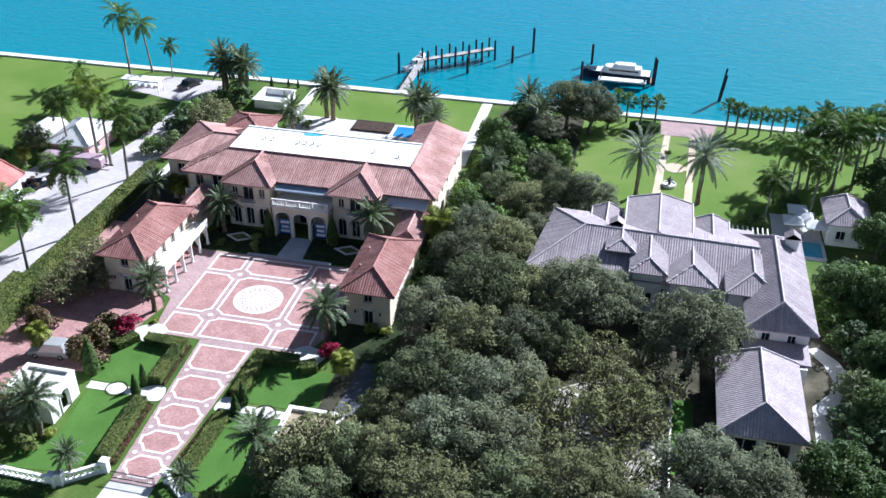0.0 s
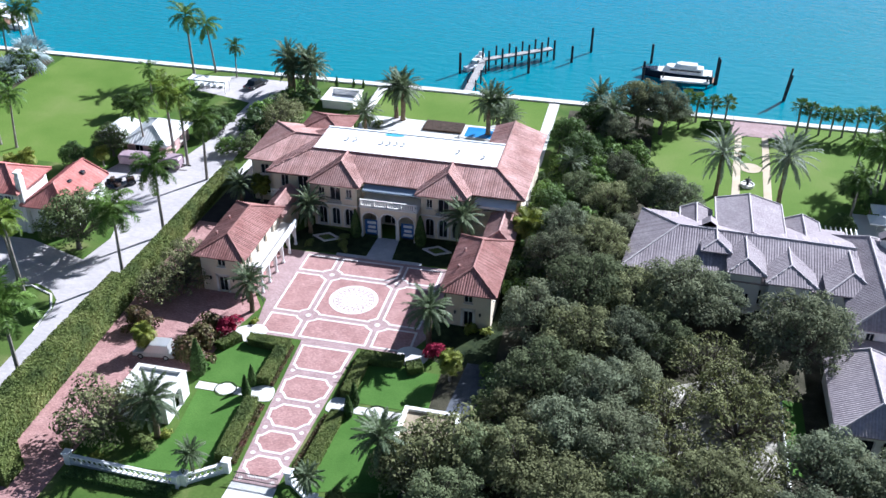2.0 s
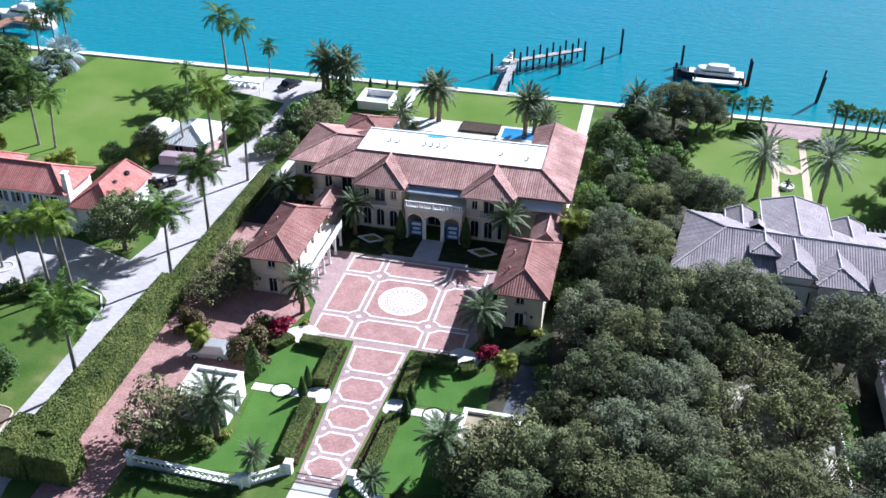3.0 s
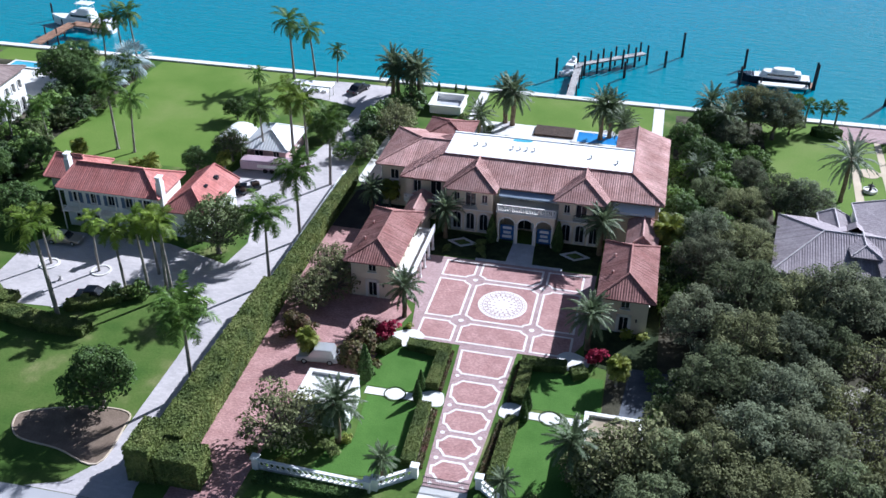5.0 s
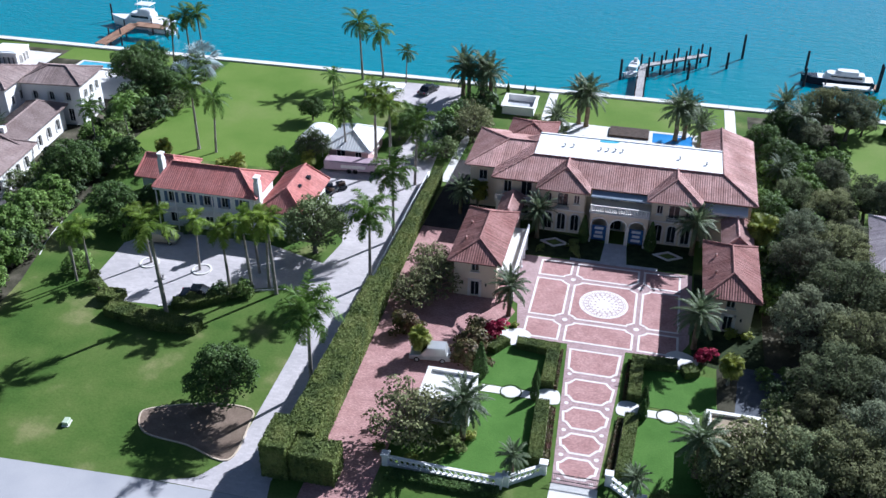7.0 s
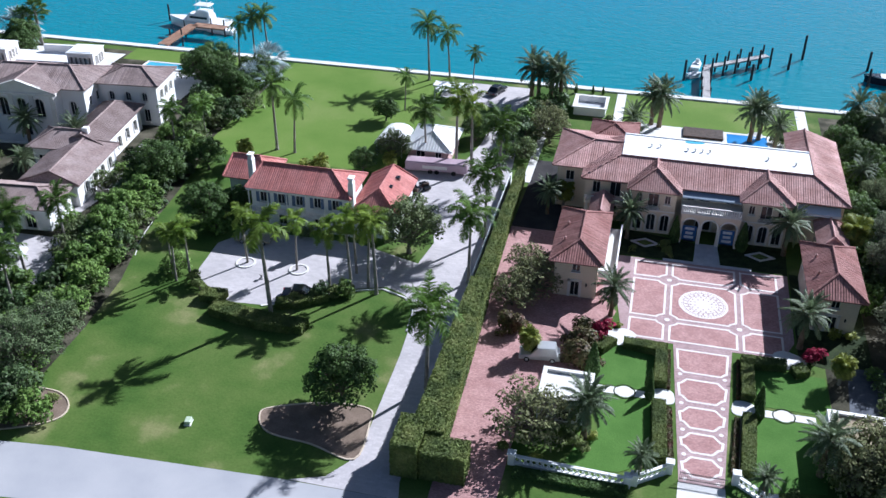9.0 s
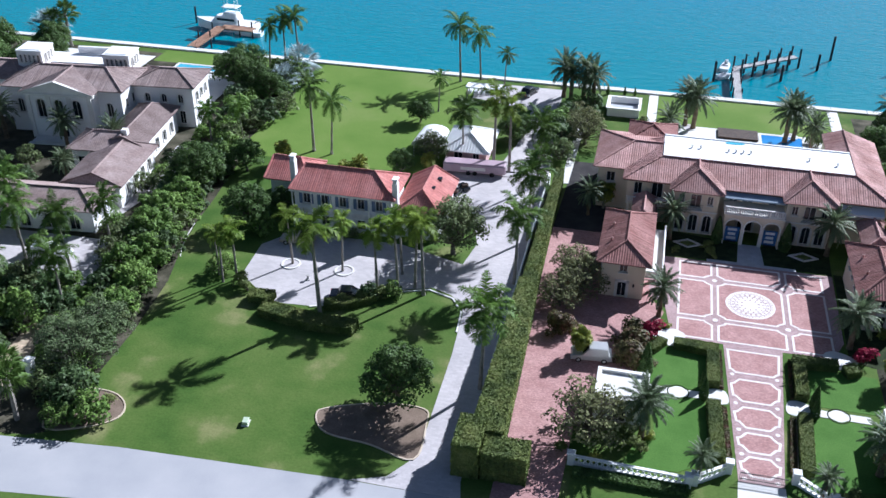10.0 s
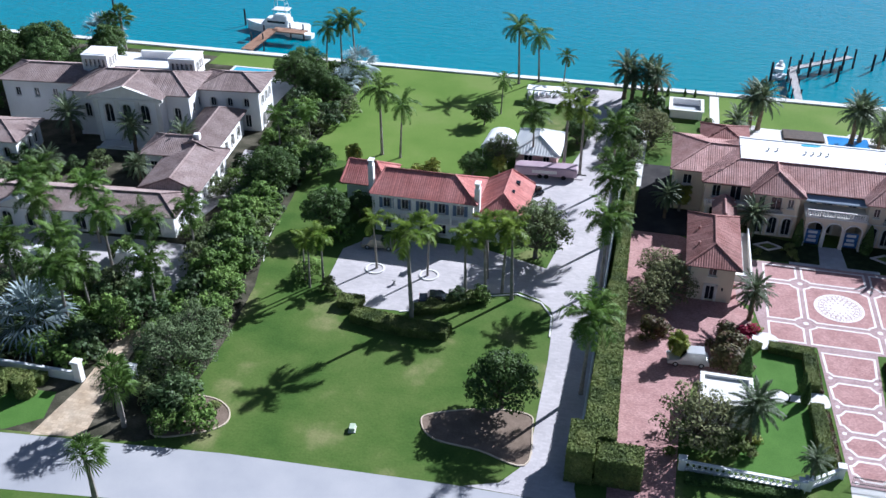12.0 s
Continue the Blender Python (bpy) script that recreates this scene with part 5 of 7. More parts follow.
# ---- the grey-roofed house ----
def grey_house():
    o = (47, 14, 0)
    h = thing("grey_roof_house", "long white stucco house with pale grey tile hip roofs", "house", o)
    E, F = 4.4, 6.7
    A, B, R0, R1 = (30.6, 8.3, E), (32.4, 22.8, E), (36.9, 15.4, F), (57.4, 14.6, F)
    tiled_roof(h, [[A, (57.4, 7.6, E), R1, R0], [A, R0, B], [B, R0, R1, (57.4, 22.6, E)]], [(A, R0), (B, R0), (R0, R1)], TILE_GREY, o)
    walls(h, 33.0, 57.2, 9.0, 21.9, 0, E, STUCCO_W, o, front=row_of(8, 1, 23, 1.2, 0.8, 2.9, "win"), left=row_of(3, 1, 11, 1.2, 0.8, 2.9, "win"))
    # long wing towards the street
    p, l = hip(55.4, 62.9, 0.8, 20.6, E + 0.4, 6.95, "y", 2.5, 3.2)
    tiled_roof(h, p, l, TILE_GREY, o, name="wing_roof")
    walls(h, 56.1, 62.2, 1.6, 20.0, 0, E + 0.4, STUCCO_W, o, front=[(1.2, 2.1, 2.6, 3.9, "win"), (3.9, 4.8, 2.6, 3.9, "win")], right=row_of(5, 1, 17, 1.1, 0.8, 2.8, "win"))
    # hipped bays that step out of the front slope
    for x0, x1, y0, e, z, deep in ((39.6, 43.2, 11.0, 6.1, 6.75, 3.4), (42.6, 47.0, 7.4, 5.75, 6.6, 5.0), (46.9, 52.6, 6.9, 5.25, 6.25, 4.6), (53.4, 59.6, 6.2, 5.3, 6.5, 6.0)):
        c, d = (x0 + x1) / 2, (x1 - x0) / 2
        a, b = (c, y0 + d, z), (c, y0 + d + deep, z)
        tiled_roof(h, [[(x0, y0, e), (x1, y0, e), a], [(x1, y0, e), (x1, y0 + deep, e), b, a], [(x0, y0, e), (x0, y0 + deep, e), b, a]],
                   [((x0, y0, e), a), ((x1, y0, e), a), (a, b)], TILE_GREY, o, name="bay_roof")
        if y0 < 9:
            w = x1 - x0 - 1.0
            walls(h, x0 + 0.5, x1 - 0.5, y0 + 0.6, y0 + deep - 0.1, 0, e, STUCCO_W, o, front=[(w / 2 - 0.7, w / 2 + 0.7, 0.8, 2.8, "win")])
    # low gabled blocks on the garden side
    for x0, x1, y0, y1, e, z, title in ((41.5, 49.8, 15.6, 25.4, 5.7, 6.75, "tower_roof"), (37.2, 41.2, 17.4, 23.6, 4.7, 5.6, "rear_roof"), (50.1, 54.4, 17.8, 23.6, 4.7, 5.6, "rear_roof")):
        c = (x0 + x1) / 2
        tiled_roof(h, [[(x0, y0, e), (x0, y1, e), (c, y1, z), (c, y0, z)], [(x1, y0, e), (x1, y1, e), (c, y1, z), (c, y0, z)]], [((c, y0, z), (c, y1, z)), ((x0, y0, e), (x0, y1, e)), ((x1, y0, e), (x1, y1, e)), ((x0, y1, e), (c, y1, z)), ((x1, y1, e), (c, y1, z))], TILE_GREY, o, name=title)
        walls(h, x0 + 0.3, x1 - 0.3, max(y0 + 0.5, 21.92), y1 - 0.3, 0, e - 0.15, STUCCO_W, o, th=0.25)
        part("gable", M(o).add([(x0 + 0.3, y1 - 0.5, e - 0.15), (x1 - 0.3, y1 - 0.5, e - 0.15), (c, y1 - 0.5, z - 0.16), (x0 + 0.3, y1 - 0.3, e - 0.15), (x1 - 0.3, y1 - 0.3, e - 0.15), (c, y1 - 0.3, z - 0.16)], [(0, 1, 2), (5, 4, 3), (0, 3, 4, 1), (1, 4, 5, 2), (2, 5, 3, 0)]), STUCCO_W, h)
    for x, y, z in ((40.6, 16.6, 7.1), (61.2, 17.6, 7.4)):
        cm = M(o)
        cm.box(x - 0.75, x + 0.75, y - 0.5, y + 0.5, 4.6, z - 0.3, 0.03)
        chimney = part("chimney", cm, STUCCO_W, h)
        planes, lines = hip(x - 0.95, x + 0.95, y - 0.7, y + 0.7, z - 0.3, z + 0.35, "y", 0.0, 0.0)
        cap_ = M(o)
        roof_faces(cap_, planes, 0.3, 0.0, 0.1)
        part("chimney_cap", cap_, TILE_GREY, chimney, "small gabled tile cap")
    # garage wing
    p, l = hip(52.4, 60.9, -14.6, -2.2, 3.2, 5.3, "y", 2.7, 1.0)
    tiled_roof(h, p, l, TILE_GREY, o, name="garage_roof")
    walls(h, 53.0, 60.3, -14.0, -2.8, 0, 3.2, STUCCO_W, o, front=row_of(2, 0.5, 6.8, 2.4, 0.1, 2.3, "door"), right=row_of(4, 1, 9.6, 1.0, 0.9, 2.2, "win"))
    part("link_deck", M(o).box(55.6, 62.2, -2.2, 1.5, 2.9, 3.1, 0.03), TILE_GREY, h)
    walls(h, 56.4, 61.8, -2.7, 1.58, 0, 2.9, STUCCO_W, o, th=0.2)
    for k in range(9):
        part("rafter", M(o).beam((54.6 + k * 0.62, 22.7, 3.0), (54.6 + k * 0.62, 26.0, 3.0), 0.14, 0.2), TRIM, h)
    for x in (54.6, 57.0, 59.4):
        part("pergola_post", M(o).box(x, x + 0.25, 25.4, 25.65, 0, 2.9, 0.03), TRIM, h)


grey_house()
pv = thing("pool_house", "white pool house with pale grey tile roof", "pool house", (70.5, 34, 0))
o = (70.5, 34, 0)
p_, l_ = hip(67.0, 73.0, 28.4, 35.4, 3.4, 4.8, "y", 2.6, 0.5)
tiled_roof(pv, p_, l_, TILE_GREY, o)
walls(pv, 67.6, 72.4, 29.0, 34.8, 0, 3.4, STUCCO_W, o, front=[(1, 2.2, 0.9, 2.2, "win")], left=row_of(2, 0.3, 4.6, 1.4, 0.2, 2.4, "open"))
structure("pool_terrace", sheet([(61, 24.5), (67.3, 24.5), (67.3, 36), (61, 36)], 0.03), CONCRETE, "white pool terrace", "terrace")
gpool = thing("garden_pool", "small turquoise pool beside the pool house", "pool", (66, 27, 0))
part("basin_water", M((66, 27, 0)).box(63.8, 67.0, 25.2, 29.0, -0.1, 0.1), POOL, gpool)
part("coping", line_loop(M((66, 27, 0)), [(63.6, 25.0), (67.2, 25.0), (67.2, 29.2), (63.6, 29.2)], 0.4, 0.0, 0.14), CONCRETE, gpool)
fount = thing("fountain", "small dark stone garden fountain with round basin", "fountain", (47.2, 41.0, 0))
part("basin", M().lathe(0, 0, [(1.0, 0), (1.0, 0.4), (0.85, 0.42), (0.8, 0.25)], 18), CONCRETE, fount)
part("bowl", M().lathe(0, 0, [(0.2, 0.2), (0.14, 0.8), (0.5, 1.0), (0.45, 1.05), (0.08, 1.2), (0.05, 1.6)], 12), PILE, fount)


# ---- plants ----
rng = np.random.default_rng(7)
rnd = random.Random(11)


def cards_mesh(name, centres, normals, sizes, material, aspect=1.0):
    """Many small leaf cards as one mesh: one bent leaf (two triangles folded on the midrib) for each centre."""
    n = len(centres)
    t = rng.normal(size=(n, 3))
    t -= normals * (t * normals).sum(1, keepdims=True)
    t /= np.linalg.norm(t, axis=1, keepdims=True) + 1e-9
    b = np.cross(normals, t)
    s = sizes[:, None]
    v = np.empty((n, 4, 3))
    v[:, 0] = centres - t * s * aspect
    v[:, 1] = centres - b * s * 0.7 + normals * s * 0.2
    v[:, 2] = centres + t * s * aspect
    v[:, 3] = centres + b * s * 0.7 + normals * s * 0.2
    me = bpy.data.meshes.new(name)
    me.vertices.add(n * 4)
    me.vertices.foreach_set("co", v.ravel())
    me.loops.add(n * 4)
    me.loops.foreach_set("vertex_index", np.arange(n * 4))
    me.polygons.add(n)
    me.polygons.foreach_set("loop_start", np.arange(n) * 4)
    me.polygons.foreach_set("loop_total", np.full(n, 4))
    me.materials.append(material)
    me.update(calc_edges=True)
    return me


def clump_cloud(blobs, per, size, spread=0.35):
    """Leaf centres and normals over the shells of round clumps (x, y, z, r)."""
    cs, ns = [], []
    for x, y, z, r in blobs:
        k = max(8, int(per * r * r))
        d = rng.normal(size=(k, 3))
        d /= np.linalg.norm(d, axis=1, keepdims=True)
        d[:, 2] = np.where(d[:, 2] < -0.45, -d[:, 2], d[:, 2])
        rad = r * (1 - spread * rng.random(k) ** 1.5) * (1 + 0.12 * np.sin(d[:, 0] * 7 + x * 3) * np.cos(d[:, 1] * 6 + y * 2))
        cs.append(np.array([x, y, z]) + d * rad[:, None] * np.array([1, 1, 0.8]))
        m = d + rng.normal(size=(k, 3)) * 0.42
        m[:, 2] += 0.5
        ns.append(m / np.linalg.norm(m, axis=1, keepdims=True))
    c, n = np.concatenate(cs), np.concatenate(ns)
    return c, n, size * (0.6 + 0.8 * rng.random(len(c)))


def broad_tree(name, label, height, radius, blobs, leaf, per, size, seed, bare=0.45, rb=(0.2, 0.36), fill=0.4):
    """A tree with a forked, tapered trunk and a crown of leafy clumps with gaps."""
    r_ = random.Random(seed)
    t = thing(name, label, "tree")
    bl = []
    tries = 0
    while len(bl) < blobs and tries < 4000:
        tries += 1
        a, q = r_.random() * 6.283, math.sqrt(r_.random())
        h = r_.random()
        x, y = radius * 0.78 * q * math.cos(a), radius * 0.78 * q * math.sin(a)
        top = height * (bare + (1 - bare) * math.sqrt(max(0.0, 1 - (q * 0.93) ** 2)))
        z = height * bare + (top - height * bare) * (0.35 + 0.65 * h) - radius * 0.1
        rr = radius * r_.uniform(*rb)
        if all((x - b[0]) ** 2 + (y - b[1]) ** 2 + (z - b[2]) ** 2 > (0.62 * (rr + b[3])) ** 2 for b in bl):
            bl.append((x, y, z, rr))
    tr = M()
    fork = (r_.uniform(-0.3, 0.3), r_.uniform(-0.3, 0.3), height * bare * 0.62)
    tr.tube([(0, 0, -0.1), (0.05, 0.03, fork[2] * 0.5), fork], [height * 0.045, height * 0.034, height * 0.03], 9)
    part("trunk", tr, BARK, t)
    lm = M()
    for x, y, z, rr in bl:
        mid = (fork[0] + (x - fork[0]) * 0.45 + r_.uniform(-0.3, 0.3), fork[1] + (y - fork[1]) * 0.45 + r_.uniform(-0.3, 0.3), fork[2] + (z - fork[2]) * 0.5)
        lm.tube([fork, mid, (x, y, z)], [height * 0.017, height * 0.010, height * 0.004], 5, False)
        for k in range(3):
            lm.tube([mid, (x + r_.uniform(-1, 1) * rr, y + r_.uniform(-1, 1) * rr, z + r_.uniform(0, 0.7) * rr)], [height * 0.006, height * 0.002], 4, False)
    part("branchwork", lm, BARK, t)
    c, n, s = clump_cloud(bl, per, size, fill)
    part("crown", cards_mesh("crown", c, n, s, leaf), leaf, t)
    return t


def frond(m_v, m_f, base, azim, rise, length, droop, leaflets, width, rs, twist=0.0, both=True):
    """One feather frond: a drooping midrib with pairs of narrow leaflets."""
    d = Vector((math.cos(azim), math.sin(azim), 0))
    side = Vector((-d.y, d.x, 0))
    pts = []
    p, e = Vector(base), rise
    steps = 7
    for k in range(steps + 1):
        pts.append(p.copy())
        p = p + (d * math.cos(e) + Vector((0, 0, math.sin(e)))) * (length / steps)
        e -= droop / steps * (0.5 + k / steps)
    for k in range(steps):
        w = 0.05 * (1 - k / steps) + 0.012
        n = len(m_v)
        m_v += [pts[k] - side * w, pts[k] + side * w, pts[k + 1] + side * w * 0.8, pts[k + 1] - side * w * 0.8]
        m_f.append((n, n + 1, n + 2, n + 3))
    for k in range(leaflets):
        t = (k + 1.0) / (leaflets + 0.5)
        if t < 0.12:
            continue
        i = min(steps - 1, int(t * steps))
        q = pts[i].lerp(pts[i + 1], t * steps - i)
        fwd = (pts[i + 1] - pts[i]).normalized()
        up = side.cross(fwd)
        ll = width * (math.sin(math.pi * min(1, 0.12 + t * 0.86)) ** 0.6) * rs.uniform(0.85, 1.1)
        for s in (-1, 1):
            tip = q + side * s * ll * 0.8 + fwd * ll * 0.5 - Vector((0, 0, ll * rs.uniform(0.15, 0.5))) + up * ll * twist * rs.uniform(-1, 1)
            mid = q.lerp(tip, 0.5) + Vector((0, 0, ll * 0.1))
            b = fwd * max(0.05, length / leaflets * 0.42)
            n = len(m_v)
            m_v += [q - b, q + b, mid + b * 0.9, tip, mid - b * 0.9]
            m_f.append((n, n + 1, n + 2, n + 3, n + 4))


def palm_crown(n, length, rise0, rise1, droop, leaflets, width, z, seed, twist=0.1):
    rs = random.Random(seed)
    v, f = [], []
    for k in range(n):
        u = k / (n - 1)
        frond(v, f, (0, 0, z + 0.25 * (1 - u)), k * 2.39996 + rs.uniform(-0.2, 0.2), rise0 + (rise1 - rise0) * u + rs.uniform(-0.12, 0.12), length * rs.uniform(0.85, 1.08), droop * rs.uniform(0.8, 1.2), leaflets, width, rs, twist)
    m = M()
    m.v, m.f = [tuple(p) for p in v], f
    return m


def royal_palm(h, seed, label, leaf=None, length=3.6, n=23):
    t = thing("royal_palm", label, "palm tree")
    rs = random.Random(seed)
    lx, ly = rs.uniform(-0.3, 0.3), rs.uniform(-0.3, 0.3)
    part("trunk", M().tube([(-lx, -ly, -0.1), (-lx, -ly, 0.4), (-lx * 0.6, -ly * 0.6, h * 0.4), (0, 0, h - 1.2)], [0.26, 0.2, 0.18, 0.12], 9), PALMBARK, t)
    part("crownshaft", M().tube([(0, 0, h - 1.25), (0, 0, h - 0.9), (0, 0, h + 0.1)], [0.12, 0.15, 0.08], 9), SHAFT, t)
    part("crown", palm_crown(n, length, 1.35, -0.55, 1.8, 34, 0.95, h, seed, 0.35), leaf or ROYALLEAF, t)
    return t


def coconut_palm(h, seed, label):
    t = thing("coconut_palm", label, "palm tree")
    rs = random.Random(seed)
    lx, ly = rs.uniform(-1.0, 1.0), rs.uniform(-0.6, 0.6)
    part("trunk", M().tube([(-lx, -ly, -0.1), (-lx * 0.95, -ly * 0.95, 0.5), (-lx * 0.6, -ly * 0.6, h * 0.45), (0, 0, h)], [0.26, 0.19, 0.15, 0.12], 8), PALMBARK, t)
    part("crown", palm_crown(19, 3.2, 1.2, -0.75, 1.6, 22, 0.75, h - 0.1, seed, 0.2), ROYALLEAF, t)
    nuts = M()
    for k in range(7):
        a = k * 0.9
        nuts.lathe(0.25 * math.cos(a), 0.25 * math.sin(a), [(0.03, h - 0.55), (0.13, h - 0.45), (0.13, h - 0.33), (0.03, h - 0.22)], 6)
    part("coconut_cluster", nuts, SHAFT, t)
    return t


def date_palm(h, seed, label, length=2.9, n=46, leaf=None):
    t = thing("date_palm", label, "palm tree")
    rs = random.Random(seed)
    k = 10
    part("trunk", M().tube([(0, 0, -0.1)] + [(0.03 * math.sin(i), 0.03 * math.cos(i), h * i / k) for i in range(1, k + 1)], [0.36] + [0.27 + 0.035 * (i % 2) + (0.09 if i > k - 2 else 0) for i in range(1, k + 1)], 10), DATEBARK, t)
    part("crown", palm_crown(n, length, 1.45, -0.65, 1.15, 26, 0.42, h, seed, 0.25), leaf or DATELEAF, t)
    return t


def fan_palm(h, seed, label, leaf, spread=1.1, n=34):
    """Round head of folded fan leaves on stalks."""
    t = thing("fan_palm", label, "palm tree")
    rs = random.Random(seed)
    part("trunk", M().tube([(0, 0, -0.1), (0.08, 0.04, h * 0.5), (0, 0, h)], [0.22, 0.16, 0.17], 8), PALMBARK, t)
    m = M()
    for k in range(n):
        u = k / (n - 1)
        e = 1.4 - 2.1 * u + rs.uniform(-0.15, 0.15)
        a = k * 2.39996
        d = Vector((math.cos(a) * math.cos(e), math.sin(a) * math.cos(e), math.sin(e)))
        s = Vector((-math.sin(a), math.cos(a), 0))
        p0 = Vector((0, 0, h))
        hub = p0 + d * spread * rs.uniform(0.6, 0.85)
        m.beam(p0, hub, 0.04, 0.03)
        up = s.cross(d)
        for j in range(9):
            w = -1.25 + 2.5 * j / 8
            q = d * math.cos(w) + s * math.sin(w)
            q2 = d * math.cos(w + 0.16) + s * math.sin(w + 0.16)
            l = spread * 0.95 * (1 - 0.25 * abs(w))
            dr = Vector((0, 0, -0.22 * l))
            m.add([hub, hub + q * l * 0.6 + up * 0.04, hub + (q + q2) / 2 * l + dr, hub + q2 * l * 0.6 - up * 0.04], [(0, 1, 2, 3)])
    part("crown", m, leaf, t)
    return t


def shrub(name, label, leaf, w, d, h, per, size, seed, category="shrub"):
    t = thing(name, label, category)
    rs = random.Random(seed)
    bl = []
    for k in range(9):
        r = min(w, d) * rs.uniform(0.2, 0.34)
        bl.append((rs.uniform(-0.5, 0.5) * (w - 1.6 * r), rs.uniform(-0.5, 0.5) * (d - 1.6 * r), h * rs.uniform(0.3, 0.85) - r * 0.3, r))
    st = M()
    for x, y, z, r in bl:
        st.tube([(x * 0.25, y * 0.25, -0.05), (x * 0.7, y * 0.7, z * 0.6), (x, y, z)], [0.05, 0.035, 0.015], 5, False)
    part("stem", st, BARK, t)
    c, n, s = clump_cloud(bl, per, size, 0.5)
    c[:, 2] = np.maximum(c[:, 2], 0.05)
    part("foliage", cards_mesh("foliage", c, n, s, leaf), leaf, t)
    return t


def hedge(ring, h, label, leaf=None, per=60, size=0.16, name="hedge"):
    """A clipped hedge over a ring: a twiggy core and a dense skin of leaves."""
    xs, ys = [p[0] for p in ring], [p[1] for p in ring]
    o = (sum(xs) / len(xs), sum(ys) / len(ys), 0)
    t = thing(name, label, "hedge", o, group="clipped hedges")
    shrink = 0.12
    core = M(o)
    n = len(ring)
    inner = []
    for i in range(n):
        a, b, c = Vector(ring[i - 1]), Vector(ring[i]), Vector(ring[(i + 1) % n])
        d1, d2 = (b - a).normalized(), (c - b).normalized()
        nn = Vector((-(d1 + d2).y, (d1 + d2).x))
        nn = nn.normalized() if nn.length > 1e-5 else Vector((-d1.y, d1.x))
        inner.append(tuple(b + nn * shrink))
    core.prism(inner, -0.05, h - 0.12)
    part("core", core, leaf or HEDGELEAF, t)
    cs, ns = [], []
    for i in range(n):
        a, b = np.array(ring[i]), np.array(ring[(i + 1) % n])
        l = np.linalg.norm(b - a)
        k = int(per * l * h)
        u, v = rng.random(k), rng.random(k)
        nn = np.array([(b - a)[1], -(b - a)[0]]) / l
        c = np.empty((k, 3))
        c[:, :2] = a + (b - a) * u[:, None] - nn * (0.12 * rng.random(k))[:, None]
        c[:, 2] = v * h
        q = np.tile(np.array([nn[0], nn[1], 0.25]), (k, 1)) + rng.normal(size=(k, 3)) * 0.5
        cs.append(c)
        ns.append(q)
    x0, x1, y0, y1 = min(xs), max(xs), min(ys), max(ys)
    k = int(per * (x1 - x0) * (y1 - y0))
    p = np.stack([x0 + (x1 - x0) * rng.random(k), y0 + (y1 - y0) * rng.random(k)], 1)
    inside = np.zeros(k, bool)
    for i in range(n):
        (ax, ay), (bx, by) = ring[i], ring[(i + 1) % n]
        hit = ((ay > p[:, 1]) != (by > p[:, 1])) & (p[:, 0] < (bx - ax) * (p[:, 1] - ay) / ((by - ay) or 1e-9) + ax)
        inside ^= hit
    p = p[inside]
    c = np.column_stack([p, h - 0.1 * rng.random(len(p)) + 0.05 * np.sin(p[:, 0] * 1.7) * np.cos(p[:, 1] * 1.3)])
    cs.append(c)
    q = np.tile(np.array([0, 0, 1.0]), (len(p), 1)) + rng.normal(size=(len(p), 3)) * 0.5
    ns.append(q)
    c, q = np.concatenate(cs) - np.array(o), np.concatenate(ns)
    q /= np.linalg.norm(q, axis=1, keepdims=True)
    part("leaf_skin", cards_mesh("leaf_skin", c, q, size * (0.6 + 0.8 * rng.random(len(c))), leaf or HEDGELEAF), leaf or HEDGELEAF, t)
    return t


def rect(x0, x1, y0, y1):
    return [(x0, y0), (x1, y0), (x1, y1), (x0, y1)]


def plant(proto, spots, group, s0=0.9, s1=1.1):
    """Stand a prototype at the first spot and copies at the others: x, y and height factor."""
    for i, sp in enumerate(spots):
        p = proto[i % len(proto)]
        k = (sp[2] if len(sp) > 2 else 1.0) * rnd.uniform(s0, s1)
        m = pose(sp[0], sp[1], 0, 0, 0, rnd.uniform(0, 360))
        if i < len(proto):
            p.matrix_basis = m
            p.scale = (k, k, k)
            p["group"] = group
        else:
            c = copy_thing(p, m)
            c.scale = (k, k, k)


# large live oaks
oaks = [broad_tree("oak_tree", "broad grey-green live oak with gaps in its crown", 9.0, 5.6, 54, OAKS[k], 150, 0.13, 30 + k, 0.4, (0.12, 0.27), 0.6) for k in range(4)]
plant(oaks, [(22.7, -4.2), (27.1, 0.8), (27.5, -8), (31.8, -6.7), (37.4, 2.2, 1.12), (35.6, -5.0, 0.95), (33.0, 0.8, 1.1), (40.6, 3.6, 0.85), (50.0, -2.2, 1.05), (24.5, -15.4), (22.4, -20, 0.9), (29.9, -16.4), (33.4, -13.6, 0.9),
             (20.6, -26, 0.95), (24.2, -27), (27.4, -23.2), (32.0, -22.6), (34.6, -29), (40.6, -28), (50.9, -22.6, 0.95), (55.2, -23.5),
             (18.4, -32.5, 0.9), (28.2, -32), (47.5, -31), (23.2, 9.0, 0.8), (28.3, 5.8, 0.9), (27.6, 12.4, 0.8), (23, 15.4, 0.75), (30.6, 18.8, 0.7), (33.2, 28.0, 0.8), (28.2, 25, 0.85), (36.4, 27.4, 0.75), (28.9, 35.5, 0.75),
             (23.6, 29.5, 0.7), (30.4, 57.2, 0.95), (34.2, 56, 0.95), (27.5, 50, 0.7), (37.0, 58.6, 0.6)], "live oaks", 0.82, 1.1)
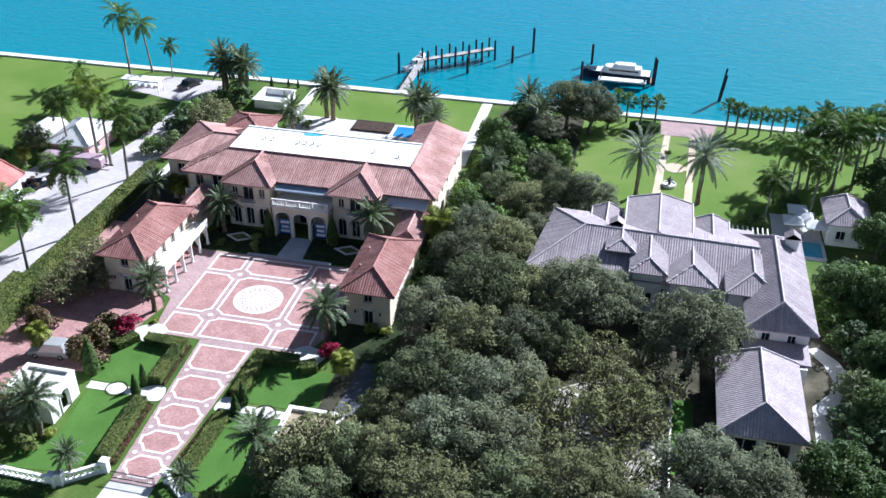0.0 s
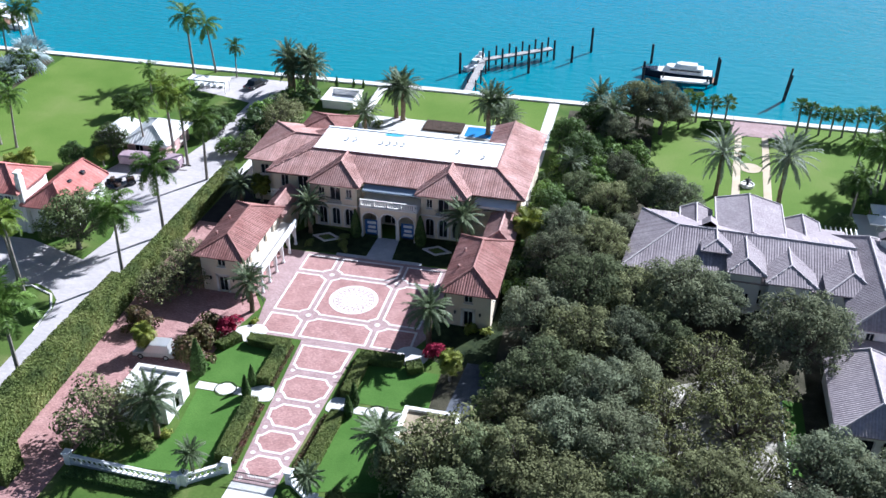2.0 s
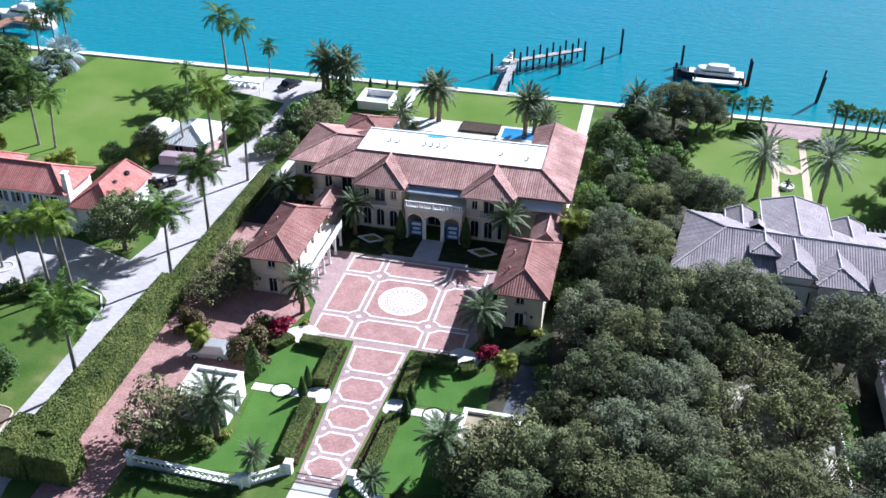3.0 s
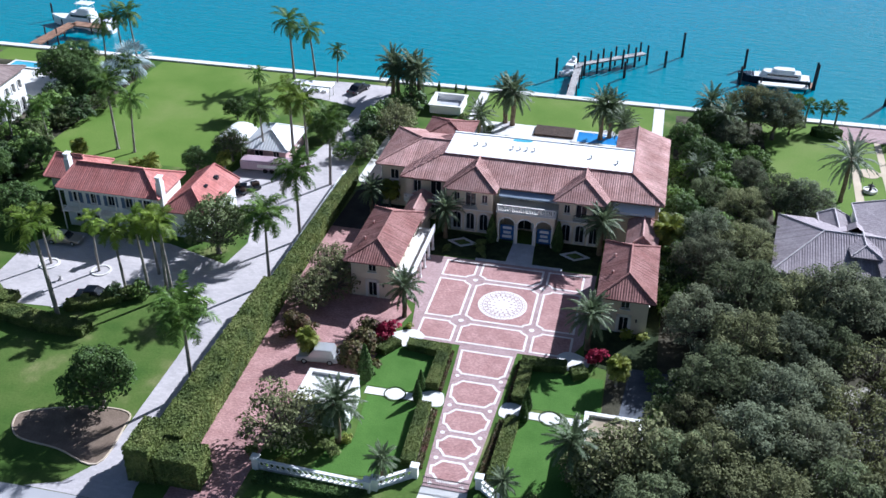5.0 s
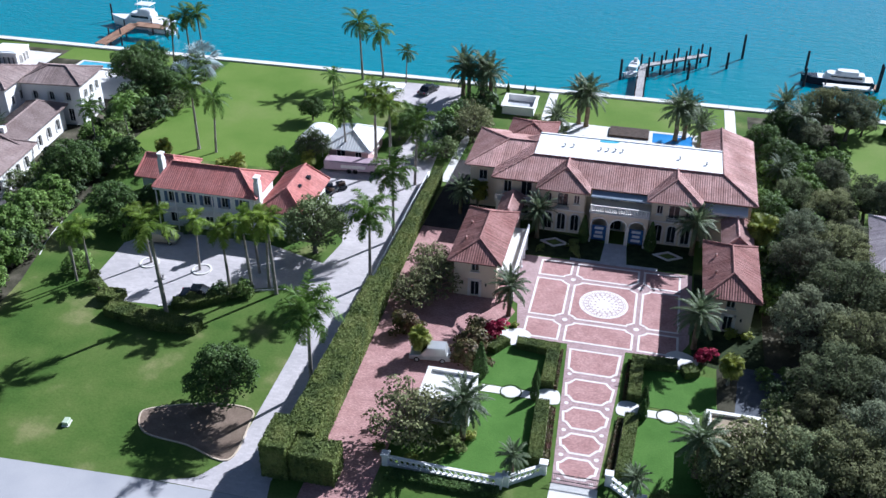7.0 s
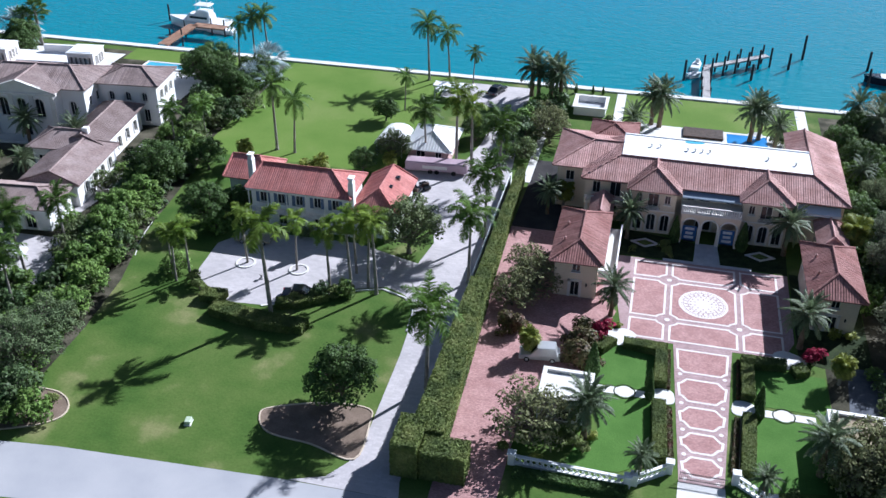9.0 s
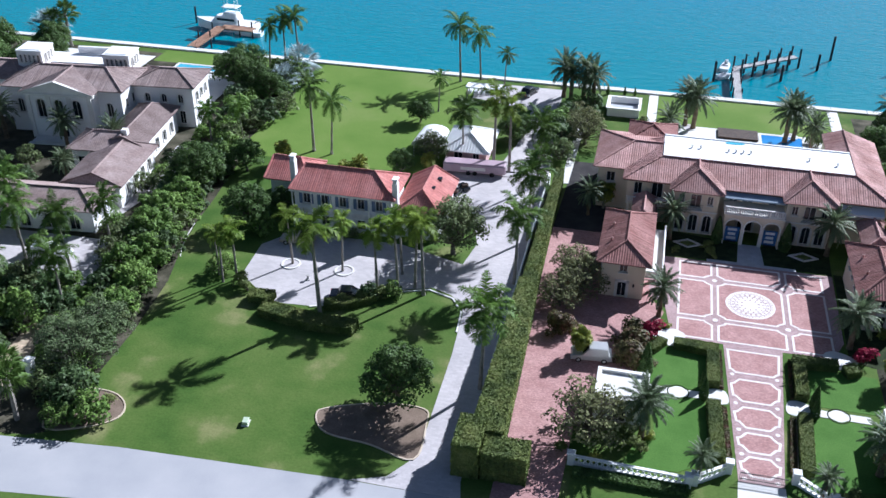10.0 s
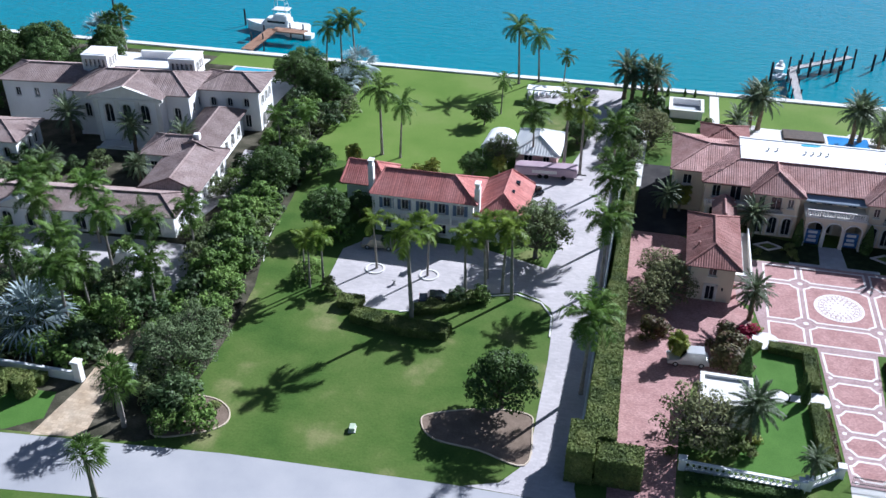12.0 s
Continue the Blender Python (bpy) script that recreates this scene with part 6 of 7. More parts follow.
thin = [broad_tree("oak_tree", "sparse olive oak showing bare limbs through its crown", 8.5, 5.0, 34, mat("olive_leaf", [(0.14, 0.15, 0.055), (0.20, 0.21, 0.09)], 0.3, 0.75, 3, 0.3, 0.0, 0.25, island=0.4, through_light=0.3), 60, 0.15, 50, rb=(0.12, 0.24))]
plant(thin, [(40.3, -8.6, 1.0), (36.4, -16.6, 0.95), (43.6, -17.0, 0.95), (45.0, -5.4, 0.75), (46.0, -10.8, 0.8), (42.6, -12.8, 0.85), (37.4, -22.4, 0.9), (43.6, -24.0, 0.95), (31.6, -27.4, 0.8)], "sparse oaks")
figs = [broad_tree("ficus_tree", "dense round dark green ficus tree", 7.0, 4.2, 46, FICUSLEAF, 165, 0.15, 70 + k, 0.3, (0.16, 0.3)) for k in range(2)]
plant(figs, [(-36.9, -27.4, 1.06), (-52.4, 42.4, 0.66), (-50.6, 23.4, 0.62), 
             (-88.0, 53.6, 1.05), (-88.4, 48.2, 1.0), (-84.5, 47, 0.9), (-80.4, 45, 0.8), (-78.4, 11.5, 1.0), (-73.6, 18.5, 0.8), (-66.8, 3.0, 0.9), (-63.6, 7.8, 0.6), (-138.5, 50, 1.2), (-130, 56, 1.0), (-36.3, 38.6, 0.72), (-34.6, 40.8, 0.6),
             (22.6, 40.6, 0.9), (20.4, 46.2, 0.8), (23.4, 53.5, 0.85), (19.6, 17, 0.8), (20.2, 24, 0.7), (67.5, 14, 0.85), (71.5, 13, 0.9), (70.0, 1.5, 0.9), (62.6, -18.6, 1.0), (65.8, -21, 1.0), (73.5, 27, 0.9), (76, 44, 0.9), (58.2, 28.4, 0.5), (74, 8, 1.0), (69, -8, 1.0), (72, -14, 1.0), (77.5, 36, 1.15), (80, 41, 1.2), (79, 31, 1.15), (82, 47, 1.2), (63.4, 36.4, 0.5), (61.6, 39.0, 0.55), (-128, 44, 0.9), (-135, 43, 1.1), (-141, 40, 1.1), (-127, 51, 0.8), (-134, 34, 1.0), (-140, 30, 1.1), (-135, 24, 0.9), (-139, 17, 1.1), (-143, 52, 1.2), (-148, 46, 1.2)], "ficus trees")
olive = [broad_tree("olive_green_tree", "broad olive-green shade tree beside the driveway", 7.0, 4.2, 44, MIXEDLEAF, 175, 0.125, 77, 0.28, (0.15, 0.28), 0.6)]
plant(olive, [(-37.8, 2.8, 1.22), (-46.9, 28.0, 0.78)], "shade trees", 0.98, 1.02)
lush = [broad_tree("sea_grape", "rounded bright green sea grape tree", 5.6, 3.7, 40, BRIGHTLEAF, 130, 0.19, 80 + k, 0.2, (0.15, 0.28)) for k in range(2)]
plant(lush, [(-77.8, 14, 0.8), (-78, 20, 0.75), (-77.4, 5, 1.0), (-78.5, 1, 0.95), (-79.6, 9, 0.7), (-77, -4, 1.0), (-76.2, -13, 0.95), (-73.6, -15.6, 0.85), (-75.0, -9.0, 0.85), (-73, -20.4, 0.7), (19.8, 12, 0.8), (21.0, 27, 0.8), (25.2, 20.6, 0.85), (26.2, 33, 0.8), (31.0, 42.0, 0.7), (21.4, 36.6, 0.8), (-76.8, 0.4, 0.9)], "sea grapes")
grey_ = [broad_tree("olive_shrub_tree", "loose grey-green small tree with thin twigs", 5.0, 3.6, 40, TWIGLEAF, 110, 0.12, 90 + k, 0.25, (0.14, 0.26)) for k in range(2)]
plant(grey_, [(-16.9, -28.2, 1.3), (15.6, -27.0, 1.35), (19.8, -24.0, 1.15), (-20.4, -2.6, 1.1), (-21.6, 1.2, 1.05), (-24.4, 40.6, 1.2), (-25.6, 45, 1.1), (-22.6, -5.6, 0.8), (13.6, -27.4, 1.2), (17.8, -25.6, 1.4)], "small trees")
lacy = [broad_tree("feathery_tree", "soft green feathery small tree at the lawn edge", 5.2, 3.8, 44, FERNLEAF, 190, 0.095, 96, 0.2, (0.14, 0.26))]
plant(lacy, [(-72.4, -30.0, 1.2), (-72.6, -25.0, 1.15), (-75.6, -27.6, 1.1)], "feathery trees")
trop = [broad_tree("tropical_shrub", text, 3.4, 2.4, 26, leaf, 125, size, 110 + k, 0.12, (0.18, 0.34)) for k, (leaf, size, text) in enumerate(((BRIGHTLEAF, 0.19, "bright green broad-leaved tropical shrub"), (SHADELEAF, 0.15, "deep green dense tropical shrub"), (MIXEDLEAF, 0.14, "loose olive-green tropical shrub"), (BRIGHTLEAF, 0.15, "bright green leafy tropical shrub"), (SHADELEAF, 0.18, "deep green broad-leaved tropical shrub")))]
plant(trop, [(-67.0, -37.4), (-69.6, -35.6, 1.2), (-72.4, -22), (-65.4, -8.6, 0.9), (-45.6, -9.6, 0.6), (-43, -8.6, 0.6), (-77, -8, 1.2), (-80, -6, 1.2), (-84, -2.6), (-78, 8, 1.2), (-78.4, 16.5), (-80.6, 16, 1.1), (-79, 24, 1.1), (-81, 29, 1.1), (-78, 36, 1.2),
             (-82, 36, 1.3), (-85, 41, 1.3), (-76, 41), (-30.6, 33, 0.9), (-28.6, 40, 1.2), (-28.8, 44.2, 1.2), (-28.4, 48, 1.1), (-27.4, 34), (-27.6, 52, 1.0), (-25, 54, 1.2), (20.0, 12.4, 1.2), (21.4, 8.4, 1.2), (19.4, 20.6, 1.1), (18.9, 29, 1.0), (18.8, 33, 0.9), (19.2, 4, 1.0), (67.4, 6, 1.1), (66.6, -3, 1.0), 
             (19.6, -18, 0.9), (-84, -30, 1.1), (-88, -27, 1.2), (-92, -24, 1.2), (-87, -18, 1.2), (-95, -17, 1.1), (-82, -19, 1.1), (-90, -10, 1.0), (-100, -18, 1.2), (-84.8, 8.5, 1.0), (-84.6, 12.5, 0.8), (-85.2, 17, 0.9), (-64.6, 2, 0.9), (-56, 3.2, 0.5), (-52, 3.2, 0.5), (-70, -38.6, 0.8)], "tropical shrubs")

def scatter(ring, n, gap, seed, lo=0.8, hi=1.2):
    """n spots at random inside a ring, no two nearer than gap."""
    rs = random.Random(seed)
    xs, ys = [p[0] for p in ring], [p[1] for p in ring]
    out = []
    for _ in range(n * 60):
        x, y = rs.uniform(min(xs), max(xs)), rs.uniform(min(ys), max(ys))
        ins = False
        for (ax, ay), (bx, by) in zip(ring, ring[1:] + ring[:1]):
            if (ay > y) != (by > y) and x < (bx - ax) * (y - ay) / (by - ay) + ax:
                ins = not ins
        if ins and all((x - q[0]) ** 2 + (y - q[1]) ** 2 > gap * gap for q in out):
            out.append((x, y, rs.uniform(lo, hi)))
            if len(out) == n:
                break
    return out


BELT = [(-69, -37), (-72.5, -20), (-73, -11), (-75.5, -2), (-76, 11), (-77, 24), (-80.5, 24), (-80.5, 14), (-82, -4), (-79.5, -10), (-79, -20), (-76, -31), (-74, -37)]
GATEWOOD = [(-99, -32), (-84, -32), (-80.5, -17), (-98, -16)]
for n, spots in ((0, scatter(BELT, 46, 2.4, 5, 0.7, 1.25)), (1, scatter(GATEWOOD, 34, 2.4, 6, 0.7, 1.2)), (0, scatter([(-79, 26), (-79, 60), (-86, 60), (-85, 26)], 20, 2.8, 8, 0.7, 1.2)), (1, scatter([(18.6, 2), (18.6, 38), (23, 52), (32, 54), (30, 24), (22, 4)], 40, 2.6, 9, 0.7, 1.2)),
                 (0, scatter([(-120, -3), (-104, 0), (-101, 14), (-122, 14)], 16, 3.2, 10, 0.6, 1.0)), (1, scatter([(17.6, -9), (20.6, -9), (20.6, -19), (18.4, -19)], 6, 1.8, 12, 0.5, 0.8)), (0, scatter([(65, -12), (78, -12), (78, 22), (66, 22)], 30, 2.8, 13, 0.7, 1.2))):
    for i, (x, y, k) in enumerate(spots):
        c = copy_thing(trop[(n + i) % 5], pose(x, y, 0, 0, 0, rnd.uniform(0, 360)))
        c.scale = (k, k, k * rnd.uniform(0.8, 1.15))

courtp = [royal_palm(9.0, 220 + k, "slender palm with pale trunk and bright green crown", COURTLEAF, 2.7, 11) for k in range(3)]
plant(courtp, [(-50.3, -14.9, 1.36), (-50.4, -4.6, 0.78), (-57.6, -4.6, 0.78), (-45.0, -8.4, 0.95), (-42.9, -7.0, 1.0), (-39.5, -7.4, 1.08), (-43.2, -3.6, 0.9), (-40.4, -6.0, 1.0), (-64.2, -10.6, 0.75), (-62.8, -9.8, 0.8), (-65.4, -9.4, 0.7), (-34.8, 28.2, 1.2), (-37.2, 28.8, 1.3)], "court palms", 0.97, 1.03)
royals = [royal_palm(9.0, 200 + k, "tall royal palm with pale trunk and feather crown") for k in range(3)]
plant(royals, [
               (-28.65, -23.4, 1.2), (-28.7, -2.0, 1.1), (-28.8, 8.7, 1.08), (-29.6, 24.4, 1.12), (-42.4, 29.4, 0.92), (-87.6, -26.8, 1.12), (-87.3, -23.2, 0.86), (-79.4, -21.7, 0.95), (-81.2, -7.8, 0.85), (-95.4, -7.4, 1.0), (-106, -2.2, 0.85), (-92, -20, 1.0), (-100, -12, 0.95), (-96, -24, 1.1), (-99.5, -27, 1.15), (-84, -13.6, 0.95), (-90, -13.6, 1.0), (-104, -8, 1.0), (-109, -11, 1.0),
               (59.8, 30.7, 0.85), (62.5, 46, 0.7), (66.5, 36.6, 0.85), (70.4, 48, 0.95), (72.5, 52, 0.9), (75, 50, 0.95), (77.6, 53, 1.0), (69, 54, 0.85), (63.4, 38, 0.95), (66.4, 44.6, 1.05), (69.6, 42.4, 1.1), (72.8, 46.2, 1.1), (64.6, 41, 0.95), (78.5, 46, 1.1), (-81.8, 24, 0.75), (-78, 27, 0.7)], "royal palms", 0.97, 1.03)
cocos = [coconut_palm(8.5, 230 + k, "slender coconut palm on the lawn") for k in range(3)]
plant(cocos, [(-50.2, 62.4, 1.26), (-46.6, 62.8, 1.06), (-41.2, 62.0, 0.7), (-66.4, 28.1, 1.25), (-62.7, 28, 1.0), (-84.2, 62, 1.05), (-82.2, 63, 1.12), (-86, 60, 1.0), (-50.2, 47.4, 0.75)], "coconut palms", 0.97, 1.03)
dates = [date_palm(4.2, 250 + k, "stout date palm with dense arching crown") for k in range(3)]
plant(dates, [(-10.8, -5.0, 1.0), (10.7, -6.2, 1.12), (11.0, -26.6, 1.1), (-11.7, -26.8, 1.15), (-10.2, 13.6, 1.0), (10.2, 14.2, 1.1), (-21.6, 17.6, 0.9), (-11.6, 43.6, 1.05), (-7.4, 51.2, 1.35), (-8.8, 52, 1.3), (7.2, 49.2, 1.3), (8.6, 50.2, 1.2), (10.8, 46, 1.1), 
              (-28.8, 57.6, 1.2), (-26.6, 58.4, 1.35), (-24.8, 57, 1.3), (-30.2, 59.4, 1.3), (-104.8, 19.6, 1.0), (-116.1, 20, 1.2), (-95, 18, 1.05), (-111, 6, 1.0), (-98, 8.6, 0.85), (-6.0, -30.9, 0.66), (5.4, -31.0, 0.6), (26.4, 52, 1.2), (24, 57, 1.2), (22, 35, 0.9)], "date palms", 0.97, 1.03)
pale = [date_palm(6.6, 260 + k, "tall silvery date palm beside the garden walk", 4.4, 52, PALEDATE) for k in range(2)]
plant(pale, [(42.6, 36.8, 1.0), (51.2, 36.4, 1.1)], "garden date palms", 0.97, 1.03)
fans = [fan_palm(4.0, 280 + k, "slim fan palm with round leafy head", ROYALLEAF) for k in range(2)]
plant(fans, [(38, 62.2), (39.8, 62.2), (42.1, 62.2, 0.95), (44.4, 62.2), (55.7, 62), (57.3, 61.8), (59.2, 61.8), (60.9, 61.6), (62.8, 61.8), (64.6, 61.6), (66.6, 61.8), (68.8, 61.4), (71.2, 61.6), (73.8, 61.4), (76.4, 61.6), (79, 61.4), (-72, -48.6, 1.3), (-74.2, -39.2, 1.45), (-75.4, -37.8, 1.4), (-131.8, 60, 1.6), (-129.6, 61, 1.7)], "fan palms")
silver = [fan_palm(2.4, 300, "silver-blue fan palm with stiff leaves", SILVERLEAF, 2.3, 34)]
plant(silver, [(-91.0, -28.4, 1.5), (-79.2, 56.2, 1.25), (-79.6, 50.0, 1.0), (-133.6, 60.4, 1.5)], "silver palms")
small_p = [royal_palm(3.0, 320, "young yellow-green palm in the garden", YELLOWLEAF, 1.9)]
plant(small_p, [(14.4, -11.9, 0.85), (-19.2, -14.8, 0.8), (18.6, 15, 1.3), (-19.6, 20, 0.9), (-46.6, 24.6, 0.8), (-56, 20, 0.9), (-58, 19, 0.8), (-69, 22, 0.8)], "young palms")

# shrubs of colour round the court
cr = [shrub("croton_shrub", "bronze and green croton shrub mass", BRONZELEAF, 3.4, 3.4, 3.0, 190, 0.16, 340)]
plant(cr, [(-12.9, -12.4, 1.15), (-14.2, -14.6, 1.2), (-12.6, -15.6, 1.05), (-14.6, -12.2, 0.9), (-13.4, -10.4, 0.9), (-22.6, -11.4, 0.9), (-20.8, -10.6, 0.8)], "croton shrubs")
bg = [shrub("bougainvillea", "crimson flowering bougainvillea bush", REDLEAF, 2.2, 2.2, 1.9, 240, 0.13, 350)]
plant(bg, [(-11.3, -10.0, 1.5), (12.0, -8.9, 1.25)], "bougainvilleas")
ye = [shrub("yellow_shrub", "yellow-green shrub at the foot of a wall", YELLOWLEAF, 1.6, 1.6, 1.1, 240, 0.12, 360)]
plant(ye, [(-9.7, -7.0, 0.6), (-10.9, -26.6, 0.8), (14.8, -2.9, 1.0), (16.6, -3.0, 0.9), (-16, -31, 0.8)], "yellow shrubs")
gr = [shrub("round_shrub", "rounded green garden shrub", HEDGELEAF, 2.0, 2.0, 1.6, 220, 0.12, 370 + k) for k in range(2)]
plant(gr, [(-12.6, -28.0, 1.0), (-11.6, -28.8, 0.8), (13.2, -18.8, 1.2), (-5.2, 12.2, 0.8), (-4.9, 10.7, 0.75), (-9.2, 10.4, 0.6), (-4.2, 9.9, 0.5), (-62, -10.6, 1.1), (-60.6, -11.6, 1.0), (-48.4, -11.4, 0.9), (-46.4, -10.2, 1.0), (-44.2, -9.4, 1.0), (-42.4, -8.6, 0.9), (12.4, -28, 1.2), (15, -28.6, 1.2), (-19.4, -30.4, 0.8),
           (8.2, -31.4, 1.0), (-66.2, -35.0, 1.0), (12.2, 48.8, 1.0), (13.8, 48.4, 1.0), (11, 49.4, 0.9), (-15.6, 50, 1.0), (-12.6, 48.8, 0.9), (-10.6, 47.4, 0.9), (46.8, 51, 0.7)], "round shrubs")


def cypress(h, r, seed):
    t = thing("cypress", "narrow dark green clipped cypress cone", "cypress")
    part("stem", M().tube([(0, 0, -0.05), (0, 0, h * 0.9)], [0.07, 0.02], 6), BARK, t)
    k = 1700
    z = h * (0.03 + 0.97 * rng.random(k) ** 1.2)
    a = rng.random(k) * 6.283
    prof = r * np.minimum(1.0, 1.25 * (1 - z / h) ** 0.75 + 0.02) * np.minimum(1, 0.6 + z / h * 2)
    rr = prof * (1 - 0.25 * rng.random(k))
    c = np.column_stack([rr * np.cos(a), rr * np.sin(a), z])
    n = np.column_stack([np.cos(a), np.sin(a), np.full(k, 0.4)]) + rng.normal(size=(k, 3)) * 0.4
    n /= np.linalg.norm(n, axis=1, keepdims=True)
    part("foliage", cards_mesh("foliage", c, n, 0.1 * (0.7 + 0.6 * rng.random(k)), FICUSLEAF), FICUSLEAF, t)
    return t


cy = [cypress(3.2, 0.6, 1)]
plant(cy, [(-11.9, -16.9, 1.45), (-5.6, -19.2, 0.9), (-5.7, -17.3, 0.85), (5.7, -18.0, 0.95), (5.6, -19.7, 0.9), (-4.0, 14.0, 1.3), (4.75, 13.9, 1.35), (-17.8, 63, 0.5), (-19.6, 63, 0.5), (-22.6, 62.6, 0.6)], "cypress cones", 0.98, 1.02)

# clipped hedges
hedge([(-28.0, -31.8), (-26.5, -31.8), (-26.5, -33.3), (-24.7, -33.3), (-25.4, -6), (-27.7, -6)], 3.7, "tall clipped boundary hedge between the properties", per=95, size=0.11)
hedge([(-27.6, -5.9), (-25.7, -5.9), (-26.1, 26), (-27.3, 26)], 2.6, "narrow lower stretch of the clipped boundary hedge", per=110, size=0.11)
hedge(rect(-29.2, -26.6, -36.4, -31.9), 4.2, "squared end block of the boundary hedge", per=100, size=0.12)
hedge(rect(-26.4, -22.0, -36.2, -33.4), 3.4, "squared return of the boundary hedge at the gate", per=100, size=0.12)
hedge([(-57.2, -16.6), (-50.6, -17.9), (-45.2, -17.6), (-44.9, -15.8), (-50.4, -15.5), (-57.0, -14.4)], 1.2, "low clipped lawn hedge beside the motor court", per=130, size=0.1)
hedge(rect(-59.6, -56.6, -14.2, -12.2), 1.1, "low clipped block hedge", per=130, size=0.1)
hedge([(-50.0, -13.6), (-47.0, -12.6), (-44.4, -10.4), (-45.4, -9.0), (-48, -11.2), (-50.4, -12.2)], 1.0, "low curved hedge round the motor court", per=130, size=0.1)
for s in (-1, 1):
    hedge([(s * 3.9, -17.1), (s * 5.3, -17.1), (s * 5.3, -11.6), (s * 8.9, -11.2), (s * 8.9, -9.9), (s * 4.0, -10.1)][::s], 1.0, "clipped L-shaped box hedge edging the lawn", per=230, size=0.075)
    hedge([(s * 3.5, -28.6), (s * 4.9, -28.6), (s * 5.3, -20.0), (s * 3.9, -20.0)][::s], 1.0, "clipped box hedge edging the lawn", per=230, size=0.075)
    hedge([(s * 9.8, -12.2), (s * 11.4, -11.4), (s * 10.6, -9.9), (s * 9.2, -10.9)][::s] if s > 0 else [(-12.2, -12.4), (-11.0, -12.8), (-9.6, -10.6), (-10.8, -10.0)], 0.9, "short clipped hedge by the court corner", per=230, size=0.075)
    hedge([(s * (2.75 if s < 0 else 2.6), -28.6), (s * 3.3, -28.6), (s * 3.75, -20.2), (s * 3.2, -20.2)][::s], 0.35, "strip of bronze bedding plants along the drive", BRONZELEAF, 170, 0.08, name="bedding_strip")
    hedge([(s * 3.45, -17.2), (s * 3.8, -17.2), (s * 3.9, -10.4), (s * 3.6, -10.4)][::s], 0.35, "strip of bronze bedding plants along the drive", BRONZELEAF, 170, 0.08, name="bedding_strip")
for s in (-1, 1):
    hedge([(s * 6.9, -34.0), (s * 17.8, -34.0), (s * 17.8, -32.8), (s * 6.9, -32.8)][::s], 0.55, "dark groundcover strip at the foot of the garden wall", FICUSLEAF, 170, 0.11, name="groundcover")
for s in (-1, 1):
    edge = M()
    edge.beam((s * 3.42, -28.6, 0.04), (s * 3.83, -20.0, 0.04), 0.12, 0.12)
    structure("bed_edging_" + ("1" if s < 0 else "2"), edge, CREAMSTONE, "thin cream stone edging between hedge and bedding", "edging")
hedge([(-100, -37.6), (-88, -36.4), (-86, -35.4), (-86, -34.2), (-100, -35.4)], 1.1, "clipped hedge behind the street lawn", per=130, size=0.1)
hedge(circle(42.9, 59.4, 2.5, 18, 1.15), 1.3, "dark oblong clipped hedge near the seawall", FICUSLEAF, 130, 0.11)
for x, y in ((-87.0, -37.0), (-90.2, -37.4), (-92.8, -37.8)):
    hedge(circle(x, y, 1.15, 14), 2.3, "round clipped topiary drum", per=90, size=0.13, name="topiary")
dr = M()
dr.box(-28.35, -28.1, -31.0, 26, -0.1, 1.6, 0.03)
structure("boundary_wall", dr, STUCCO_W, "white boundary wall along the driveway", "wall")

# ---- dock, piles and boats ----
def dock(pts, w, z, label, material):
    o = (*pts[0], 0)
    t = thing("dock", label, "dock", o)
    for a, b in zip(pts, pts[1:]):
        a, b = Vector((*a, z)), Vector((*b, z))
        d = (b - a).normalized()
        s = Vector((-d.y, d.x, 0))
        n = int((b - a).length / 0.32)
        for k in range(n):
            c = a + d * (k + 0.5) * 0.32
            part("deck_board", M(o).beam(c - s * w / 2, c + s * w / 2, 0.28, 0.08), material, t)
        for e in (-1, 1):
            part("stringer", M(o).beam(a + s * e * w * 0.4 - Vector((0, 0, 0.18)), b + s * e * w * 0.4 - Vector((0, 0, 0.18)), 0.14, 0.24), material, t)
    return t


def pile(x, y, top, r=0.22, lean=(0, 0), label="dark timber mooring pile in the water"):
    x, y = x - 0.6, y + 2.0
    t = thing("mooring_pile", label, "pile", (x, y, -2.0), group="mooring piles")
    part("shaft", M().tube([(-lean[0] * 0.5, -lean[1] * 0.5, -2.5), (0, 0, 0), (lean[0], lean[1], top + 2.0)], [r * 1.1, r, r * 0.9], 9), PILE, t)
    part("cap", M().tube([(lean[0], lean[1], top + 2.0), (lean[0], lean[1], top + 2.12)], [r * 1.05, r * 0.3], 9), PILE, t)


dock([(0.4, 65.8), (0.3, 82.1), (12.3, 91.4)], 1.35, 0.0, "weathered timber dock with an angled arm", DOCKWOOD)
for k in range(6):
    x, y = 1.3 + 11.4 * k / 5, 80.4 + 8.8 * k / 5
    pile(x + 0.75, y - 0.85, 1.9, 0.22, (rnd.uniform(-0.05, 0.05), 0))
    pile(x - 0.75, y + 0.85, 1.8, 0.2)
for y in (70, 75, 80):
    pile(0.25, y - 2, 0.5, 0.16)
    pile(1.75, y - 2, 0.5, 0.16)
for x, y, top in ((-3.0, 77.0, 2.0), (20.2, 94.4, 3.0), (17.0, 87.8, 1.3), (9.6, 80.2, 1.2), (32.2, 91, 1.9), (31.0, 82.0, 1.6)):
    pile(x, y, top, 0.26)
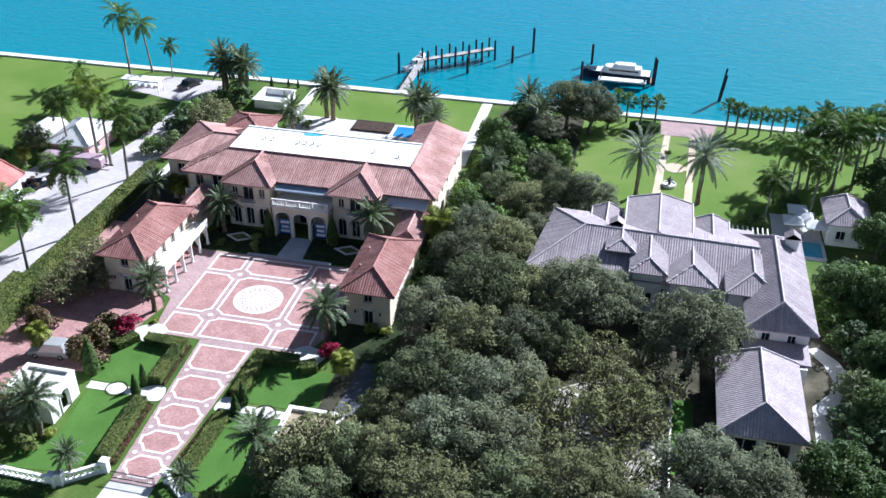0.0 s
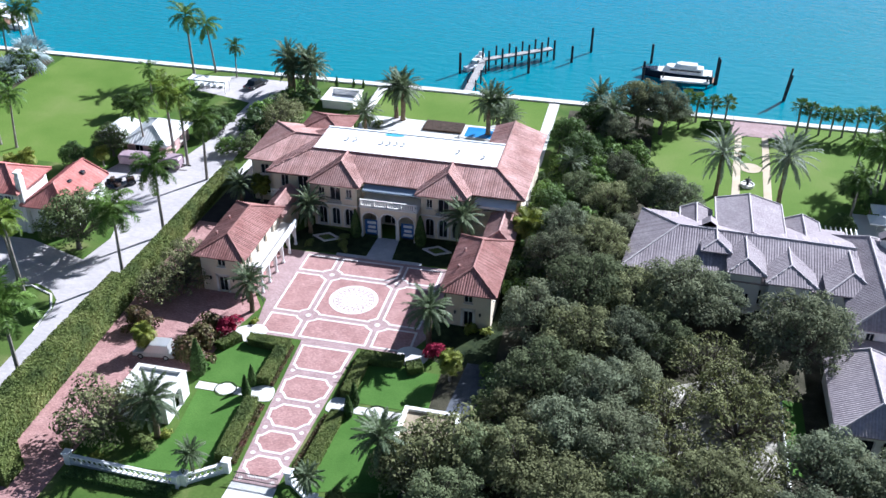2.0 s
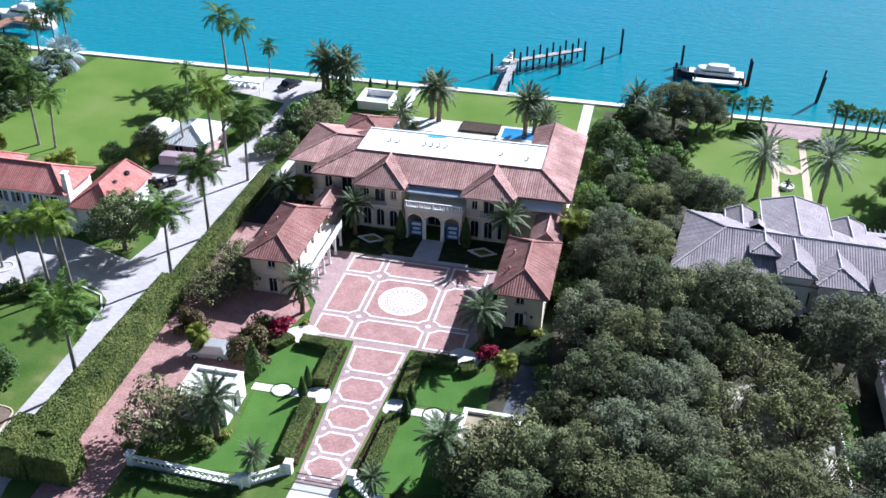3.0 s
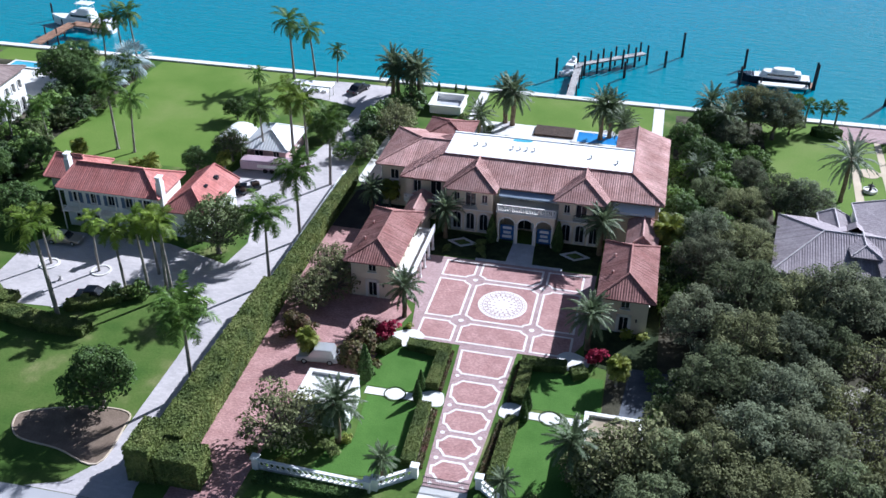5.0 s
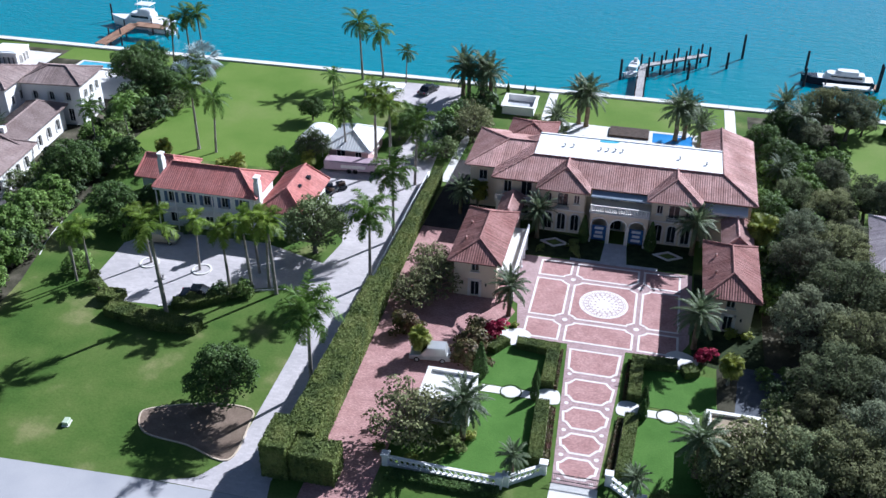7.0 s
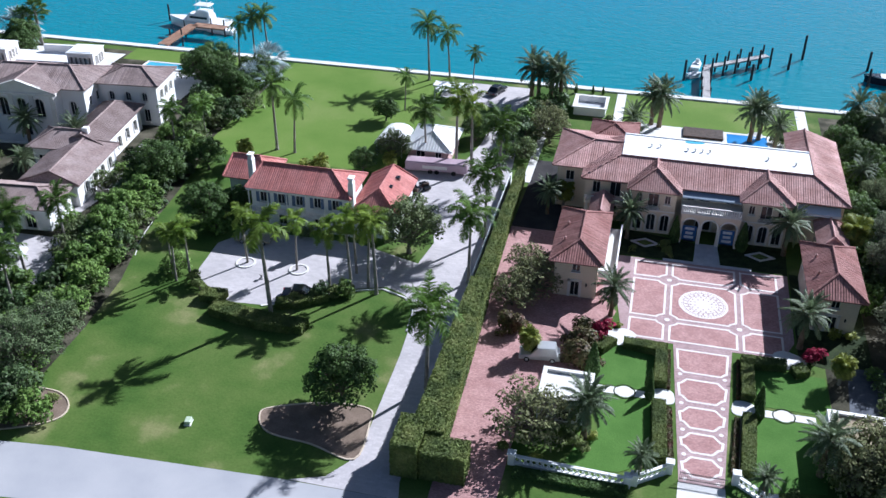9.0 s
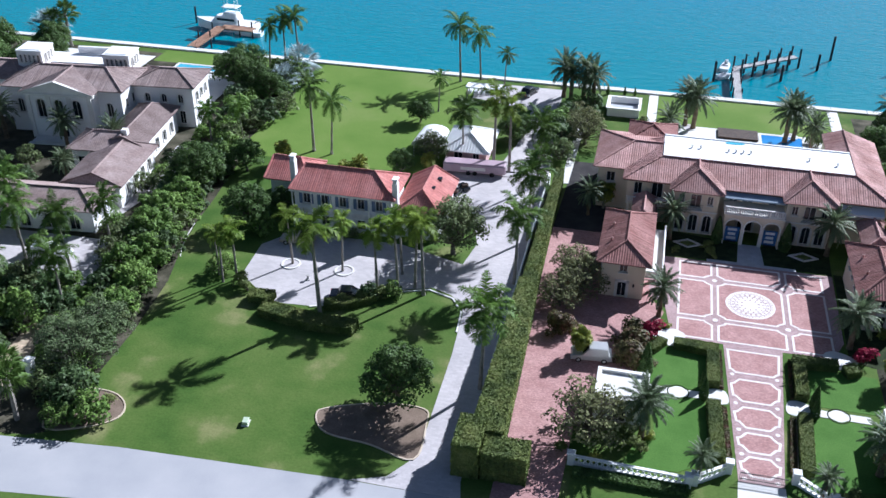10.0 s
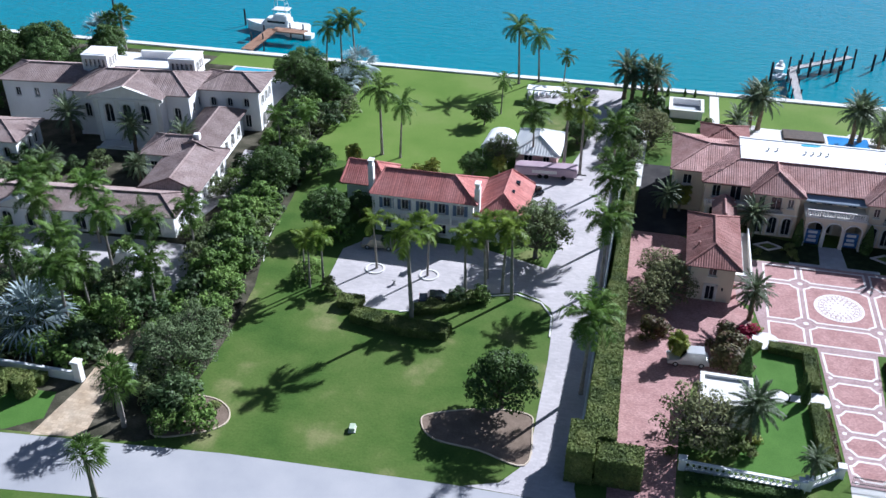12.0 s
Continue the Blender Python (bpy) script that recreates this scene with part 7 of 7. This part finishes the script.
for k in range(2):
    pile(44.1 + 0.3 * k, 82.6 + 0.2 * k, 3.4 - 0.5 * k, 0.22, (0.1, 0))
    pile(56.0 + 0.18 * k, 78.0 - 0.12 * k, 4.1 - 1.2 * k, 0.2, (0.6, 0))
for x, y in ((-114.1, 84.1), (-146, 84)):
    pile(x, y, 1.6, 0.22)


def hull_mesh(m, L, B, H, z=0.0, flare=0.2):
    """A boat's hull, bow towards +x, from keel line to deck."""
    rows = []
    st = 12
    for i in range(st + 1):
        t = i / st
        w = B / 2 * (1 - max(0, (t - 0.45) / 0.55) ** 2.2) * (0.92 + 0.08 * min(1, t * 4))
        sheer = H * (1 + 0.28 * t ** 2)
        x = L * (t - 0.5)
        rows.append([(x, -w * 0.8, z - 0.4), (x, -w * (1 - flare * 0.4), z + sheer * 0.5), (x + 0.25 * t * t, -w, z + sheer), (x + 0.25 * t * t, w, z + sheer), (x, w * (1 - flare * 0.4), z + sheer * 0.5), (x, w * 0.8, z - 0.4)])
    vs = [p for r in rows for p in r]
    fs = []
    for i in range(st):
        for k in range(6):
            fs.append((i * 6 + k, i * 6 + (k + 1) % 6, (i + 1) * 6 + (k + 1) % 6, (i + 1) * 6 + k))
    fs += [tuple(range(6)), tuple(range(st * 6 + 5, st * 6 - 1, -1))]
    return m.add(vs, fs)


tender = thing("tender", "small white covered tender floating beside the dock", "boat", (-1.7, 81.2, -2.0), turn=35)
part("hull", hull_mesh(M(), 3.0, 1.5, 0.6), GEL, tender)
part("cover", M().add([(-1.4, -0.62, 0.62), (-1.4, 0.62, 0.62), (0.3, 0.72, 0.68), (0.3, -0.72, 0.68), (1.35, 0, 0.82), (-1.1, 0, 0.95), (0.2, 0, 1.25)], [(0, 1, 5), (1, 2, 6, 5), (3, 0, 5, 6), (2, 4, 6), (4, 3, 6)]), AWNING_W, tender)
part("outboard_motor", M().box(-1.85, -1.5, -0.16, 0.16, 0.1, 1.0, 0.05), GEL, tender)



def cabin(m, x0, x1, w, z0, z1, slope=0.5):
    """A rounded deckhouse with raked ends."""
    ring0 = [(x0, -w * 0.8), (x0 + 0.2, -w), (x1 - 0.8, -w), (x1, -w * 0.5), (x1, w * 0.5), (x1 - 0.8, w), (x0 + 0.2, w), (x0, w * 0.8)]
    h = z1 - z0
    ring1 = [(x0 + 0.1 + (0.05 if x < (x0 + x1) / 2 else -slope * h - 0.1) + (x - x0) * 1.0, y * 0.86) for x, y in ring0]
    n = 8
    m.add([(x, y, z0) for x, y in ring0] + [(x, y, z1) for x, y in ring1], [(i, (i + 1) % n, n + (i + 1) % n, n + i) for i in range(n)] + [tuple(range(n, 2 * n))])


b1 = thing("motor_yacht", "motor yacht with dark hull and white cabin at its mooring", "boat", (36.6, 86.6, -2.0), turn=178)
b1.scale = (1.0, 0.9, 0.88)
part("hull", hull_mesh(M(), 13.0, 3.9, 1.5), HULL, b1)
part("deck", M().prism([(-6.3, -1.75), (0.5, -1.85), (4.0, -1.3), (6.6, -0.1), (6.6, 0.1), (4.0, 1.3), (0.5, 1.85), (-6.3, 1.75)], 1.62, 1.75), GEL, b1)
cm_ = M()
cabin(cm_, -4.8, 2.6, 1.45, 1.75, 2.75)
c1 = part("cabin", cm_, GEL, b1)
part("window_band", M().box(-4.2, 1.4, -1.47, 1.47, 2.1, 2.45, 0.05), GLASS, c1)
cm_ = M()
cabin(cm_, -3.6, 0.6, 1.15, 2.75, 3.4)
part("flybridge", cm_, GEL, b1)
part("swim_platform", M().box(-7.4, -6.4, -1.5, 1.5, 0.2, 0.35, 0.05), PLANKWOOD, b1)
rl = M()
for k in range(8):
    rl.beam((0.5 + k * 0.75, -1.75 + k * 0.2, 1.75), (0.5 + k * 0.75, -1.75 + k * 0.2, 2.35), 0.04, 0.04)
    rl.beam((0.5 + k * 0.75, 1.75 - k * 0.2, 1.75), (0.5 + k * 0.75, 1.75 - k * 0.2, 2.35), 0.04, 0.04)
part("bow_rail", rl, TRIM, b1)
lift = thing("boat_lift", "pale boat lift platform beside the yacht", "boat lift", (38.0, 82.6, -2.0))
part("platform", M().box(-4.4, 4.4, -0.9, 0.9, 1.1, 1.35, 0.03), CONCRETE, lift)
for x in (-4.0, 4.0):
    part("leg", M().tube([(x, 0, -2), (x, 0, 2.4)], [0.16, 0.15], 8), PILE, lift)

b2 = thing("sport_fishing_boat", "white sport fishing boat with tall tower at a dock", "boat", (-106.4, 84.0, -2.0), turn=176)
b2.scale = (0.95, 0.9, 0.84)
part("hull", hull_mesh(M(), 15.0, 4.6, 1.9), GEL, b2)
part("deck", M().prism([(-7.2, -2.1), (0.5, -2.2), (4.6, -1.5), (7.5, -0.1), (7.5, 0.1), (4.6, 1.5), (0.5, 2.2), (-7.2, 2.1)], 2.0, 2.15), GEL, b2)
cm_ = M()
cabin(cm_, -3.6, 3.4, 1.75, 2.15, 3.7, 0.9)
c2 = part("cabin", cm_, GEL, b2)
part("windscreen", M().box(-2.8, 1.6, -1.74, 1.74, 2.75, 3.3, 0.05), GLASS, c2)
cm_ = M()
cabin(cm_, -3.2, 0.6, 1.4, 3.7, 4.6)
part("flybridge", cm_, GEL, b2)
part("hardtop", M().box(-3.4, 0.4, -1.4, 1.4, 6.0, 6.15, 0.05), GEL, b2)
tw = M()
for x, y in ((-3.1, -1.2), (-3.1, 1.2), (0.1, -1.2), (0.1, 1.2)):
    tw.tube([(x, y, 4.4), (x * 0.7 - 0.4, y * 0.5, 8.6)], [0.05, 0.04], 6)
for z in (5.2, 6.6, 7.6):
    tw.beam((-2.8, -0.9, z), (-2.8, 0.9, z), 0.05, 0.05)
tw.box(-2.4, -0.5, -0.7, 0.7, 8.5, 8.62)
part("tower", tw, TRIM, b2)
dock([(-105.6, 65.8), (-105.0, 78.6), (-97.6, 78.2)], 2.4, 0.45, "brown plank dock beside the white boat", PLANKWOOD)
for x, y in ((-106.6, 70), (-104.0, 70), (-105.8, 75), (-101, 77.6), (-98, 77.4)):
    pile(x, y, 1.6, 0.17)
ds = thing("dinghy", "small white dinghy tied to the dock", "boat", (-1.3, 86.4, -2.0), turn=80)
part("hull", hull_mesh(M(), 4.2, 1.8, 0.7), GEL, ds)
part("seat", M().box(-0.4, 0.2, -0.6, 0.6, 0.75, 0.95, 0.03), GEL, ds)
part("console", M().box(0.4, 0.9, -0.35, 0.35, 0.75, 1.6, 0.06), GEL, ds)
d2 = thing("tender", "small white tender boat beside the plank dock", "boat", (-100.6, 81.6, -2.0), turn=178)
part("hull", hull_mesh(M(), 6.5, 2.2, 0.9), GEL, d2)
part("console", M().box(-0.4, 0.5, -0.5, 0.5, 0.9, 1.9, 0.06), GEL, d2)


# ---- vehicles ----
def car(name, label, paint, at, turn, L=4.7, W=1.85, H=1.45, suv=False):
    t = thing(name, label, "car", (*at, 0.03), turn)
    hood, roof = (0.62, H) if not suv else (0.78, H)
    prof = [(-L / 2, 0.35), (-L / 2 + 0.05, hood + 0.1), (-L / 2 + (0.35 if suv else 0.9), hood + 0.18), (-L / 2 + (0.6 if suv else 1.35), roof), (L * 0.06, roof), (L * 0.22, hood + 0.22), (L / 2 - 0.15, hood + 0.08), (L / 2, 0.55), (L / 2, 0.35)]
    m = M()
    n = len(prof)
    rows = []
    for y, k in ((-W / 2, 1.0), (-W / 2 + 0.12, 1.0), (W / 2 - 0.12, 1.0), (W / 2, 1.0)):
        edge = abs(abs(y) - W / 2) < 1e-6
        rows.append([(x, y * (0.82 if (z > hood + 0.25) else 1.0), z - (0.05 if edge and z > 0.5 else 0)) for x, z in prof])
    m.add([p for r in rows for p in r], [(r * n + i, r * n + (i + 1) % n, (r + 1) * n + (i + 1) % n, (r + 1) * n + i) for r in range(3) for i in range(n)] + [tuple(range(n - 1, -1, -1)), tuple(range(3 * n, 4 * n))])
    body = part("body", m, paint, t)
    g = M()
    zb, zt = hood + 0.24, roof - 0.08
    x0, x1 = -L / 2 + (0.6 if suv else 1.4), L * 0.06
    for s in (-1, 1):
        g.add([(x0, s * W * 0.425, zb), (x1 + 0.35, s * W * 0.425, zb), (x1, s * W * 0.412, zt), (x0 + 0.1, s * W * 0.412, zt)], [(0, 1, 2, 3)])
    part("side_glass", g, GLASS, body)
    part("windscreen", M().add([(L * 0.215, -W * 0.38, hood + 0.26), (L * 0.215, W * 0.38, hood + 0.26), (L * 0.075, W * 0.36, roof + 0.005), (L * 0.075, -W * 0.36, roof + 0.005)], [(0, 1, 2, 3)]), GLASS, body)
    for x in (-L * 0.31, L * 0.31):
        for y in (-W / 2 + 0.1, W / 2 - 0.1):
            w = part("wheel", M().tube([(x, y - 0.11, 0.33), (x, y + 0.11, 0.33)], [0.33, 0.33], 14), RUBBER, t)
            part("rim", M().tube([(x, y - 0.115, 0.33), (x, y + 0.115, 0.33)], [0.19, 0.19], 10), CARSILVER, w)
    for y in (-W * 0.36, W * 0.36):
        part("headlight", M().box(L / 2 - 0.06, L / 2 + 0.01, y - 0.2, y + 0.2, 0.6, 0.74, 0.02), GEL, t)
        part("tail_light", M().box(-L / 2 - 0.01, -L / 2 + 0.05, y - 0.16, y + 0.16, 0.6, 0.76, 0.02), REDLEAF, t)


car("suv", "silver off-road vehicle parked by the shrubs", CARSILVER, (-17.9, -15.0), 186, 4.6, 1.9, 1.85, True)
car("dark_car", "dark saloon parked in the motor court", CARDARK, (-47.9, -10.2), 10)
car("saloon", "champagne saloon parked by the house", CARGOLD, (-58.6, 0.6), 4)
car("dark_car", "dark car parked behind the pink cottage", CARDARK, (-36.5, 59), 70)
car("dark_car", "dark car parked at the white mansion", CARDARK, (-83.2, 20), 75)
car("white_car", "white van parked in the mansion forecourt", GEL, (-88.5, -10.6), 12, 5.2, 2.0, 2.0, True)
car("white_car", "white car parked in the mansion forecourt", GEL, (-101, -12.2), 8)
tr = thing("pink_trailer", "long dusty pink trailer parked before the cottage", "trailer", (-39.6, 26.4, 0), turn=4)
part("body", M().box(-4.9, 4.6, -1.1, 1.1, 0.5, 1.9, 0.18), PINKMETAL, tr)
part("panel_band", M().box(-2.2, 1.6, -1.13, 1.13, 0.9, 1.4, 0.02), CONCRETE, tr)
part("drawbar", M().beam((4.6, 0, 0.6), (6.0, 0, 0.55), 0.16, 0.16), IRON, tr)
for x in (-1.0, 0.0, 2.6):
    for y in (-1.0, 1.0):
        part("wheel", M().tube([(x, y - 0.12, 0.38), (x, y + 0.12, 0.38)], [0.38, 0.38], 12), RUBBER, tr)
carts = [(-42.4, 20.0, 20), (-41.0, 18.8, 70), (-40.2, 20.8, 130), (-42.6, 18.0, 10)]
for x, y, a in carts:
    t = thing("golf_cart", "dark open buggy parked beside the house", "cart", (x, y, 0.03), a, group="buggies")
    part("chassis", M().box(-1.1, 1.1, -0.55, 0.55, 0.3, 0.55, 0.06), CARDARK, t)
    part("seat", M().box(-0.5, 0.1, -0.5, 0.5, 0.55, 0.95, 0.06), DARKWOOD, t)
    for px in (-0.7, 0.7):
        for py in (-0.45, 0.45):
            part("wheel", M().tube([(px, py - 0.08, 0.25), (px, py + 0.08, 0.25)], [0.25, 0.25], 10), RUBBER, t)
bw = thing("sun_lounger_stack", "stack of pale loungers on the paved sea terrace", "loungers", (-44.4, 57.8, 0))
for k in range(5):
    part("lounger", M().box(-3.0 + k * 1.2, -2.2 + k * 1.2, -1.0, 1.0, 0.0, 0.45, 0.05), GEL, bw)
lb = thing("roofed_lounge", "white canopy seating on the sea terrace", "canopy", (-43.6, 55.4, 0))
part("canopy_roof", M().box(-3.6, 3.6, -1.2, 1.2, 2.1, 2.3, 0.06), MEMBRANE, lb)
for x in (-3.3, 3.3):
    for y in (-1.0, 1.0):
        part("post", M().box(x - 0.06, x + 0.06, y - 0.06, y + 0.06, 0, 2.1), TRIM, lb)
ub = thing("utility_box", "pale green steel utility box on the lawn", "utility box", (-51.2, -34.2, 0), turn=8)
part("cabinet", M().box(-0.3, 0.3, -0.45, 0.45, 0.08, 0.5, 0.04), GREENBOX, ub)
part("plinth", M().box(-0.36, 0.36, -0.52, 0.52, 0, 0.08), CONCRETE, ub)
for x, y in ((-57.6, -4.7), (-50.4, -4.6), (-8.1, 51.2), (8.2, 51.6)):
    pl = thing("tree_ring", "round pale kerb ring at a palm's foot", "planter", (x, y, 0), group="tree rings")
    part("ring", line_loop(M(), circle(0, 0, 1.15, 24), 0.25, 0.0, 0.14), CONCRETE, pl)
    part("infill", M().prism(circle(0, 0, 1.05, 24), 0.0, 0.06), PAVING, pl)
st = thing("courtyard_fountain", "small stone statue plinth in the motor court", "fountain", (-54.2, -7.6, 0))
part("plinth", M().lathe(0, 0, [(0.3, 0.02), (0.3, 0.12), (0.15, 0.2), (0.12, 0.55), (0.26, 0.62), (0.24, 0.7)], 12), DOCKWOOD, st)
for x, y in ((-82.6, -33.6), (-76.4, -33.0)):
    gp_ = thing("gate_pier", "tall white gate pier with cap", "gate pier", (x, y, 0), group="gate piers")
    part("shaft", M().box(-0.42, 0.42, -0.42, 0.42, 0, 2.5, 0.05), STUCCO_W, gp_)
    part("cap", M().box(-0.55, 0.55, -0.55, 0.55, 2.5, 2.72, 0.08), TRIM, gp_)
structure("mansion_wall", M().box(-100, -83.1, -33.9, -33.5, 0, 1.2, 0.04), STUCCO_W, "white garden wall by the gate", "wall")
for x, y in ((63.4, 31.0), (65, 32.4), (64.2, 34.2), (66.2, 30.4)):
    um = thing("parasol", "white square parasol on the pool terrace", "parasol", (x, y, 0.03), group="parasols")
    part("pole", M().tube([(0, 0, 0), (0, 0, 2.5)], [0.04, 0.03], 6), TRIM, um)
    part("canopy", M().add([(-1.3, -1.3, 2.1), (1.3, -1.3, 2.1), (1.3, 1.3, 2.1), (-1.3, 1.3, 2.1), (0, 0, 2.7), (-1.3, -1.3, 1.95), (1.3, -1.3, 1.95), (1.3, 1.3, 1.95), (-1.3, 1.3, 1.95)],
                           [(0, 1, 4), (1, 2, 4), (2, 3, 4), (3, 0, 4), (0, 5, 6, 1), (1, 6, 7, 2), (2, 7, 8, 3), (3, 8, 5, 0)]), MEMBRANE, um)
